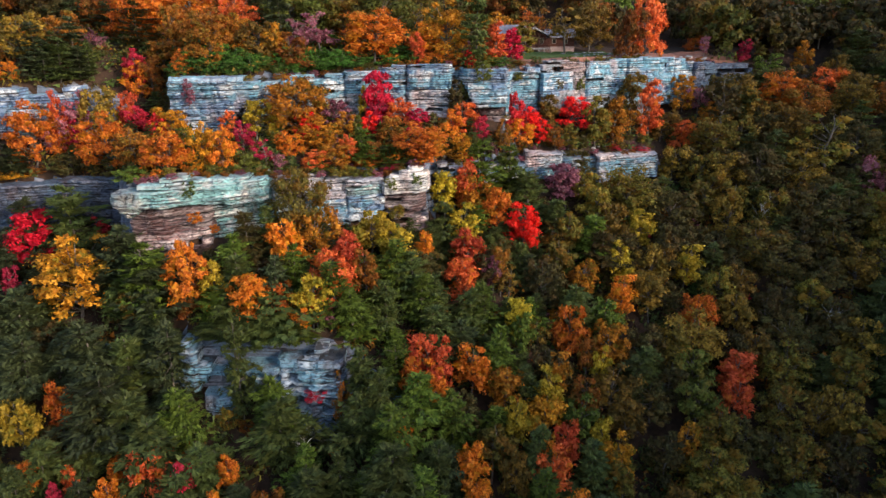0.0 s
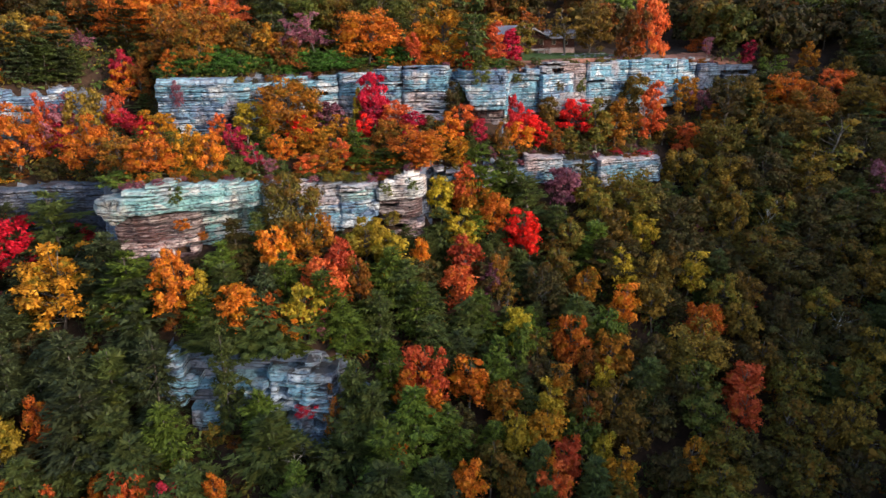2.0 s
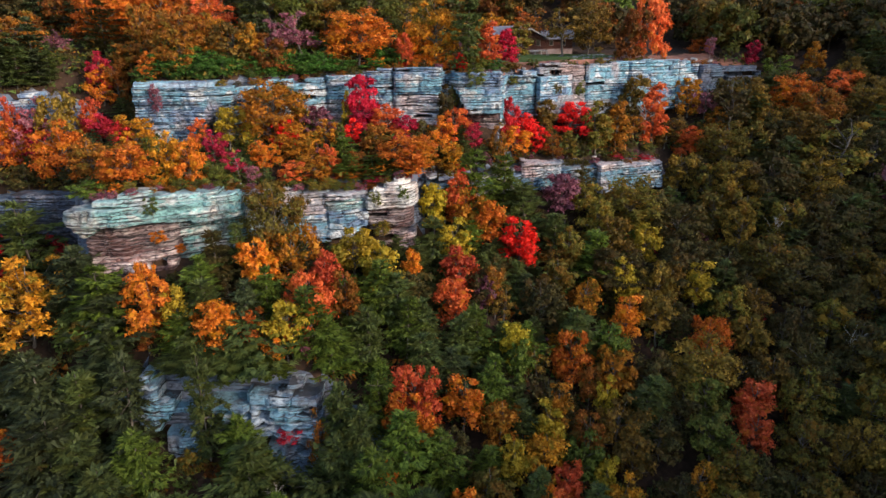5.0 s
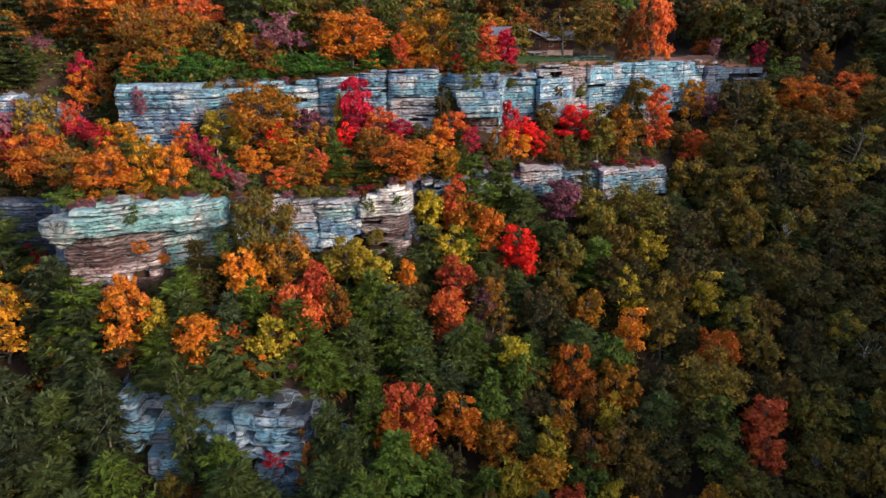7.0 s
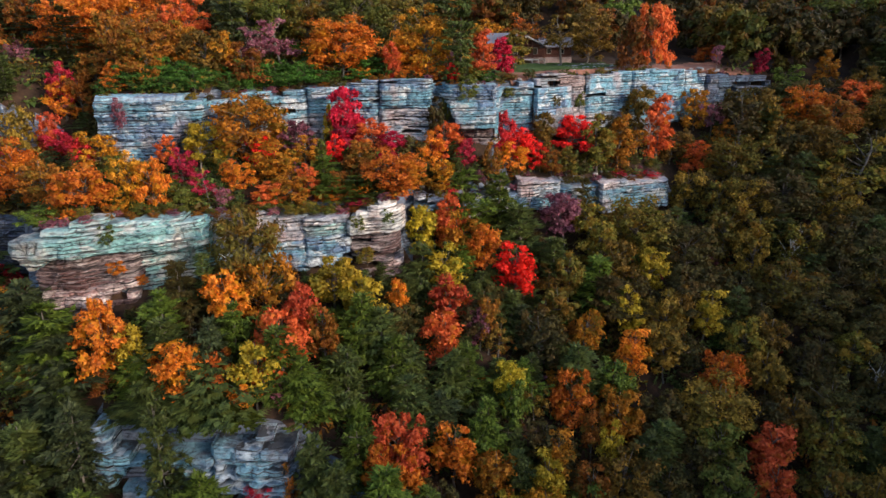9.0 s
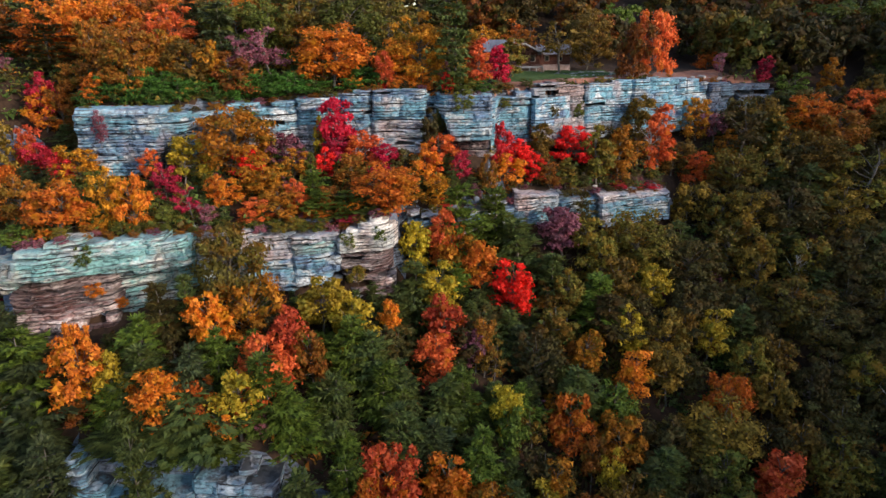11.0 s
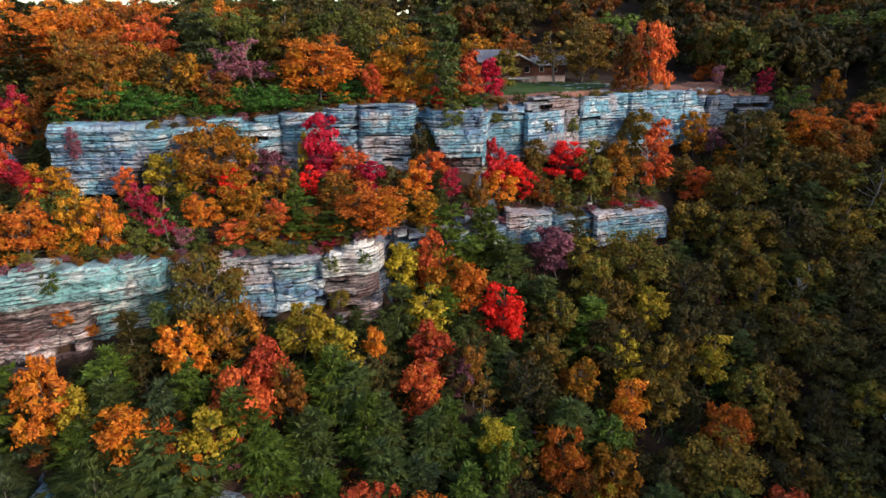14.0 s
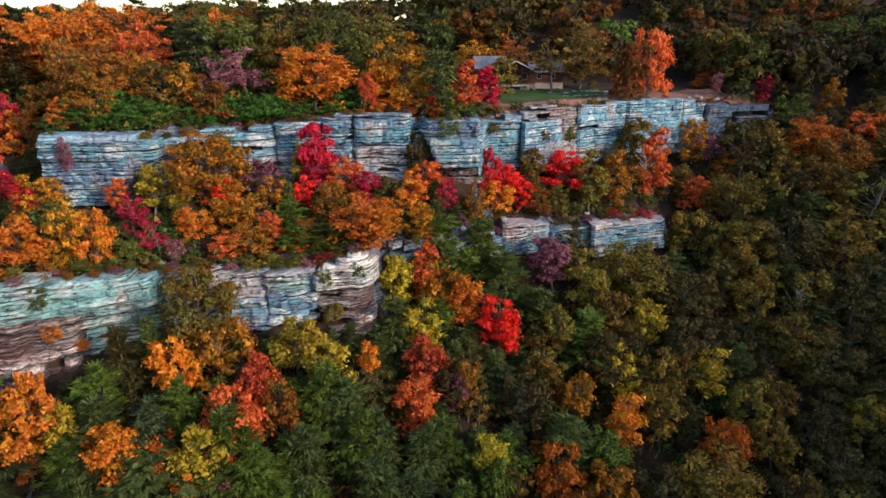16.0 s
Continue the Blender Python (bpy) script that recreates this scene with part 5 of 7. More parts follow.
plant("pine", "needle", 53, 66, 10, 7.0)
plant("pine", "needle", 82, 132, 12, 8.3)
plant("oak", "dark", 56, 119, 8, 8.1)
plant("pine", "needle", 112, 178, 13, 8.7)
plant("pine", "needle", 9, 70, 11, 7.3)
plant("oak", "olive", 115, 105, 11, 10.8)
plant("oak", "dark", 111, 79, 9, 9.1)
plant("oak", "olive", 32, 63, 9, 8.9)
plant("oak", "bronze", 105, 91, 10, 10.0)
plant("oak", "dark", 49, 91, 9, 8.7)
plant("pine", "needle", 101, 83, 13, 8.7)
plant("oak", "olive", 93, 112, 10, 10.1)
plant("oak", "bronze", 109, 85, 12, 11.7)
plant("oak", "olive", 116, 75, 11, 11.0)
plant("oak", "bronze", 95, 107, 11, 10.9)
plant("oak", "dark", 112, 109, 10, 9.7)
plant("oak", "dark", 96, 96, 10, 9.9)
plant("oak", "dark", 31, 79, 9, 8.7)
plant("oak", "bronze", 99, 92, 9, 8.9)
plant("oak", "dark", 37, 105, 10, 9.6)
plant("oak", "bronze", 100, 139, 12, 11.3)
plant("oak", "bronze", 55, 160, 9, 8.9)
plant("pine", "needle", 62, 74, 9, 6.3)
plant("oak", "dark", 116, 138, 10, 9.5)
plant("oak", "olive", 109, 104, 9, 8.9)
plant("oak", "olive", 77, 87, 10, 9.8)
plant("pine", "needle", 50, 66, 10, 6.7)
plant("oak", "dark", 77, 80, 9, 8.8)
plant("oak", "dark", 88, 112, 9, 9.2)
plant("pine", "needle", 116, 82, 9, 6.2)
plant("oak", "dark", 93, 84, 9, 9.0)
plant("pine", "needle", 68, 102, 9, 6.2)
plant("pine", "needle", 35, 72, 10, 6.9)
plant("oak", "olive", 92, 131, 11, 11.0)
plant("pine", "needle", 45, 73, 13, 8.6)
plant("oak", "bronze", 111, 122, 11, 10.8)
plant("oak", "olive", 100, 147, 10, 9.4)
plant("oak", "dark", 83, 86, 10, 9.6)
plant("oak", "bronze", 117, 69, 11, 10.6)
plant("pine", "needle", 104, 148, 10, 7.0)
plant("oak", "dark", 58, 62, 9, 9.1)
plant("pine", "needle", 85, 109, 13, 8.6)
plant("oak", "dark", 89, 78, 10, 9.3)
plant("oak", "dark", 117, 147, 10, 9.9)
plant("oak", "olive", 99, 130, 10, 10.1)
plant("oak", "dark", 90, 116, 11, 10.6)
plant("oak", "dark", 40, 100, 9, 8.4)
plant("oak", "dark", 89, 148, 10, 9.9)
plant("pine", "needle", 107, 149, 12, 8.0)
plant("oak", "dark", 69, 67, 8, 8.1)
plant("oak", "dark", 36, 68, 9, 9.3)
plant("oak", "bronze", 77, 136, 9, 8.9)
plant("pine", "needle", 88, 100, 13, 8.7)
plant("oak", "dark", 85, 136, 10, 9.7)
plant("oak", "dark", 55, 90, 8, 7.9)
plant("oak", "bronze", 117, 128, 10, 10.0)
plant("oak", "dark", 74, 118, 8, 8.2)
plant("oak", "olive", 93, 63, 9, 9.2)
plant("oak", "dark", 95, 120, 10, 10.0)
plant("pine", "needle", 24, 62, 11, 7.2)
plant("oak", "bronze", 77, 157, 9, 9.0)
plant("oak", "bronze", 118, 63, 12, 11.6)
plant("pine", "needle", 85, 104, 10, 6.7)
plant("oak", "olive", 118, 169, 11, 10.6)
plant("pine", "needle", 109, 167, 10, 6.5)
plant("pine", "needle", 78, 96, 9, 6.4)
plant("pine", "needle", 103, 114, 13, 8.6)
plant("oak", "olive", 75, 66, 12, 11.7)
plant("pine", "needle", 51, 140, 9, 6.3)
plant("oak", "bronze", 21, 72, 10, 9.3)
plant("pine", "needle", 18, 68, 11, 7.5)
plant("oak", "olive", 95, 67, 9, 9.0)
plant("oak", "bronze", 116, 176, 11, 10.9)
plant("oak", "bronze", 105, 165, 10, 9.4)
plant("oak", "olive", 92, 95, 9, 9.0)
plant("pine", "needle", 69, 136, 9, 6.2)
plant("oak", "dark", 73, 134, 8, 7.9)
plant("oak", "dark", 109, 138, 10, 9.5)
plant("oak", "dark", 110, 70, 8, 7.9)
plant("pine", "needle", 43, 64, 12, 7.8)
plant("oak", "dark", 46, 124, 10, 10.1)
plant("oak", "dark", 7, 74, 8, 8.1)
plant("pine", "needle", 110, 130, 10, 7.0)
plant("pine", "needle", 76, 83, 10, 6.7)
plant("pine", "needle", 56, 81, 10, 7.0)
plant("pine", "needle", 75, 144, 13, 8.7)
plant("oak", "dark", 54, 129, 9, 9.2)
plant("pine", "needle", 89, 107, 12, 8.2)
plant("oak", "olive", 71, 153, 9, 9.2)
plant("pine", "needle", 88, 95, 12, 8.4)
plant("oak", "dark", 39, 62, 10, 9.6)
plant("oak", "dark", 79, 169, 8, 8.2)
plant("oak", "dark", 70, 81, 10, 10.0)
plant("oak", "dark", 27, 73, 10, 9.5)
plant("oak", "bronze", 88, 82, 11, 10.8)
plant("oak", "dark", 46, 138, 10, 10.3)
plant("oak", "dark", 118, 162, 10, 9.5)
plant("oak", "bronze", 106, 111, 10, 9.5)
plant("oak", "bronze", 71, 63, 11, 11.1)
plant("oak", "olive", 84, 98, 9, 9.0)
plant("oak", "dark", 106, 71, 9, 8.4)
plant("pine", "needle", 66, 70, 9, 6.3)
plant("oak", "dark", 42, 69, 9, 8.6)
plant("oak", "dark", 113, 66, 12, 11.8)
plant("oak", "dark", 52, 74, 10, 9.7)
plant("oak", "dark", 91, 140, 9, 9.1)
plant("oak", "bronze", 75, 73, 9, 9.0)
plant("pine", "needle", 80, 111, 9, 6.2)
plant("oak", "olive", 101, 70, 10, 9.3)
plant("pine", "needle", 55, 123, 10, 6.7)
plant("pine", "needle", 42, 75, 10, 6.7)
plant("oak", "dark", 66, 115, 9, 9.2)
plant("oak", "dark", 93, 170, 8, 8.3)
plant("oak", "bronze", 73, 162, 11, 10.4)
plant("pine", "needle", 27, 66, 10, 6.9)
plant("pine", "needle", 106, 171, 11, 7.3)
plant("pine", "needle", 107, 96, 12, 8.0)
plant("oak", "dark", 79, 164, 9, 8.4)
plant("oak", "dark", 64, 147, 9, 8.5)
plant("oak", "dark", 8, 164, 9, 9.1)
plant("pine", "needle", 34, 99, 10, 6.9)
plant("oak", "dark", 74, 76, 10, 9.6)
plant("oak", "dark", 16, 71, 9, 8.7)
plant("pine", "needle", 96, 102, 11, 7.8)
plant("oak", "bronze", 9, 171, 9, 9.0)
plant("oak", "dark", 44, 116, 8, 8.1)
plant("oak", "olive", 76, 92, 10, 9.4)
plant("pine", "needle", 81, 107, 11, 7.4)
plant("oak", "dark", 31, 74, 9, 8.9)
plant("oak", "dark", 57, 75, 9, 8.4)
plant("oak", "dark", 59, 122, 9, 8.6)
plant("pine", "needle", 106, 63, 9, 6.1)
plant("pine", "needle", 86, 90, 9, 6.3)
plant("pine", "needle", 112, 166, 12, 8.0)
plant("oak", "dark", 107, 153, 9, 9.0)
plant("pine", "needle", 16, 63, 9, 6.3)
plant("oak", "dark", 65, 74, 10, 9.4)
plant("oak", "dark", 36, 96, 9, 9.0)
plant("oak", "dark", 114, 135, 8, 8.2)
plant("oak", "dark", 38, 124, 9, 8.5)
plant("oak", "olive", 80, 126, 9, 9.1)
plant("oak", "dark", 118, 90, 10, 10.1)
plant("pine", "needle", 75, 159, 10, 7.1)
plant("oak", "dark", 113, 150, 11, 10.8)
plant("pine", "needle", 71, 148, 9, 6.3)
plant("oak", "bronze", 77, 70, 10, 9.7)
plant("pine", "needle", 81, 167, 9, 6.1)
plant("pine", "needle", 106, 174, 10, 6.8)
plant("pine", "needle", 118, 123, 10, 6.9)
plant("oak", "dark", 9, 115, 8, 8.3)
plant("oak", "olive", 94, 92, 11, 10.3)
plant("pine", "needle", 88, 74, 9, 6.4)
plant("oak", "dark", 12, 117, 8, 8.0)
plant("oak", "dark", 103, 62, 9, 8.8)
plant("pine", "needle", 103, 145, 9, 6.3)
plant("oak", "bronze", 65, 80, 10, 9.5)
plant("pine", "needle", 108, 100, 10, 7.1)
plant("pine", "needle", 97, 69, 10, 7.0)
plant("oak", "dark", 52, 106, 9, 8.8)
plant("oak", "olive", 96, 133, 9, 9.2)
plant("pine", "needle", 87, 116, 10, 6.7)
plant("pine", "needle", 89, 137, 9, 6.2)
plant("pine", "needle", 100, 95, 10, 7.1)
plant("pine", "needle", 117, 101, 11, 7.6)
plant("oak", "dark", 6, 63, 9, 8.9)
plant("oak", "dark", 19, 100, 9, 8.3)
plant("oak", "dark", 58, 150, 9, 8.6)
plant("pine", "needle", 103, 101, 9, 6.2)
plant("pine", "needle", 70, 128, 9, 6.2)
plant("pine", "needle", 86, 153, 9, 6.1)
plant("pine", "blue_needle", -74, 68, 10, 6.9)
plant("pine", "needle", 14, 99, 8, 5.2)
plant("pine", "needle", -32, 81, 7, 4.9)
plant("pine", "needle", -26, 75, 4, 3.0)
plant("oak", "dark", -63, 97, 7, 7.1)
plant("pine", "needle", 2, 64, 8, 5.6)
plant("pine", "blue_needle", -49, 67, 9, 6.0)
plant("oak", "dark", -46, 61, 6, 6.0)
plant("pine", "blue_needle", -39, 60, 11, 7.2)
plant("pine", "blue_needle", -70, 82, 6, 4.2)
plant("oak", "dark", -37, 80, 6, 6.1)
plant("oak", "dark", -28, 100, 6, 5.7)
plant("pine", "needle", 6, 60, 7, 4.5)
plant("oak", "dark", -26, 61, 6, 5.9)
plant("oak", "dark", -72, 87, 6, 5.9)
plant("pine", "blue_needle", -79, 73, 9, 6.2)
plant("pine", "blue_needle", 2, 69, 9, 6.5)
plant("oak", "dark", -45, 73, 5, 5.2)
plant("oak", "dark", -9, 64, 6, 6.4)
plant("pine", "blue_needle", -73, 72, 5, 3.3)
plant("pine", "needle", -91, 97, 9, 6.3)
plant("oak", "dark", -65, 106, 7, 6.6)
plant("pine", "needle", 11, 75, 8, 5.2)
plant("oak", "dark", -92, 74, 6, 5.8)
plant("pine", "blue_needle", -93, 76, 8, 5.6)
plant("pine", "blue_needle", -55, 71, 8, 5.3)
plant("pine", "blue_needle", -71, 73, 8, 5.3)
plant("pine", "blue_needle", -68, 102, 8, 5.3)
plant("pine", "blue_needle", -66, 60, 5, 3.2)
plant("pine", "needle", -77, 91, 8, 5.6)
plant("pine", "blue_needle", -72, 80, 10, 6.6)
plant("pine", "needle", -23, 61, 6, 3.9)
plant("oak", "dark", -21, 66, 7, 6.8)
plant("pine", "blue_needle", -52, 63, 10, 6.6)
plant("pine", "blue_needle", -75, 97, 6, 4.2)
plant("oak", "dark", -62, 68, 5, 5.0)
plant("pine", "blue_needle", -87, 89, 11, 7.5)
plant("pine", "blue_needle", -87, 69, 6, 4.0)
plant("pine", "needle", -66, 102, 6, 3.9)
plant("pine", "blue_needle", 1, 81, 9, 6.2)
plant("pine", "blue_needle", -58, 97, 7, 4.9)
plant("pine", "needle", -8, 65, 6, 3.7)
plant("oak", "dark", -45, 68, 8, 7.5)
plant("pine", "blue_needle", -89, 99, 12, 8.0)
plant("pine", "blue_needle", 13, 59, 9, 5.9)
plant("pine", "blue_needle", -53, 60, 6, 4.2)
plant("oak", "dark", -77, 70, 7, 6.8)
plant("oak", "dark", -83, 88, 6, 6.4)
plant("pine", "needle", 20, 82, 6, 3.9)
plant("pine", "blue_needle", -38, 65, 10, 6.8)
plant("pine", "blue_needle", -77, 100, 8, 5.7)
plant("pine", "blue_needle", -57, 67, 12, 8.0)
plant("pine", "blue_needle", -90, 68, 5, 3.4)
plant("pine", "needle", -63, 79, 5, 3.6)
plant("pine", "blue_needle", -49, 76, 6, 4.3)
plant("oak", "dark", -37, 103, 7, 6.7)
plant("pine", "needle", -94, 71, 7, 5.0)
plant("pine", "needle", 8, 101, 7, 4.7)
plant("pine", "blue_needle", -60, 93, 8, 5.4)
plant("oak", "dark", -80, 105, 7, 6.8)
plant("pine", "blue_needle", -83, 70, 8, 5.7)
plant("pine", "blue_needle", -58, 63, 12, 8.0)
plant("pine", "blue_needle", -87, 74, 10, 7.0)
plant("pine", "blue_needle", -77, 95, 6, 3.9)
plant("oak", "dark", -78, 82, 5, 5.1)
plant("pine", "needle", -51, 80, 8, 5.4)
plant("pine", "blue_needle", -46, 64, 7, 4.9)
plant("oak", "dark", -48, 61, 6, 6.1)
plant("pine", "blue_needle", -7, 59, 8, 5.8)
plant("pine", "blue_needle", -65, 94, 8, 5.6)
plant("pine", "blue_needle", -16, 62, 7, 4.8)
plant("pine", "needle", -5, 70, 6, 4.3)
plant("pine", "needle", 21, 76, 4, 2.8)
plant("pine", "blue_needle", -36, 67, 8, 5.4)
plant("oak", "dark", -78, 86, 6, 5.9)
plant("oak", "dark", -89, 79, 7, 7.0)
plant("pine", "blue_needle", -91, 85, 5, 3.7)
plant("pine", "needle", -87, 66, 9, 5.9)
plant("pine", "blue_needle", -69, 73, 7, 4.7)
plant("pine", "blue_needle", -65, 59, 8, 5.3)
plant("oak", "dark", -58, 83, 6, 6.2)
plant("pine", "blue_needle", -69, 76, 10, 6.7)
plant("pine", "blue_needle", -81, 75, 9, 6.3)
plant("pine", "needle", -42, 89, 6, 4.1)
plant("pine", "lush", -7, 97, 6, 4.3)
plant("pine", "blue_needle", -46, 87, 8, 5.4)
plant("pine", "lush", -13, 67, 6, 4.3)
plant("pine", "blue_needle", -34, 66, 8, 5.7)
plant("pine", "blue_needle", -75, 74, 11, 7.8)
plant("pine", "blue_needle", -84, 103, 11, 7.2)
plant("pine", "blue_needle", -87, 96, 7, 4.6)
plant("pine", "blue_needle", -70, 92, 7, 4.8)
plant("oak", "dark", -95, 64, 6, 5.8)
plant("pine", "needle", 12, 69, 8, 5.2)
plant("pine", "blue_needle", -88, 85, 8, 5.3)
plant("oak", "dark", -84, 82, 6, 5.8)
plant("pine", "blue_needle", -58, 60, 8, 5.8)
plant("pine", "blue_needle", -94, 59, 11, 7.8)
plant("oak", "dark", 22, 101, 5, 5.1)
plant("pine", "blue_needle", -70, 86, 5, 3.7)
plant("pine", "blue_needle", -85, 76, 8, 5.4)
plant("pine", "needle", -52, 100, 7, 5.0)
plant("pine", "blue_needle", -65, 87, 6, 3.9)
plant("pine", "lush", -0, 65, 7, 4.8)
plant("pine", "needle", -67, 62, 7, 4.7)
plant("pine", "blue_needle", -65, 65, 7, 4.7)
plant("pine", "needle", -13, 105, 5, 3.5)
plant("pine", "lush", -12, 71, 10, 6.8)
plant("pine", "needle", 3, 78, 6, 3.8)
plant("pine", "needle", -1, 82, 7, 4.4)
plant("pine", "needle", 10, 86, 7, 4.6)
plant("pine", "blue_needle", -6, 63, 11, 7.4)
plant("pine", "needle", -5, 65, 8, 5.3)
plant("pine", "needle", -19, 103, 5, 3.3)
plant("oak", "dark", -64, 75, 5, 4.9)
plant("pine", "blue_needle", -88, 92, 8, 5.6)
plant("pine", "blue_needle", -81, 59, 9, 5.9)
plant("pine", "blue_needle", -76, 87, 7, 4.5)
plant("oak", "dark", -30, 65, 6, 6.1)
plant("pine", "needle", -93, 83, 7, 5.1)
plant("pine", "blue_needle", -81, 68, 8, 5.7)
plant("pine", "lush", 1, 61, 6, 4.2)
plant("pine", "blue_needle", -28, 76, 7, 4.9)
plant("pine", "needle", -25, 77, 5, 3.1)
plant("pine", "blue_needle", -72, 95, 8, 5.2)
plant("pine", "needle", -84, 62, 8, 5.2)
plant("pine", "needle", -19, 70, 8, 5.2)
plant("pine", "blue_needle", -78, 64, 7, 5.0)
plant("oak", "dark", -12, 60, 5, 5.2)
plant("pine", "blue_needle", -92, 106, 9, 6.1)
plant("pine", "blue_needle", -44, 85, 7, 4.7)
plant("pine", "needle", -9, 102, 6, 3.9)
plant("pine", "blue_needle", -74, 93, 7, 4.4)
plant("pine", "blue_needle", -50, 58, 7, 4.8)
plant("pine", "blue_needle", 19, 58, 7, 4.8)
plant("pine", "blue_needle", -28, 60, 10, 7.0)
plant("pine", "lush", 9, 89, 8, 5.6)
plant("pine", "blue_needle", -42, 66, 8, 5.3)
plant("oak", "dark", -83, 65, 7, 7.1)
plant("pine", "blue_needle", -41, 88, 8, 5.6)
plant("pine", "needle", -43, 74, 6, 4.0)
plant("pine", "blue_needle", -16, 68, 10, 6.8)
plant("pine", "needle", -19, 101, 7, 5.1)
plant("pine", "blue_needle", -90, 88, 8, 5.3)
plant("pine", "blue_needle", -63, 85, 9, 5.8)
plant("pine", "blue_needle", -55, 103, 9, 6.4)
plant("pine", "blue_needle", -69, 69, 9, 6.3)
plant("pine", "blue_needle", -77, 58, 7, 4.9)
plant("oak", "dark", -53, 87, 8, 7.8)
plant("pine", "needle", -63, 74, 6, 4.4)
plant("pine", "blue_needle", -95, 91, 5, 3.4)
plant("pine", "needle", -14, 62, 6, 4.3)
plant("pine", "needle", -83, 92, 4, 3.0)
plant("pine", "needle", -27, 104, 5, 3.6)
plant("oak", "dark", 4, 91, 8, 7.5)
plant("pine", "needle", -65, 73, 7, 4.8)
plant("pine", "lush", -20, 105, 6, 4.2)
plant("pine", "blue_needle", -44, 88, 5, 3.1)
plant("pine", "lush", -11, 79, 6, 4.2)
plant("pine", "lush", -3, 63, 9, 6.4)
plant("pine", "blue_needle", -53, 65, 5, 3.4)
plant("pine", "needle", -23, 103, 5, 3.7)
plant("pine", "blue_needle", -81, 62, 6, 4.4)
plant("pine", "blue_needle", -55, 64, 7, 4.8)
plant("pine", "needle", -32, 63, 7, 5.0)
plant("oak", "dark", -57, 87, 5, 5.1)
plant("pine", "blue_needle", -87, 106, 4, 2.9)
plant("pine", "blue_needle", -89, 83, 10, 6.9)
plant("pine", "blue_needle", -59, 90, 5, 3.3)
plant("pine", "blue_needle", -95, 98, 11, 7.3)
plant("pine", "needle", -67, 78, 9, 5.9)
plant("pine", "blue_needle", 10, 60, 11, 7.3)
plant("oak", "dark", -25, 64, 7, 7.1)
plant("pine", "needle", -41, 58, 11, 7.5)
plant("pine", "blue_needle", -72, 59, 11, 7.6)
plant("oak", "dark", 11, 103, 6, 5.7)
plant("pine", "needle", -49, 101, 6, 4.0)
plant("pine", "blue_needle", -9, 71, 9, 5.9)
plant("pine", "blue_needle", -78, 78, 8, 5.2)
plant("pine", "needle", -14, 59, 9, 6.0)
plant("pine", "needle", -18, 65, 4, 2.8)
plant("oak", "dark", -59, 72, 8, 7.8)
plant("pine", "needle", -74, 82, 8, 5.4)
plant("oak", "dark", -81, 98, 5, 5.2)
plant("pine", "blue_needle", -95, 105, 4, 2.8)
plant("pine", "lush", -11, 100, 7, 5.1)
plant("pine", "blue_needle", -85, 72, 7, 4.8)
plant("oak", "dark", 23, 97, 6, 6.3)
plant("oak", "dark", -53, 80, 6, 5.6)
plant("pine", "needle", 12, 105, 5, 3.5)
plant("oak", "dark", -90, 90, 7, 6.7)
plant("pine", "needle", -10, 98, 4, 2.9)
plant("pine", "blue_needle", -47, 70, 8, 5.5)
plant("pine", "needle", 5, 59, 8, 5.3)
plant("pine", "blue_needle", -25, 67, 9, 5.9)
plant("pine", "needle", -35, 70, 9, 6.3)
plant("pine", "blue_needle", -75, 79, 7, 4.5)
plant("oak", "dark", -30, 104, 6, 5.5)
plant("pine", "blue_needle", -89, 60, 9, 5.9)
plant("oak", "dark", -80, 77, 6, 6.1)
plant("pine", "needle", -84, 88, 5, 3.2)
plant("pine", "blue_needle", -79, 95, 9, 6.2)
plant("pine", "blue_needle", -57, 94, 11, 7.6)
plant("oak", "dark", -3, 71, 6, 5.8)
plant("pine", "blue_needle", -64, 71, 9, 6.2)
plant("pine", "blue_needle", -76, 93, 8, 5.7)
plant("pine", "blue_needle", -67, 84, 7, 5.1)
plant("pine", "blue_needle", -83, 59, 5, 3.4)
plant("pine", "needle", -18, 61, 8, 5.4)
plant("pine", "needle", -9, 76, 5, 3.2)
plant("pine", "needle", -21, 58, 6, 4.0)
plant("pine", "blue_needle", -83, 95, 11, 7.2)
plant("pine", "blue_needle", -0, 58, 8, 5.2)
plant("pine", "needle", -2, 68, 9, 6.2)
plant("pine", "blue_needle", -94, 102, 5, 3.1)
plant("oak", "dark", -81, 83, 6, 5.7)
plant("pine", "blue_needle", 24, 79, 8, 5.7)
plant("pine", "blue_needle", -90, 63, 9, 6.3)
plant("pine", "needle", -93, 65, 8, 5.7)
plant("pine", "blue_needle", -72, 98, 11, 7.5)
plant("pine", "blue_needle", -62, 61, 7, 5.1)
plant("oak", "dark", -85, 85, 6, 6.3)
plant("pine", "blue_needle", -72, 77, 11, 7.5)
plant("pine", "blue_needle", -38, 71, 7, 5.0)
plant("pine", "blue_needle", -92, 70, 10, 6.6)
plant("pine", "blue_needle", 12, 67, 8, 5.3)
plant("pine", "blue_needle", -94, 67, 7, 5.0)
plant("pine", "needle", 21, 61, 6, 4.3)
plant("pine", "blue_needle", -67, 94, 8, 5.4)
plant("pine", "needle", -21, 104, 4, 3.0)
plant("pine", "blue_needle", -79, 137, 10, 6.7)
plant("pine", "blue_needle", 17, 116, 8, 5.3)
plant("pine", "blue_needle", -73, 140, 10, 6.6)
plant("oak", "dark", 21, 128, 6, 5.5)
plant("pine", "needle", -21, 113, 5, 3.4)
plant("oak", "dark", 15, 110, 5, 5.1)
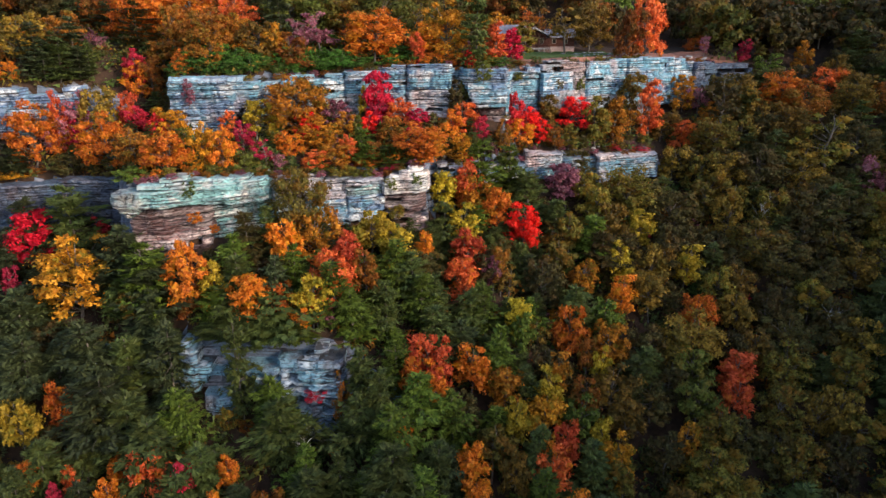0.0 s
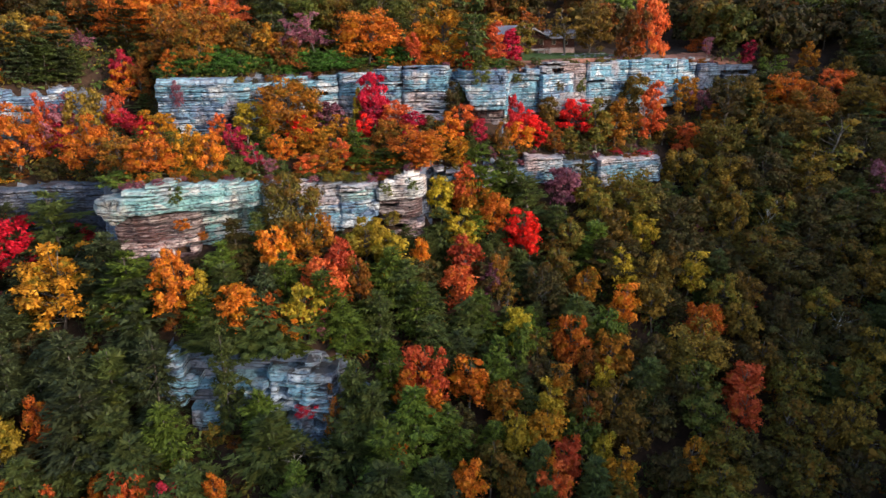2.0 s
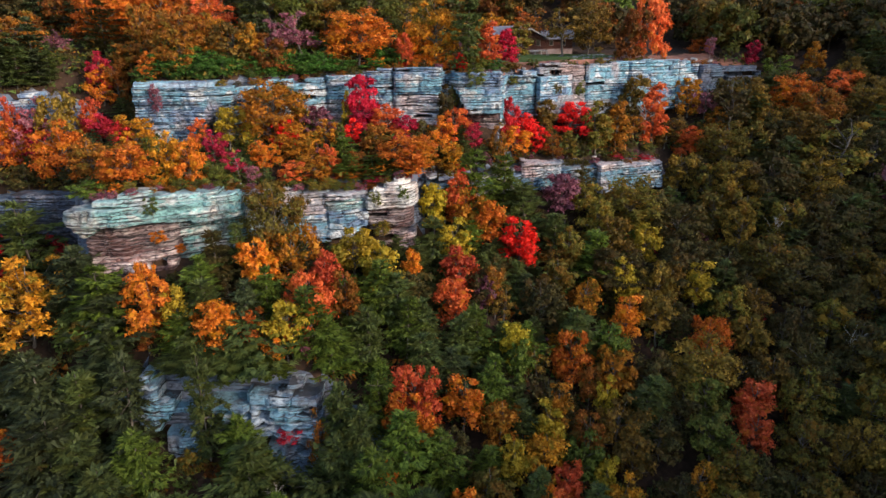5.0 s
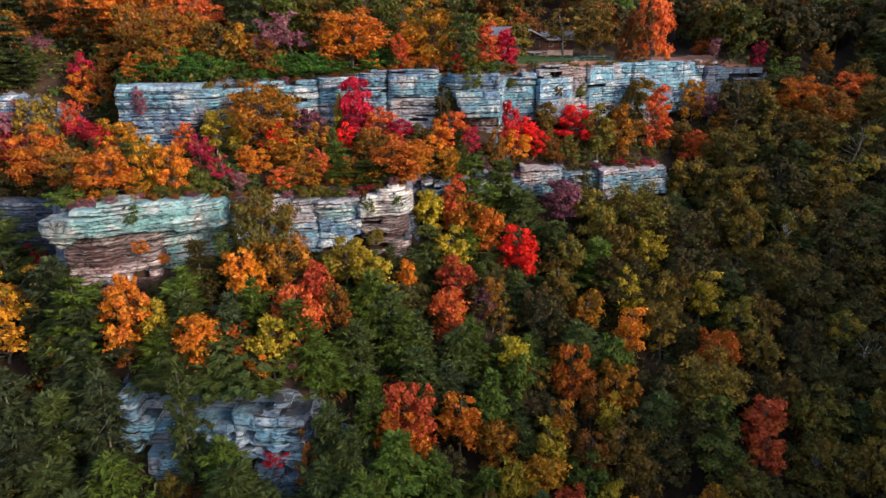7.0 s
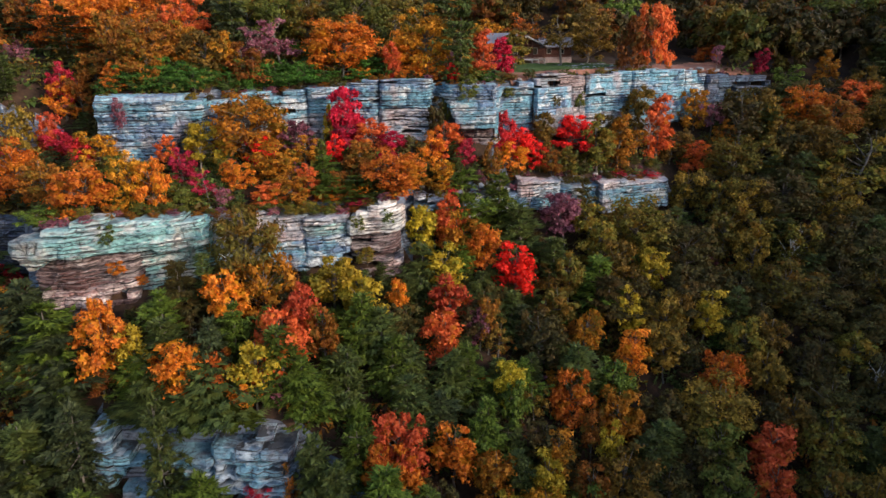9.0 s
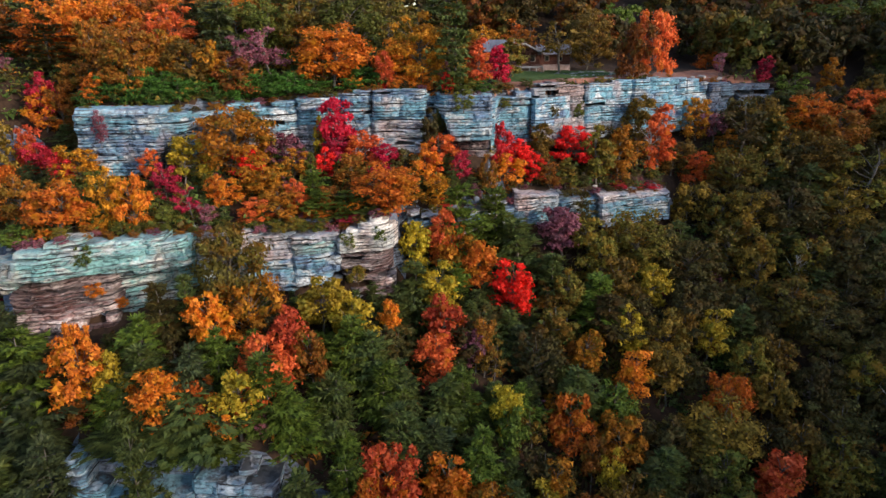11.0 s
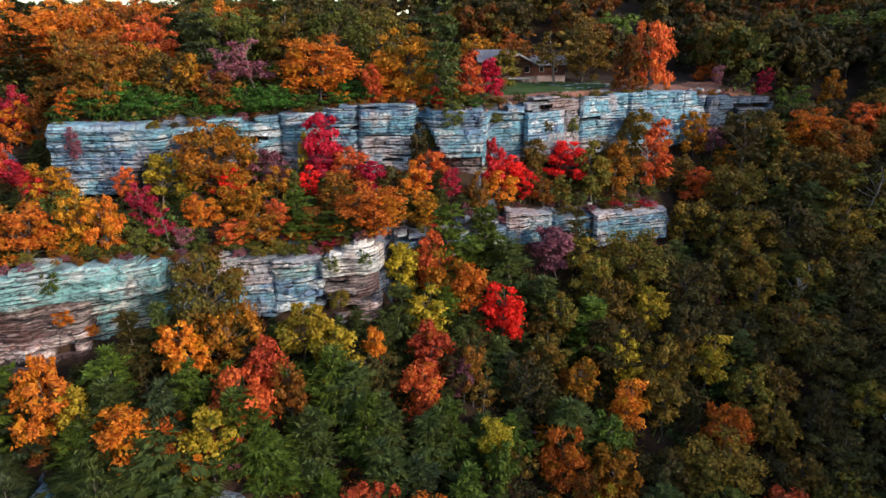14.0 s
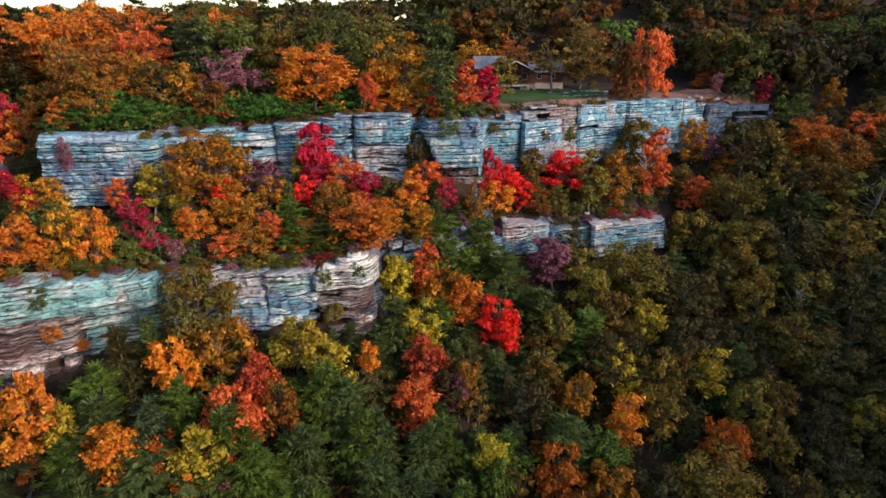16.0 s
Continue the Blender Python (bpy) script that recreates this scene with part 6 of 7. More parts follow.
plant("pine", "needle", 10, 119, 6, 4.0)
plant("oak", "dark", -1, 111, 7, 6.5)
plant("oak", "dark", -75, 140, 5, 5.3)
plant("oak", "dark", -70, 114, 6, 5.6)
plant("oak", "dark", -18, 108, 6, 5.8)
plant("pine", "needle", 3, 136, 4, 2.9)
plant("pine", "needle", -7, 112, 7, 4.7)
plant("pine", "blue_needle", -77, 135, 8, 5.7)
plant("pine", "needle", 3, 112, 5, 3.7)
plant("pine", "needle", -59, 110, 7, 5.0)
plant("pine", "blue_needle", -49, 116, 5, 3.1)
plant("pine", "needle", -22, 135, 5, 3.3)
plant("pine", "needle", -70, 139, 7, 4.7)
plant("pine", "needle", 23, 114, 6, 4.3)
plant("pine", "needle", 1, 108, 4, 2.9)
plant("pine", "lush", 17, 108, 8, 5.1)
plant("oak", "dark", -3, 111, 6, 6.3)
plant("pine", "blue_needle", -47, 116, 6, 4.3)
plant("pine", "needle", 6, 123, 8, 5.3)
plant("pine", "needle", 8, 112, 5, 3.5)
plant("pine", "blue_needle", -66, 110, 6, 3.9)
plant("oak", "dark", -80, 110, 6, 6.0)
plant("pine", "blue_needle", -77, 110, 7, 4.5)
plant("pine", "blue_needle", -77, 107, 8, 5.1)
plant("pine", "needle", -54, 119, 5, 3.1)
plant("pine", "blue_needle", -64, 128, 7, 4.6)
plant("pine", "needle", 2, 120, 11, 7.2)
plant("pine", "blue_needle", -68, 107, 8, 5.6)
plant("pine", "needle", -40, 118, 5, 3.5)
plant("pine", "lush", 13, 106, 7, 4.5)
plant("pine", "needle", -57, 111, 7, 4.8)
plant("pine", "needle", 13, 109, 6, 4.3)
plant("pine", "blue_needle", -71, 137, 7, 5.1)
plant("pine", "needle", -55, 120, 6, 4.4)
plant("pine", "needle", 18, 119, 5, 3.4)
plant("pine", "needle", -1, 116, 7, 5.0)
plant("pine", "needle", -76, 138, 8, 5.6)
plant("pine", "blue_needle", -69, 112, 6, 4.0)
plant("pine", "blue_needle", -57, 108, 10, 6.8)
plant("pine", "needle", -69, 126, 4, 2.9)
plant("pine", "blue_needle", -57, 127, 6, 3.9)
plant("pine", "blue_needle", -46, 117, 4, 2.9)
plant("pine", "needle", -74, 135, 9, 6.0)
plant("pine", "blue_needle", -58, 124, 7, 4.8)
plant("pine", "needle", -31, 132, 4, 2.8)
plant("pine", "needle", -57, 138, 6, 4.2)
plant("pine", "needle", 19, 125, 7, 4.7)
plant("pine", "needle", -0, 119, 6, 4.2)
plant("pine", "needle", 8, 137, 5, 3.7)
plant("pine", "blue_needle", -60, 131, 5, 3.2)
plant("pine", "needle", 13, 123, 6, 4.4)
plant("oak", "dark", -55, 138, 6, 6.1)
plant("pine", "lush", -23, 137, 7, 4.4)
plant("pine", "lush", -14, 107, 7, 4.8)
plant("oak", "dark", 0, 138, 6, 6.2)
plant("pine", "blue_needle", -65, 126, 6, 3.8)
plant("pine", "blue_needle", -74, 108, 7, 4.8)
plant("oak", "dark", 22, 134, 5, 5.1)
plant("pine", "needle", -19, 131, 4, 2.8)
plant("pine", "needle", 11, 121, 6, 4.4)
plant("oak", "dark", 14, 120, 6, 5.4)
plant("pine", "blue_needle", -59, 127, 7, 4.8)
plant("pine", "lush", -14, 127, 7, 4.5)
plant("pine", "lush", -15, 111, 6, 4.2)
plant("pine", "needle", 18, 110, 7, 4.8)
plant("pine", "needle", 3, 118, 6, 4.3)
plant("pine", "lush", -11, 107, 7, 4.7)
plant("pine", "blue_needle", -43, 118, 4, 2.9)
plant("pine", "blue_needle", -61, 108, 4, 2.9)
plant("pine", "needle", 9, 121, 5, 3.2)
plant("pine", "needle", 1, 115, 5, 3.5)
plant("pine", "lush", 8, 123, 8, 5.2)
plant("pine", "needle", 24, 130, 8, 5.1)
plant("pine", "needle", 20, 122, 5, 3.4)
plant("pine", "needle", -3, 109, 5, 3.4)
plant("pine", "needle", 16, 127, 6, 3.8)
plant("pine", "needle", -39, 118, 7, 4.5)
plant("pine", "needle", 1, 118, 5, 3.1)
plant("pine", "needle", -54, 125, 4, 3.0)
plant("pine", "needle", -27, 107, 5, 3.4)
plant("pine", "needle", 8, 109, 4, 2.9)
plant("pine", "needle", 16, 118, 8, 5.2)
plant("pine", "needle", -3, 115, 4, 3.0)
plant("pine", "needle", -18, 138, 5, 3.5)
plant("shrub", "laurel", -27.0, 120.1, 3.0, 4.5)
plant("maple", "russet", 49, 137, 5, 4.0)
plant("maple", "russet", -81, 157, 6, 5.1)
plant("shrub", "crimson", -0.1, 157.6, 1.4, 2.1)
plant("shrub", "needle", -84.5, 152.3, 2.5, 3.8)
plant("shrub", "green", -77.2, 153.1, 1.6, 2.4)
plant("shrub", "olive", -89.3, 144.3, 2.0, 3.0)
plant("maple", "gold", -79, 123, 3, 2.8)
plant("shrub", "green", -32.3, 131.2, 2.1, 3.1)
plant("shrub", "olive", 61.6, 153.3, 2.1, 3.2)
plant("shrub", "green", 49.6, 155.2, 2.1, 3.1)
plant("sapling", "purple", 60, 129, 4, 2.8)
plant("shrub", "laurel", 47.0, 113.6, 2.4, 3.6)
plant("shrub", "crimson", 61.7, 120.1, 1.6, 2.4)
plant("shrub", "green", -9.1, 128.3, 2.1, 3.2)
plant("shrub", "laurel", -43.4, 142.7, 2.6, 3.9)
plant("shrub", "laurel", -36.3, 127.7, 1.8, 2.7)
plant("maple", "gold", 50, 115, 4, 3.5)
plant("shrub", "crimson", -3.4, 135.7, 1.3, 1.9)
plant("shrub", "crimson", 33.7, 127.2, 1.3, 1.9)
plant("shrub", "green", -88.9, 153.8, 2.5, 3.8)
plant("maple", "orange", -4, 156, 5, 4.5)
plant("shrub", "crimson", 24.4, 114.5, 1.6, 2.4)
plant("maple", "gold", -81, 143, 4, 3.0)
plant("maple", "russet", -93, 134, 5, 4.6)
plant("sapling", "purple", -60, 155, 5, 3.3)
plant("sapling", "purple", -43, 142, 4, 2.9)
plant("shrub", "laurel", -86.2, 118.6, 2.7, 4.0)
plant("shrub", "green", 51.8, 129.2, 2.0, 2.9)
plant("shrub", "laurel", -14.9, 131.2, 2.6, 4.0)
plant("shrub", "laurel", -38, 122, 3, 4.6)
plant("shrub", "crimson", -33.2, 122.9, 1.3, 1.9)
plant("shrub", "crimson", -36.9, 149.2, 1.2, 1.8)
plant("shrub", "olive", 53.2, 143.2, 2.0, 2.9)
plant("shrub", "crimson", -41.4, 139.4, 1.1, 1.7)
plant("shrub", "green", 27.8, 111.0, 2.8, 4.2)
plant("maple", "gold", -52, 123, 4, 3.6)
plant("maple", "orange", -91, 151, 5, 4.2)
plant("shrub", "lush", 28.3, 122.7, 1.9, 2.9)
plant("shrub", "olive", 56.4, 133.2, 1.6, 2.4)
plant("shrub", "green", -22.8, 129.6, 2.7, 4.0)
plant("shrub", "laurel", 19.8, 134.7, 1.8, 2.7)
plant("maple", "orange", 58, 110, 3, 2.6)
plant("shrub", "lush", 25.7, 121.6, 2.4, 3.6)
plant("maple", "gold", -91, 136, 5, 4.4)
plant("shrub", "olive", 31.6, 116.8, 2.4, 3.6)
plant("shrub", "crimson", -42.4, 112.7, 1.2, 1.8)
plant("shrub", "green", -8.7, 135.2, 2.9, 4.4)
plant("maple", "gold", -25, 127, 3, 2.6)
plant("maple", "gold", -42, 114, 3, 2.7)
plant("maple", "orange", -84, 123, 5, 4.4)
plant("shrub", "green", -34.4, 121.1, 1.9, 2.9)
plant("shrub", "laurel", 52, 121, 3, 5.1)
plant("maple", "orange", -83, 134, 4, 3.8)
plant("maple", "gold", -91, 131, 5, 4.6)
plant("shrub", "green", -31.7, 147.5, 2.2, 3.4)
plant("shrub", "crimson", -23.7, 131.6, 1.2, 1.8)
plant("maple", "orange", 61, 151, 5, 4.1)
plant("shrub", "green", -27.9, 154.7, 2.0, 3.0)
plant("maple", "orange", -88, 134, 4, 3.5)
plant("sapling", "purple", -83, 150, 5, 3.4)
plant("shrub", "olive", 45.1, 126.8, 1.6, 2.4)
plant("sapling", "purple", -19, 129, 4, 2.6)
plant("shrub", "olive", -44.3, 117.1, 2.4, 3.6)
plant("shrub", "green", 36, 139, 3, 4.5)
plant("maple", "orange", 48, 144, 4, 3.5)
plant("shrub", "crimson", -82.0, 121.9, 1.1, 1.7)
plant("sapling", "purple", 7, 155, 5, 3.3)
plant("maple", "gold", 11, 157, 5, 3.9)
plant("shrub", "green", 26.4, 118.4, 2.7, 4.0)
plant("maple", "russet", -56, 128, 3, 2.6)
plant("shrub", "laurel", -89.7, 133.0, 1.7, 2.6)
plant("maple", "orange", 35, 124, 5, 4.1)
plant("shrub", "green", -94, 119, 3, 4.5)
plant("shrub", "needle", -90.5, 149.9, 2.2, 3.3)
plant("sapling", "purple", 37, 141, 3, 2.4)
plant("shrub", "green", -93.5, 137.5, 2.8, 4.2)
plant("sapling", "purple", -74, 152, 3, 2.1)
plant("maple", "russet", -87, 138, 5, 4.6)
plant("shrub", "crimson", -0.1, 112.8, 1.3, 2.0)
plant("shrub", "laurel", -91.6, 116.4, 2.3, 3.5)
plant("shrub", "laurel", 48.8, 115.8, 1.6, 2.4)
plant("shrub", "needle", -66.9, 114.3, 1.9, 2.9)
plant("maple", "russet", -61, 152, 4, 3.4)
plant("sapling", "purple", -30, 129, 3, 2.3)
plant("shrub", "olive", -80.5, 154.1, 2.1, 3.2)
plant("sapling", "purple", -74, 137, 3, 2.2)
plant("sapling", "purple", -50, 159, 3, 2.4)
plant("maple", "russet", -92, 147, 4, 3.4)
plant("shrub", "laurel", 13.9, 155.3, 2.1, 3.1)
plant("sapling", "purple", -93, 120, 4, 2.6)
plant("shrub", "laurel", -32.1, 126.0, 2.6, 3.9)
plant("shrub", "crimson", -37.8, 144.9, 1.7, 2.5)
plant("shrub", "green", -35.0, 156.5, 2.2, 3.4)
plant("shrub", "laurel", -49.3, 118.6, 1.8, 2.7)
plant("shrub", "green", 43.1, 131.7, 2.0, 3.1)
plant("sapling", "purple", 12, 138, 4, 2.5)
plant("shrub", "olive", 44.6, 118.6, 2.5, 3.7)
plant("shrub", "green", -92, 133, 3, 4.6)
plant("shrub", "laurel", -55.6, 131.7, 1.9, 2.8)
plant("shrub", "needle", -61.1, 109.8, 2.4, 3.6)
plant("shrub", "green", 23.6, 122.2, 2.3, 3.5)
plant("shrub", "olive", -94.1, 141.5, 2.0, 3.0)
plant("shrub", "olive", -64.1, 153.0, 1.9, 2.8)
plant("maple", "russet", 59, 109, 5, 4.7)
plant("shrub", "green", -87.7, 156.0, 2.4, 3.6)
plant("maple", "orange", -35, 145, 3, 2.9)
plant("shrub", "olive", -85.7, 143.1, 1.9, 2.9)
plant("shrub", "crimson", -62.6, 155.2, 1.5, 2.2)
plant("maple", "orange", -45, 159, 3, 2.6)
plant("shrub", "laurel", -16.7, 128.9, 1.8, 2.7)
plant("sapling", "purple", -77, 157, 3, 2.2)
plant("maple", "orange", -42, 123, 4, 3.8)
plant("shrub", "laurel", -44.0, 114.8, 1.8, 2.7)
plant("shrub", "olive", 1.0, 155.3, 1.8, 2.7)
plant("shrub", "laurel", -38.8, 140.5, 2.0, 3.0)
plant("shrub", "olive", -10.1, 136.2, 1.8, 2.6)
plant("shrub", "green", -19, 112, 3, 5.1)
plant("maple", "gold", 22, 111, 4, 3.8)
plant("shrub", "needle", -55.7, 142.6, 2.4, 3.7)
plant("maple", "russet", -63, 144, 3, 2.7)
plant("shrub", "olive", 39.0, 110.3, 2.0, 3.0)
plant("sapling", "purple", 20, 110, 4, 2.9)
plant("shrub", "laurel", -54.6, 155.5, 2.0, 3.0)
plant("shrub", "crimson", 28.1, 132.0, 1.2, 1.8)
plant("maple", "orange", -39, 154, 5, 4.0)
plant("shrub", "green", -38, 149, 3, 4.8)
plant("shrub", "laurel", -42.1, 126.2, 1.5, 2.3)
plant("shrub", "laurel", 3.9, 157.0, 1.9, 2.8)
plant("shrub", "laurel", -47.6, 151.3, 2.7, 4.1)
plant("shrub", "needle", -64.6, 123.9, 1.9, 2.9)
plant("shrub", "lush", 36.5, 131.6, 1.8, 2.7)
plant("shrub", "olive", 52.5, 127.5, 1.8, 2.7)
plant("maple", "russet", -27, 155, 3, 3.0)
plant("shrub", "olive", 1.1, 121.6, 2.0, 3.0)
plant("shrub", "green", -10.6, 114.4, 2.5, 3.7)
plant("maple", "russet", -12, 108, 3, 2.9)
plant("maple", "russet", -71, 155, 5, 4.2)
plant("shrub", "green", -13.1, 155.4, 1.6, 2.4)
plant("shrub", "laurel", -65.7, 144.9, 1.6, 2.4)
plant("shrub", "laurel", -70.1, 144.6, 1.6, 2.5)
plant("shrub", "laurel", -91.0, 140.1, 2.6, 4.0)
plant("shrub", "green", -29.2, 151.7, 2.3, 3.4)
plant("maple", "gold", -88, 108, 6, 5.0)
plant("shrub", "needle", -93.5, 158.2, 2.1, 3.2)
plant("shrub", "laurel", 29.6, 130.5, 1.7, 2.6)
plant("shrub", "crimson", 45.5, 132.9, 1.3, 2.0)
plant("shrub", "laurel", -54.6, 144.7, 2.5, 3.7)
plant("maple", "orange", -85, 133, 3, 2.8)
plant("shrub", "crimson", -4.3, 140.7, 1.3, 1.9)
plant("shrub", "crimson", -18.8, 125.0, 1.5, 2.3)
plant("shrub", "green", 34.7, 118.9, 2.4, 3.6)
plant("shrub", "crimson", -2.0, 114.8, 1.2, 1.7)
plant("shrub", "green", -35.0, 122.2, 1.8, 2.7)
plant("shrub", "laurel", -68.0, 158.8, 2.0, 3.0)
plant("shrub", "lush", -12.8, 133.3, 1.8, 2.6)
plant("shrub", "olive", -45.9, 146.8, 1.5, 2.3)
plant("sapling", "purple", -86, 121, 3, 2.4)
plant("shrub", "laurel", 31.8, 131.9, 1.8, 2.7)
plant("shrub", "olive", -34.6, 138.8, 1.5, 2.3)
plant("shrub", "laurel", -80.9, 141.6, 2.8, 4.2)
plant("shrub", "laurel", -60, 147, 4, 5.4)
plant("shrub", "green", -18.6, 154.2, 2.5, 3.7)
plant("maple", "gold", 58, 130, 4, 3.5)
plant("shrub", "laurel", 55.9, 142.6, 2.5, 3.7)
plant("shrub", "green", -82.3, 153.7, 2.3, 3.5)
plant("maple", "russet", 51, 123, 4, 3.5)
plant("shrub", "olive", -52.5, 145.7, 2.1, 3.2)
plant("sapling", "purple", 56, 136, 4, 2.8)
plant("shrub", "green", -35.4, 152.4, 2.7, 4.0)
plant("shrub", "olive", -80.3, 149.0, 1.9, 2.9)
plant("shrub", "crimson", -4.0, 158.2, 1.2, 1.9)
plant("maple", "orange", -54, 147, 5, 4.1)
plant("shrub", "olive", -77.0, 151.7, 1.7, 2.6)
plant("shrub", "laurel", 16.3, 111.5, 2.3, 3.4)
plant("maple", "orange", 42, 123, 3, 2.8)
plant("shrub", "green", 25.0, 116.0, 2.5, 3.8)
plant("shrub", "green", -20.6, 133.7, 2.1, 3.1)
plant("sapling", "purple", -75, 150, 4, 3.1)
plant("shrub", "green", -81.5, 159.2, 2.9, 4.3)
plant("maple", "orange", 34, 115, 5, 4.6)
plant("shrub", "green", 59.7, 141.8, 2.1, 3.2)
plant("shrub", "laurel", -30.0, 123.6, 2.9, 4.4)
plant("shrub", "needle", -30.6, 151.1, 2.4, 3.6)
plant("maple", "gold", -2, 158, 3, 2.8)
plant("sapling", "purple", -30, 130, 3, 2.4)
plant("shrub", "crimson", 44.0, 126.4, 1.7, 2.5)
plant("maple", "russet", 28, 118, 6, 4.8)
plant("shrub", "crimson", -26.3, 126.9, 1.7, 2.6)
plant("maple", "gold", -88, 152, 4, 3.7)
plant("shrub", "green", -20.6, 131.1, 2.3, 3.4)
plant("shrub", "laurel", -82.1, 149.2, 2.1, 3.2)
plant("sapling", "purple", -71, 148, 4, 3.1)
plant("shrub", "green", -70.5, 142.4, 2.3, 3.5)
plant("shrub", "laurel", -73.6, 155.2, 2.7, 4.1)
plant("shrub", "olive", -94.9, 117.2, 1.6, 2.4)
plant("shrub", "olive", -46.4, 119.8, 2.3, 3.4)
plant("shrub", "olive", -16.7, 139.6, 2.4, 3.6)
plant("shrub", "lush", 60.9, 141.1, 2.2, 3.4)
plant("shrub", "crimson", 20.4, 136.3, 1.3, 1.9)
plant("oak", "green", -103, 155, 13, 12.3)
plant("oak", "dark", -90, 173, 11, 11.0)
plant("oak", "orange", -91, 192, 13, 12.3)
plant("oak", "green", -81, 172, 11, 10.3)
plant("oak", "russet", -108, 193, 13, 12.5)
plant("oak", "russet", -76, 190, 9, 9.1)
plant("oak", "green", -88, 181, 10, 9.8)
plant("pine", "needle", -35, 190, 13, 9.0)
plant("pine", "blue_needle", -58, 188, 13, 8.5)
plant("oak", "bronze", -41, 172, 10, 10.2)
plant("oak", "russet", -97, 185, 11, 11.2)
plant("oak", "bronze", -27, 189, 10, 10.1)
plant("oak", "russet", -29, 172, 12, 11.9)
plant("oak", "dark", -53, 179, 10, 9.9)
plant("oak", "russet", -116, 191, 11, 10.4)
plant("oak", "dark", -102, 193, 11, 11.0)
plant("oak", "green", -94, 203, 12, 11.4)
plant("oak", "russet", -65, 170, 10, 9.4)
plant("oak", "green", -21, 185, 9, 9.3)
plant("pine", "needle", -111, 151, 13, 8.6)
plant("oak", "green", -117, 150, 12, 11.6)
plant("oak", "orange", -69, 165, 10, 9.9)
plant("oak", "orange", -62, 195, 10, 10.3)
plant("oak", "russet", -107, 177, 10, 10.2)
plant("pine", "blue_needle", -87, 197, 12, 8.1)
plant("oak", "dark", -102, 169, 13, 12.3)
plant("pine", "blue_needle", -100, 180, 15, 10.0)
plant("oak", "green", -36, 178, 13, 13.0)
plant("oak", "dark", -19, 171, 13, 13.0)
plant("pine", "blue_needle", -100, 201, 13, 8.8)
plant("pine", "blue_needle", -80, 181, 11, 7.6)
plant("oak", "orange", -75, 184, 12, 12.1)
plant("oak", "russet", -67, 189, 14, 13.6)
plant("oak", "bronze", -75, 196, 11, 10.5)
plant("oak", "bronze", -97, 197, 9, 9.1)
plant("oak", "orange", -26, 204, 11, 10.9)
plant("oak", "orange", -58, 168, 12, 11.8)
plant("oak", "russet", -114, 169, 14, 13.5)
plant("pine", "blue_needle", -116, 162, 13, 8.9)
plant("oak", "green", -88, 201, 11, 10.8)
plant("oak", "russet", -114, 183, 13, 12.7)
plant("oak", "orange", -67, 199, 11, 10.9)
plant("oak", "dark", -84, 184, 10, 9.6)
plant("oak", "russet", -103, 147, 11, 10.5)
plant("oak", "russet", -117, 204, 9, 9.3)
plant("oak", "orange", -52, 174, 12, 11.7)
plant("oak", "dark", -36, 196, 10, 9.9)
plant("oak", "bronze", -52, 187, 10, 9.8)
plant("oak", "dark", -116, 157, 11, 11.0)
plant("oak", "dark", -50, 195, 9, 9.3)
plant("pine", "needle", -29, 197, 11, 7.2)
plant("oak", "dark", -38, 203, 10, 10.2)
plant("oak", "russet", -42, 178, 11, 11.2)
plant("pine", "blue_needle", -74, 160, 11, 7.6)
plant("oak", "dark", -118, 129, 9, 9.2)
plant("oak", "bronze", -119, 140, 10, 10.0)
plant("oak", "russet", -110, 139, 10, 9.9)
plant("oak", "bronze", -41, 184, 12, 11.9)
plant("oak", "dark", -112, 200, 10, 10.2)
plant("oak", "dark", -96, 174, 12, 12.0)
plant("oak", "dark", -65, 180, 11, 10.9)
plant("pine", "needle", -108, 134, 12, 8.1)
plant("oak", "russet", -77, 177, 9, 9.0)
plant("pine", "blue_needle", -120, 170, 11, 7.5)
plant("oak", "russet", -78, 163, 11, 10.6)
plant("oak", "dark", -107, 165, 10, 9.4)
plant("oak", "russet", -46, 163, 10, 10.0)
plant("pine", "needle", -102, 160, 13, 9.1)
plant("oak", "green", -100, 135, 13, 13.1)
plant("oak", "russet", -31, 167, 10, 10.1)
plant("oak", "russet", -76, 203, 10, 9.9)
plant("oak", "orange", -117, 198, 10, 10.0)
plant("oak", "green", -40, 192, 11, 11.1)
plant("oak", "bronze", -60, 182, 10, 10.0)
plant("oak", "bronze", -90, 120, 11, 10.5)
plant("oak", "green", -119, 176, 9, 9.0)
plant("oak", "dark", -89, 162, 12, 12.1)
plant("oak", "green", -51, 205, 13, 13.2)
plant("pine", "blue_needle", -47, 200, 10, 6.8)
plant("oak", "russet", -43, 203, 10, 9.5)
plant("oak", "bronze", -93, 179, 12, 11.3)
plant("oak", "green", -23, 179, 11, 10.9)
plant("oak", "orange", -84, 176, 9, 8.9)
plant("oak", "dark", -61, 203, 9, 9.0)
plant("pine", "blue_needle", -105, 130, 11, 7.3)
plant("oak", "green", -99, 149, 11, 11.1)
plant("oak", "green", -103, 139, 9, 9.2)
plant("oak", "dark", -112, 145, 13, 13.0)
plant("oak", "orange", -45, 168, 10, 9.9)
plant("pine", "blue_needle", -47, 190, 12, 8.0)
plant("oak", "dark", -88, 168, 10, 9.5)
plant("oak", "bronze", -84, 190, 10, 10.0)
plant("pine", "needle", -24, 166, 13, 9.2)
plant("pine", "needle", 12, 202, 10, 6.9)
plant("oak", "dark", -108, 158, 11, 10.6)
plant("pine", "needle", -22, 191, 11, 7.2)
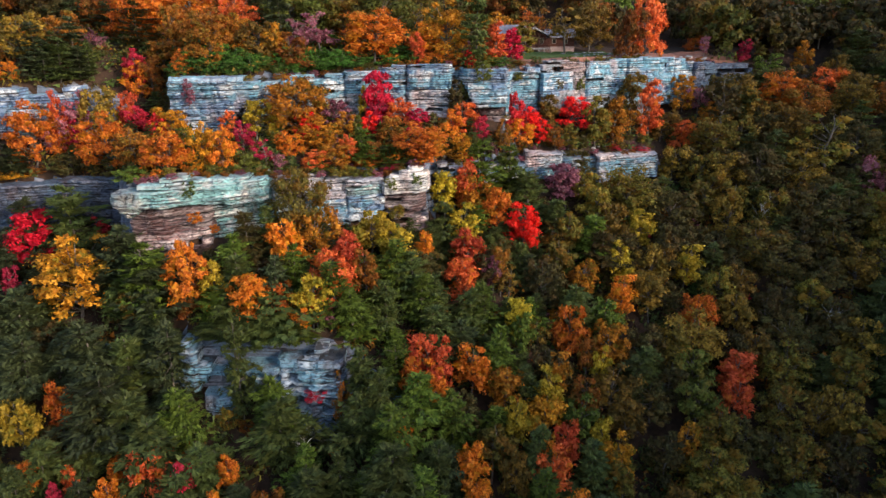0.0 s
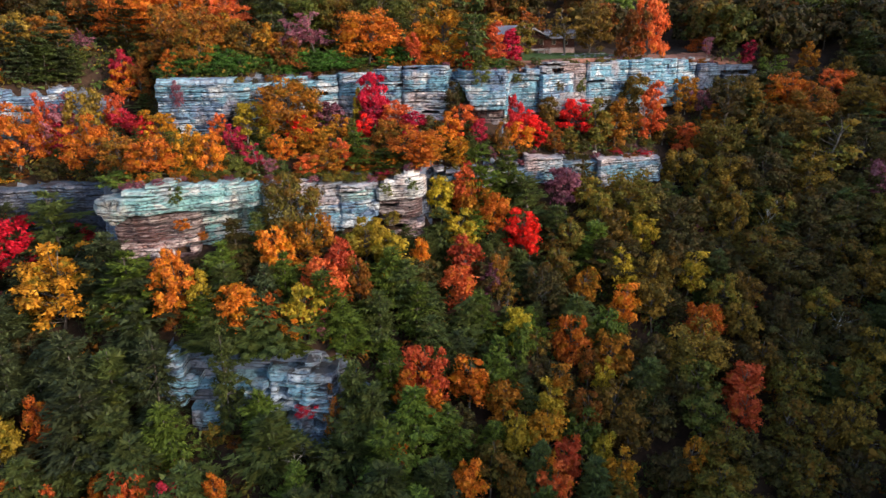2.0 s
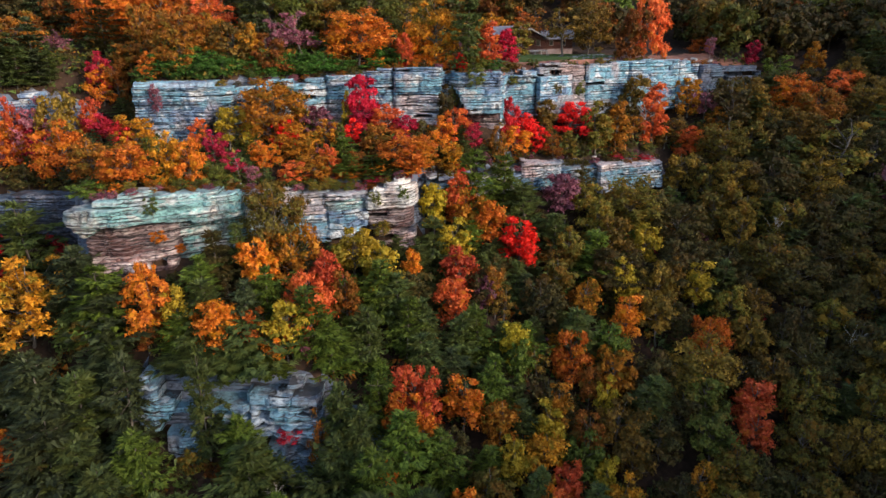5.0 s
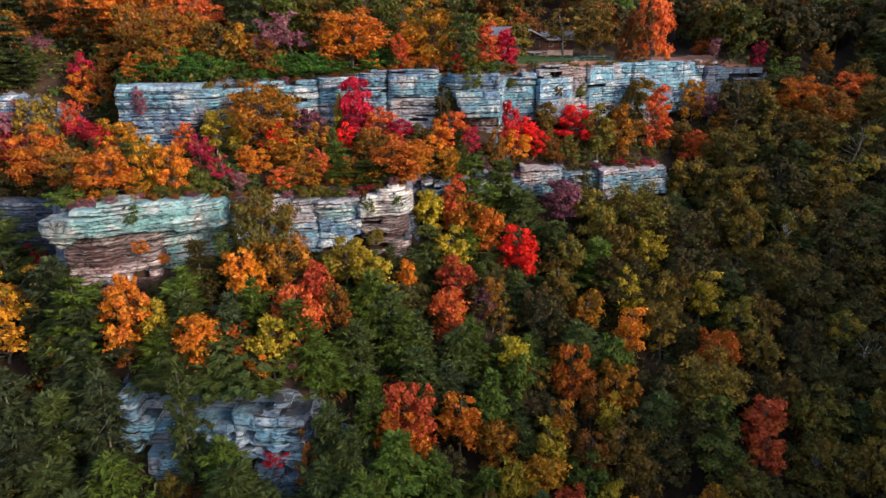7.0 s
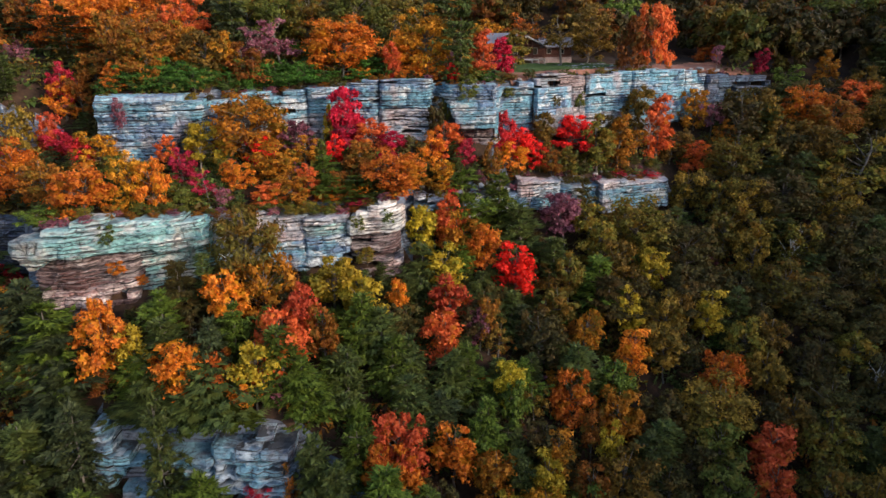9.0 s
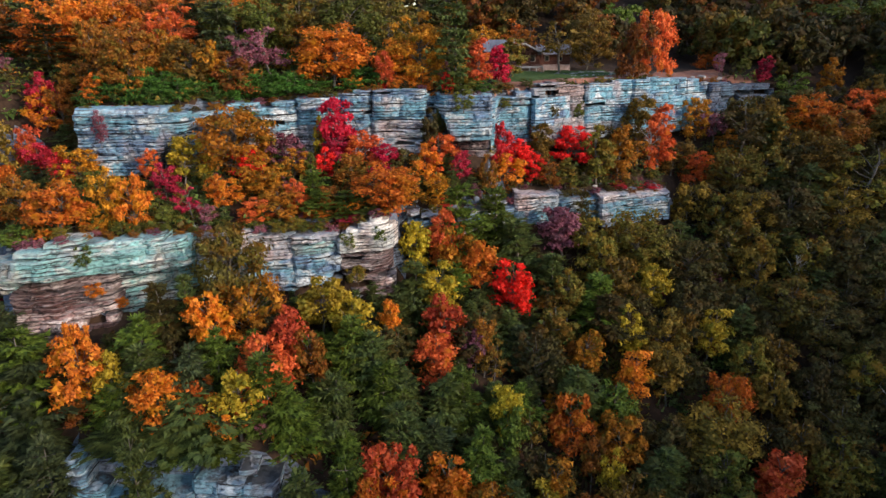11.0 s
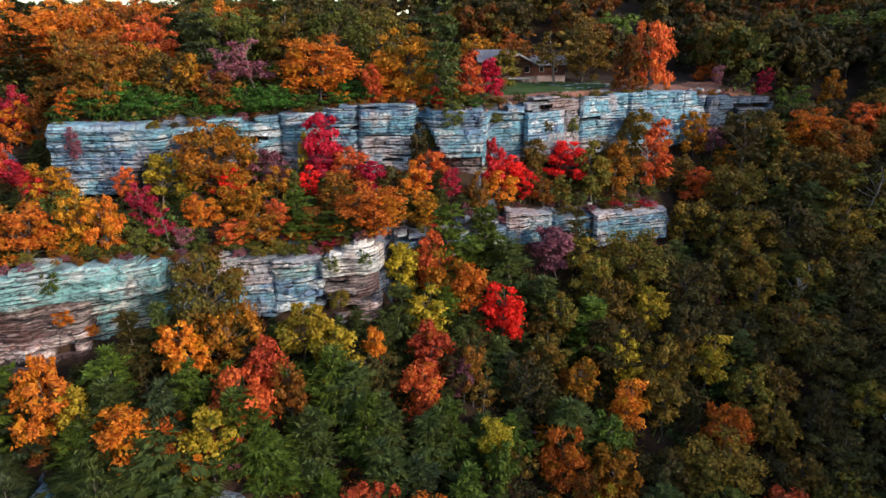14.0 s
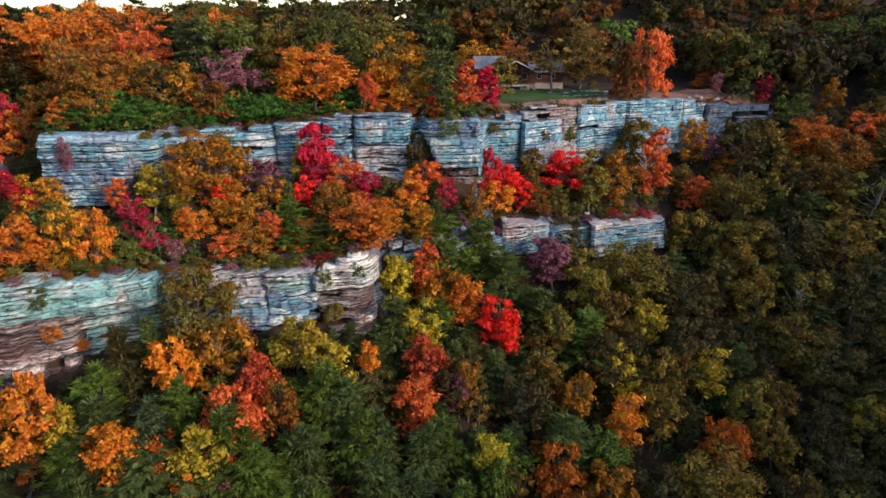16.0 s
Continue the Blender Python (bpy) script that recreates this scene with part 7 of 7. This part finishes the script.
plant("oak", "russet", -78, 145, 9, 8.9)
plant("oak", "bronze", -109, 169, 10, 9.5)
plant("oak", "russet", -28, 181, 9, 9.0)
plant("pine", "blue_needle", -80, 193, 11, 7.7)
plant("oak", "orange", -103, 186, 10, 9.5)
plant("pine", "blue_needle", -106, 143, 11, 7.3)
plant("oak", "russet", -25, 199, 11, 10.7)
plant("oak", "dark", -38, 164, 11, 11.2)
plant("oak", "green", -83, 200, 11, 10.9)
plant("pine", "blue_needle", -59, 178, 11, 7.1)
plant("pine", "needle", -36, 184, 11, 7.8)
plant("pine", "blue_needle", -113, 130, 12, 8.1)
plant("oak", "bronze", -83, 138, 11, 10.5)
plant("oak", "orange", -59, 198, 10, 9.4)
plant("pine", "blue_needle", -120, 160, 10, 6.8)
plant("oak", "russet", -52, 165, 11, 10.9)
plant("pine", "needle", -58, 192, 10, 6.9)
plant("oak", "green", -98, 143, 11, 10.6)
plant("pine", "blue_needle", -74, 169, 11, 7.4)
plant("pine", "needle", -120, 195, 11, 7.4)
plant("oak", "bronze", -105, 203, 12, 11.5)
plant("oak", "green", -21, 205, 9, 8.9)
plant("oak", "orange", -35, 170, 11, 10.9)
plant("pine", "blue_needle", -97, 156, 10, 7.0)
plant("oak", "dark", -72, 178, 10, 9.4)
plant("oak", "russet", -96, 167, 13, 12.5)
plant("oak", "green", -42, 197, 11, 11.0)
plant("pine", "blue_needle", -83, 162, 10, 7.0)
plant("oak", "orange", -2, 153, 9, 9.0)
plant("pine", "needle", -18, 177, 12, 8.2)
plant("oak", "green", -113, 175, 10, 9.9)
plant("oak", "dark", -48, 178, 12, 11.5)
plant("oak", "orange", -61, 172, 9, 8.8)
plant("oak", "russet", -70, 172, 9, 9.1)


# ---- the cabin on the plateau, its lawn and stones ----
LOG = surface("red_brown_log_wall", (0.055, 0.021, 0.016), (0.12, 0.044, 0.032), (0.19, 0.078, 0.056), 2.0, 0.75, 0.5, 0.03, (0.3, 0.3, 6))
ROOF = surface("grey_metal_roof", (0.15, 0.15, 0.17), (0.22, 0.22, 0.245), (0.30, 0.295, 0.32), 1.5, 0.45, 0.2, 0.01, (4, 0.4, 0.4), metal=0.2)
TRIM = surface("pale_fascia_paint", (0.42, 0.39, 0.36), (0.55, 0.51, 0.47), (0.66, 0.62, 0.58), 2.0, 0.6, 0.1, 0.01)
DECK = surface("weathered_deck_wood", (0.10, 0.05, 0.035), (0.20, 0.10, 0.07), (0.30, 0.17, 0.12), 3.0, 0.8, 0.3, 0.02, (0.4, 4, 1))
STONE = surface("pinkish_field_stone", (0.20, 0.13, 0.12), (0.36, 0.26, 0.24), (0.52, 0.42, 0.40), 1.6, 0.85, 0.8, 0.06)
BOULDER = surface("pale_boulder_stone", (0.14, 0.15, 0.16), (0.27, 0.28, 0.29), (0.45, 0.45, 0.44), 1.4, 0.85, 0.7, 0.08)
GRASS = surface("mown_grass", (0.02, 0.045, 0.010), (0.038, 0.08, 0.016), (0.07, 0.115, 0.025), 1.8, 0.9, 0.7, 0.06)
CLAY = surface("reddish_bare_soil", (0.12, 0.05, 0.035), (0.22, 0.10, 0.07), (0.32, 0.17, 0.13), 0.9, 0.95, 0.6, 0.05)
GLASS, glass_nodes, glass_b = nodes_of("dark_window_glass", 0.06)
glass_b.inputs["Base Color"].default_value = (0.02, 0.022, 0.025, 1)


def block(bm, x0, x1, y0, y1, z0, z1, bevel=0.03):
    r = bmesh.ops.create_cube(bm, size=1.0, matrix=Matrix.Translation(((x0 + x1) / 2, (y0 + y1) / 2, (z0 + z1) / 2)) @ Matrix.Diagonal((x1 - x0, y1 - y0, z1 - z0, 1)))
    if bevel:
        edges = list({e for v in r["verts"] for e in v.link_edges})
        bmesh.ops.bevel(bm, geom=edges, offset=bevel, segments=1, affect="EDGES")


def part(name, bm, material, parent, label=""):
    me = bpy.data.meshes.new(name)
    bm.to_mesh(me)
    bm.free()
    me.materials.append(material)
    return child(name, me, parent, label)


def box_part(name, box, material, parent, label="", bevel=0.03):
    bm = bmesh.new()
    block(bm, *box, bevel)
    return part(name, bm, material, parent, label)


def prism(bm, outline, axis, a, b):
    """A solid with that outline, pushed from a to b along x or y."""
    rings = [[bm.verts.new((u, t, v) if axis == "y" else (t, u, v)) for u, v in outline] for t in (a, b)]
    n = len(outline)
    bm.faces.new(rings[0])
    bm.faces.new(rings[1][::-1])
    for k in range(n):
        bm.faces.new((rings[0][k], rings[0][(k + 1) % n], rings[1][(k + 1) % n], rings[1][k]))
    bmesh.ops.recalc_face_normals(bm, faces=bm.faces)


def roof_part(name, ridge_u, ridge_v, half, drop, thick, axis, a, b, parent):
    """A gabled roof of two slopes."""
    bm = bmesh.new()
    for s in (-1, 1):
        prism(bm, [(ridge_u, ridge_v), (ridge_u + s * half, ridge_v - drop), (ridge_u + s * half, ridge_v - drop - thick), (ridge_u, ridge_v - thick)], axis, a, b)
    return part(name, bm, ROOF, parent, "grey metal roof")


def build_cabin():
    cabin = tagged(new("cabin"), "red-brown log cabin with grey metal roof and porch on the plateau", "house")
    bm = bmesh.new()
    prism(bm, [(23.4, 6.9), (31.5, 6.9), (31.5, 9.6), (27.4, 11.6), (23.4, 9.6)], "y", 190.0, 199.0)
    part("wall", bm, LOG, cabin, "red-brown log wall")
    box_part("foundation", (23.3, 31.6, 189.9, 199.1, 4.4, 6.88), STONE, cabin, "pinkish stone foundation")
    roof_part("roof", 27.4, 12.05, 4.9, 2.55, 0.2, "y", 186.8, 199.8, cabin)
    bm = bmesh.new()
    for s in (-1, 1):
        prism(bm, [(27.4, 12.12), (27.4 + s * 4.95, 9.55), (27.4 + s * 4.95, 9.25), (27.4, 11.78)], "y", 186.65, 186.79)
    part("fascia", bm, TRIM, cabin, "pale gable fascia board")
    bm = bmesh.new()
    prism(bm, [(24.6, 9.95), (30.2, 9.95), (30.2, 10.12), (24.6, 10.12)], "y", 187.0, 187.2)
    prism(bm, [(27.3, 10.1), (27.5, 10.1), (27.5, 11.8), (27.3, 11.8)], "y", 187.0, 187.2)
    part("truss", bm, LOG, cabin, "dark timber gable truss")
    # wing with its long side to the valley, and a second gable behind
    box_part("wing_wall", (31.62, 39.0, 190.6, 197.4, 6.9, 9.5), LOG, cabin, "red-brown log wall", 0)
    box_part("wing_foundation", (31.62, 39.1, 190.5, 197.5, 4.4, 6.88), STONE, cabin, "pinkish stone foundation")
    roof_part("wing_roof", 194.0, 11.5, 4.3, 2.1, 0.2, "x", 31.0, 39.8, cabin)
    box_part("back_wall", (19.0, 23.3, 194.0, 203.0, 4.4, 9.8), LOG, cabin, "red-brown log wall", 0)
    roof_part("back_roof", 198.5, 12.7, 5.4, 2.6, 0.2, "x", 18.3, 27.0, cabin)
    # porch: deck, skirt, posts, railing, stairs
    for k in range(20):
        box_part("deck_board", (22.9, 31.9, 186.56 + k * 0.17, 186.72 + k * 0.17, 6.72, 6.8), DECK, cabin, "", 0)
    box_part("deck_beam", (22.9, 31.9, 186.4, 186.55, 6.35, 6.72), TRIM, cabin, "pale deck beam")
    for x in (23.1, 25.9, 28.7, 31.6):
        box_part("porch_post", (x - 0.11, x + 0.11, 186.6, 186.82, 6.8, 9.6 + (27.4 - abs(x - 27.4) - 23) * 0.3), LOG, cabin)
        box_part("deck_post", (x - 0.13, x + 0.13, 186.6, 186.86, 4.4, 6.4), TRIM, cabin)
    box_part("handrail", (23.0, 30.0, 186.6, 186.7, 7.65, 7.75), LOG, cabin)
    for k in range(24):
        x = 23.1 + k * 0.3
        box_part("baluster", (x - 0.025, x + 0.025, 186.62, 186.68, 6.8, 7.65), LOG, cabin, "", 0)
    for k in range(8):
        box_part("stair_step", (30.2, 31.7, 186.3 - 0.28 * k - 0.3, 186.3 - 0.28 * k, 6.5 - 0.19 * k, 6.56 - 0.19 * k), DECK, cabin)
    for x in (30.1, 31.75):
        bm = bmesh.new()
        prism(bm, [(186.5, 6.75), (186.5, 6.4), (184.0, 4.75), (184.0, 5.1)], "x", x, x + 0.08)
        part("stair_string", bm, TRIM, cabin)
    # windows and door
    for x, w, y, z0, z1 in ((24.9, 1.3, 189.95, 7.6, 9.2), (29.8, 1.3, 189.95, 7.6, 9.2), (33.4, 1.1, 190.55, 7.7, 9.0), (36.6, 1.1, 190.55, 7.7, 9.0)):
        frame_of = box_part("window", (x - w / 2, x + w / 2, y - 0.1, y + 0.05, z0, z1), TRIM, cabin, "pale window frame")
        box_part("pane", (x - w / 2 + 0.1, x + w / 2 - 0.1, y - 0.13, y - 0.101, z0 + 0.1, z1 - 0.1), GLASS, frame_of, "dark window glass", 0)
    door = box_part("door", (26.9, 27.9, 189.9, 190.02, 6.85, 8.95), DECK, cabin, "brown wooden door")
    box_part("door_handle", (27.7, 27.8, 189.84, 189.9, 7.8, 7.9), TRIM, door, "pale door handle", 0)


build_cabin()


def patch(name, label, category, material, inside, lift, spacing):
    """A sheet of turf or soil that follows the ground inside an outline."""
    (x0, x1, y0, y1), test = inside
    nx, ny = int((x1 - x0) / spacing), int((y1 - y0) / spacing)
    verts, faces = [], []
    for i in range(nx + 1):
        for j in range(ny + 1):
            x, y = x0 + i * spacing, y0 + j * spacing
            verts.append((x, y, ground_z(x, y) + 0.5 * noise.noise((x * 0.15, y * 0.15, 0)) + 0.25 * noise.noise((x * 0.6, y * 0.6, 5)) + lift))
    for i in range(nx):
        for j in range(ny):
            if test(x0 + (i + 0.5) * spacing, y0 + (j + 0.5) * spacing):
                a = i * (ny + 1) + j
                faces.append((a, a + ny + 1, a + ny + 2, a + 1))
    return tagged(new(name, mesh_of(name, verts, faces, material, True)), label, category, kind="structure")


def wavy(x, y):
    return 1.6 * noise.noise((x * 0.25, y * 0.25, 3))


patch("lawn", "mown green lawn between the cabin and the cliff edge", "lawn", GRASS, ((14, 52, 156, 190), lambda x, y: along(FACE_1, x) + 9.5 + wavy(x, y) < y < 188 and 17 + wavy(x, y) < x < 47 + wavy(x, y)), 0.28, 0.8)
patch("bare_soil", "reddish bare soil along the cliff edge", "soil", CLAY, ((16, 82, 150, 196), lambda x, y: (along(FACE_1, x) + 4.2 < y < along(FACE_1, x) + 9.6 + wavy(x, y)) or (46 + wavy(x, y) < x < 74 + wavy(x, y) and along(FACE_1, x) + 4.2 < y < along(FACE_1, x) + 14 + wavy(x, y))), 0.24, 0.8)


def boulder_mesh(seed):
    rng = random.Random(seed)
    bm = bmesh.new()
    bmesh.ops.create_icosphere(bm, subdivisions=1, radius=0.5)
    for v in bm.verts:
        v.co *= rng.uniform(0.75, 1.15)
        v.co.z *= 0.7
    me = bpy.data.meshes.new("boulder")
    bm.to_mesh(me)
    bm.free()
    me.materials.append(BOULDER)
    return me


BOULDERS = [boulder_mesh(k) for k in range(6)]
stone_rng = random.Random(12)


def boulder(x, y, size, label="pale grey boulder on the plateau"):
    ob = tagged(new("boulder", BOULDERS[stone_rng.randrange(6)]), label, "boulder", "loose boulders")
    z = ground_z(x, y) + 0.5 * noise.noise((x * 0.15, y * 0.15, 0)) + 0.25 * noise.noise((x * 0.6, y * 0.6, 5))
    ob.matrix_basis = pose(x, y, z + size * 0.22, stone_rng.uniform(-15, 15), stone_rng.uniform(-15, 15), stone_rng.uniform(0, 360)) @ Matrix.Diagonal((size * stone_rng.uniform(0.9, 1.5), size, size * stone_rng.uniform(0.7, 1.0), 1))


for k in range(17):
    boulder(22.8 + 0.52 * k + stone_rng.uniform(-0.15, 0.15), 184.2 + stone_rng.uniform(-0.4, 0.4), stone_rng.uniform(0.5, 0.9), "pale boulder edging the lawn below the deck")
for k in range(26):
    boulder(33.5 + 0.58 * k, 180.2 + 0.22 * k * 0.5 + stone_rng.uniform(-0.4, 0.4), stone_rng.uniform(0.6, 1.1), "pale boulder in the dry stone lawn edging")
for k in range(24):
    boulder(36.0 + 0.55 * k, 172.6 + 0.12 * k + stone_rng.uniform(-0.5, 0.5), stone_rng.uniform(0.5, 1.0), "pale boulder in the dry stone lawn edging")
for k in range(50):
    x = stone_rng.uniform(-8, 72)
    boulder(x, along(FACE_1, x) + stone_rng.uniform(3.9, 6.5), stone_rng.uniform(0.6, 1.7), "pale weathered boulder on the cliff edge")
for k in range(45):
    x = stone_rng.uniform(-52, 50)
    boulder(x, along(FACE_2, x) + stone_rng.uniform(4.0, 6.5), stone_rng.uniform(0.5, 1.5), "pale weathered boulder on the cliff edge")
boulder(53.0, 153.5, 3.2, "tall blue-grey boulder on the terrace edge")
dead_tree(51.5, 160.0, 12, -8)
dead_tree(49.5, 158.0, 10, 10)
dead_tree(-28.5, 147.6, 9)
dead_tree(-20.0, 84.5, 8, 12)
dead_tree(69.5, 133.0, 10, 14)
dead_tree(74.0, 112.0, 9, -12)
dead_tree(-49.0, 131.5, 5)


# ---- the far woods and the hedges along the rims ----
def far_wood(areas, seed):
    """The woods on the heights behind, one mesh of many small crowns of leaves in five colours."""
    rng = random.Random(seed)
    shapes = []
    for k in range(4):
        cv, cf, tv, tf = broadleaf(200 + k, 14, 620, 1.25, 0.05, 0.74)
        shapes.append((np.array([tuple(v) for v in cv]), np.array(cf)))
    verts, faces, slots, start = [], [], [], 0
    colours = ("dark", "olive", "bronze", "russet", "green")
    for count, (x0, x1, y0, y1) in areas:
        for _ in range(count):
            x, y = rng.uniform(x0, x1), rng.uniform(y0, y1)
            if 14 < x < 48 and y < 214:
                continue
            v, f = shapes[rng.randrange(4)]
            high, a = rng.uniform(11, 16), rng.uniform(0, 6.28)
            s = high / 10
            spun = np.stack([v[:, 0] * math.cos(a) - v[:, 1] * math.sin(a), v[:, 0] * math.sin(a) + v[:, 1] * math.cos(a), v[:, 2]], 1) * s + (x, y, ground_z(x, y) - 0.5)
            verts.append(spun)
            faces.append(f + start)
            # mostly the darkest leaves, standing in for shade inside the wood
            slots += [rng.choice((0, 0, 0, 0, 1, 1, 2, 3, 4))] * len(f)
            start += len(v)
    verts, faces = np.concatenate(verts), np.concatenate(faces)
    me = bpy.data.meshes.new("far_wood")
    me.vertices.add(len(verts))
    me.vertices.foreach_set("co", verts.astype(np.float32).ravel())
    me.loops.add(faces.size)
    me.loops.foreach_set("vertex_index", faces.astype(np.int32).ravel())
    me.polygons.add(len(faces))
    me.polygons.foreach_set("loop_start", np.arange(0, faces.size, 3, dtype=np.int32))
    for c in colours:
        me.materials.append(LEAF[c])
    me.polygons.foreach_set("material_index", np.array(slots, dtype=np.int32))
    me.update(calc_edges=True)
    me.validate()
    tagged(new("far_wood", me), "dense autumn woods on the heights behind the plateau", "woods", kind="stuff")


def undergrowth(seed):
    """Low brush that hides the ground between the trees, one mesh of leafy clumps in five colours."""
    rng = np.random.default_rng(seed)
    count, each = 5200, 34
    x, y = rng.uniform(-112, 120, count), rng.uniform(58, 182, count)
    near = [min(abs(v - along(f, u)) if -3.5 < v - along(f, u) < 4.8 else 9 for f in (FACE_1, FACE_2, FACE_3)) > 8 for u, v in zip(x, y)]
    lawn = [14 < u < 74 and along(FACE_1, u) - 2 < v for u, v in zip(x, y)]
    keep = [k for k in range(count) if near[k] and not lawn[k]]
    x, y = x[keep], y[keep]
    n = len(x)
    z = np.array([ground_z(u, v) for u, v in zip(x, y)])
    size = rng.uniform(0.9, 2.6, n)
    middle = np.stack([x, y, z], 1)[:, None, :] + rng.normal(0, 1, (n, each, 3)) * size[:, None, None] * (0.55, 0.55, 0.3) + np.array((0, 0, 0.5)) * size[:, None, None]
    corner = rng.normal(0, 1, (n, each, 3, 3)) * 0.24 * (0.6 + 0.4 * size[:, None, None, None])
    verts = (middle[:, :, None, :] + corner).reshape(-1, 3)
    me = bpy.data.meshes.new("undergrowth")
    faces = n * each
    me.vertices.add(faces * 3)
    me.vertices.foreach_set("co", verts.astype(np.float32).ravel())
    me.loops.add(faces * 3)
    me.loops.foreach_set("vertex_index", np.arange(faces * 3, dtype=np.int32))
    me.polygons.add(faces)
    me.polygons.foreach_set("loop_start", np.arange(0, faces * 3, 3, dtype=np.int32))
    for c in ("laurel", "dark", "olive", "russet", "needle"):
        me.materials.append(LEAF[c])
    me.polygons.foreach_set("material_index", np.repeat(rng.choice((0, 0, 1, 1, 2, 3, 4, 4), n), each).astype(np.int32))
    me.update(calc_edges=True)
    tagged(new("undergrowth", me), "low dark green and russet brush under the trees", "brush", kind="stuff")


def hedge(x0, x1, face, near, far, kinds, spacing, seed, level=None):
    """Bushes close together along a rim."""
    rng = random.Random(seed)
    x = x0
    while x < x1:
        kind, colour, low, tall = rng.choice(kinds)
        high = rng.uniform(low, tall)
        y = along(face, x) + rng.uniform(near, far)
        lift = along(level, x) - 0.4 - ground_z(x, y) if level else 0.0
        plant(kind, colour, x, y, high, high * rng.uniform(0.85, 1.15) * {"shrub": 1.55, "pine": 0.62, "sapling": 0.7}[kind], lift)
        x += rng.uniform(0.7, 1.3) * spacing


LOW = (("shrub", "purple", 0.9, 1.6), ("shrub", "russet", 1.0, 1.8), ("shrub", "green", 1.2, 2.2), ("shrub", "russet", 0.9, 1.5), ("shrub", "olive", 1.2, 2.2), ("shrub", "dark", 1.2, 2.0))
GREEN = (("shrub", "hedge", 3.0, 4.6), ("shrub", "laurel", 2.6, 4.0), ("shrub", "hedge", 2.6, 4.2))
hedge(-51, -20, FACE_1, 4.6, 7.5, GREEN, 2.6, 21)
hedge(-50, -8, FACE_1, 8.5, 12.0, GREEN, 3.4, 22)
hedge(-52, 6, FACE_1, 12.5, 18.0, GREEN, 3.2, 28)
hedge(-52, 50, FACE_2, 5.0, 6.5, LOW, 2.6, 23)
hedge(-54, 50, FACE_2, 7.0, 10.0, LOW, 2.6, 24)
TOP_2 = ((-53, -12.4), (-48, -10.9), (-44, -10.1), (-35, -10.8), (-29, -11.7), (-16, -13), (-10, -13.4), (-6, -12), (-4, -11.4), (-1, -13))
TOP_1 = ((-52, 3.6), (-34, 3.2), (-20, 3.6), (-11, 4.5), (-6, 5.2), (4, 5.4), (5.3, 4.0), (15.7, 3.9), (24, 5.0), (36, 4.5), (60, 4.5), (74, 3))
hedge(-48, -3, FACE_2, 0.4, 2.2, LOW, 2.3, 31, TOP_2)
hedge(-49, -2, FACE_2, 2.2, 4.6, LOW, 1.6, 32, TOP_2)
hedge(3, 50, FACE_2, 1.6, 4.0, LOW, 2.2, 33, RIM_2)
hedge(-50, 16, FACE_1, 1.4, 4.4, LOW, 2.2, 34, TOP_1)
hedge(17, 74, FACE_1, 2.0, 4.6, LOW, 3.2, 35, TOP_1)
FOOT = (("shrub", "dark", 1.6, 3.0), ("shrub", "laurel", 1.6, 2.8), ("pine", "needle", 3.0, 5.0), ("shrub", "russet", 1.2, 2.2))
hedge(-57, 2, FACE_2, -4.2, -2.6, FOOT, 2.2, 36)
hedge(-53, 60, FACE_1, -4.0, -2.4, FOOT, 2.8, 37)
hedge(-50, -4, FACE_3, -4.4, -3.0, FOOT, 3.0, 38)
far_wood(((135, (12, 145, 205, 270)), (55, (72, 140, 180, 215)), (85, (-150, 12, 195, 270)), (75, (-150, 150, 270, 320))), 9)
undergrowth(17)
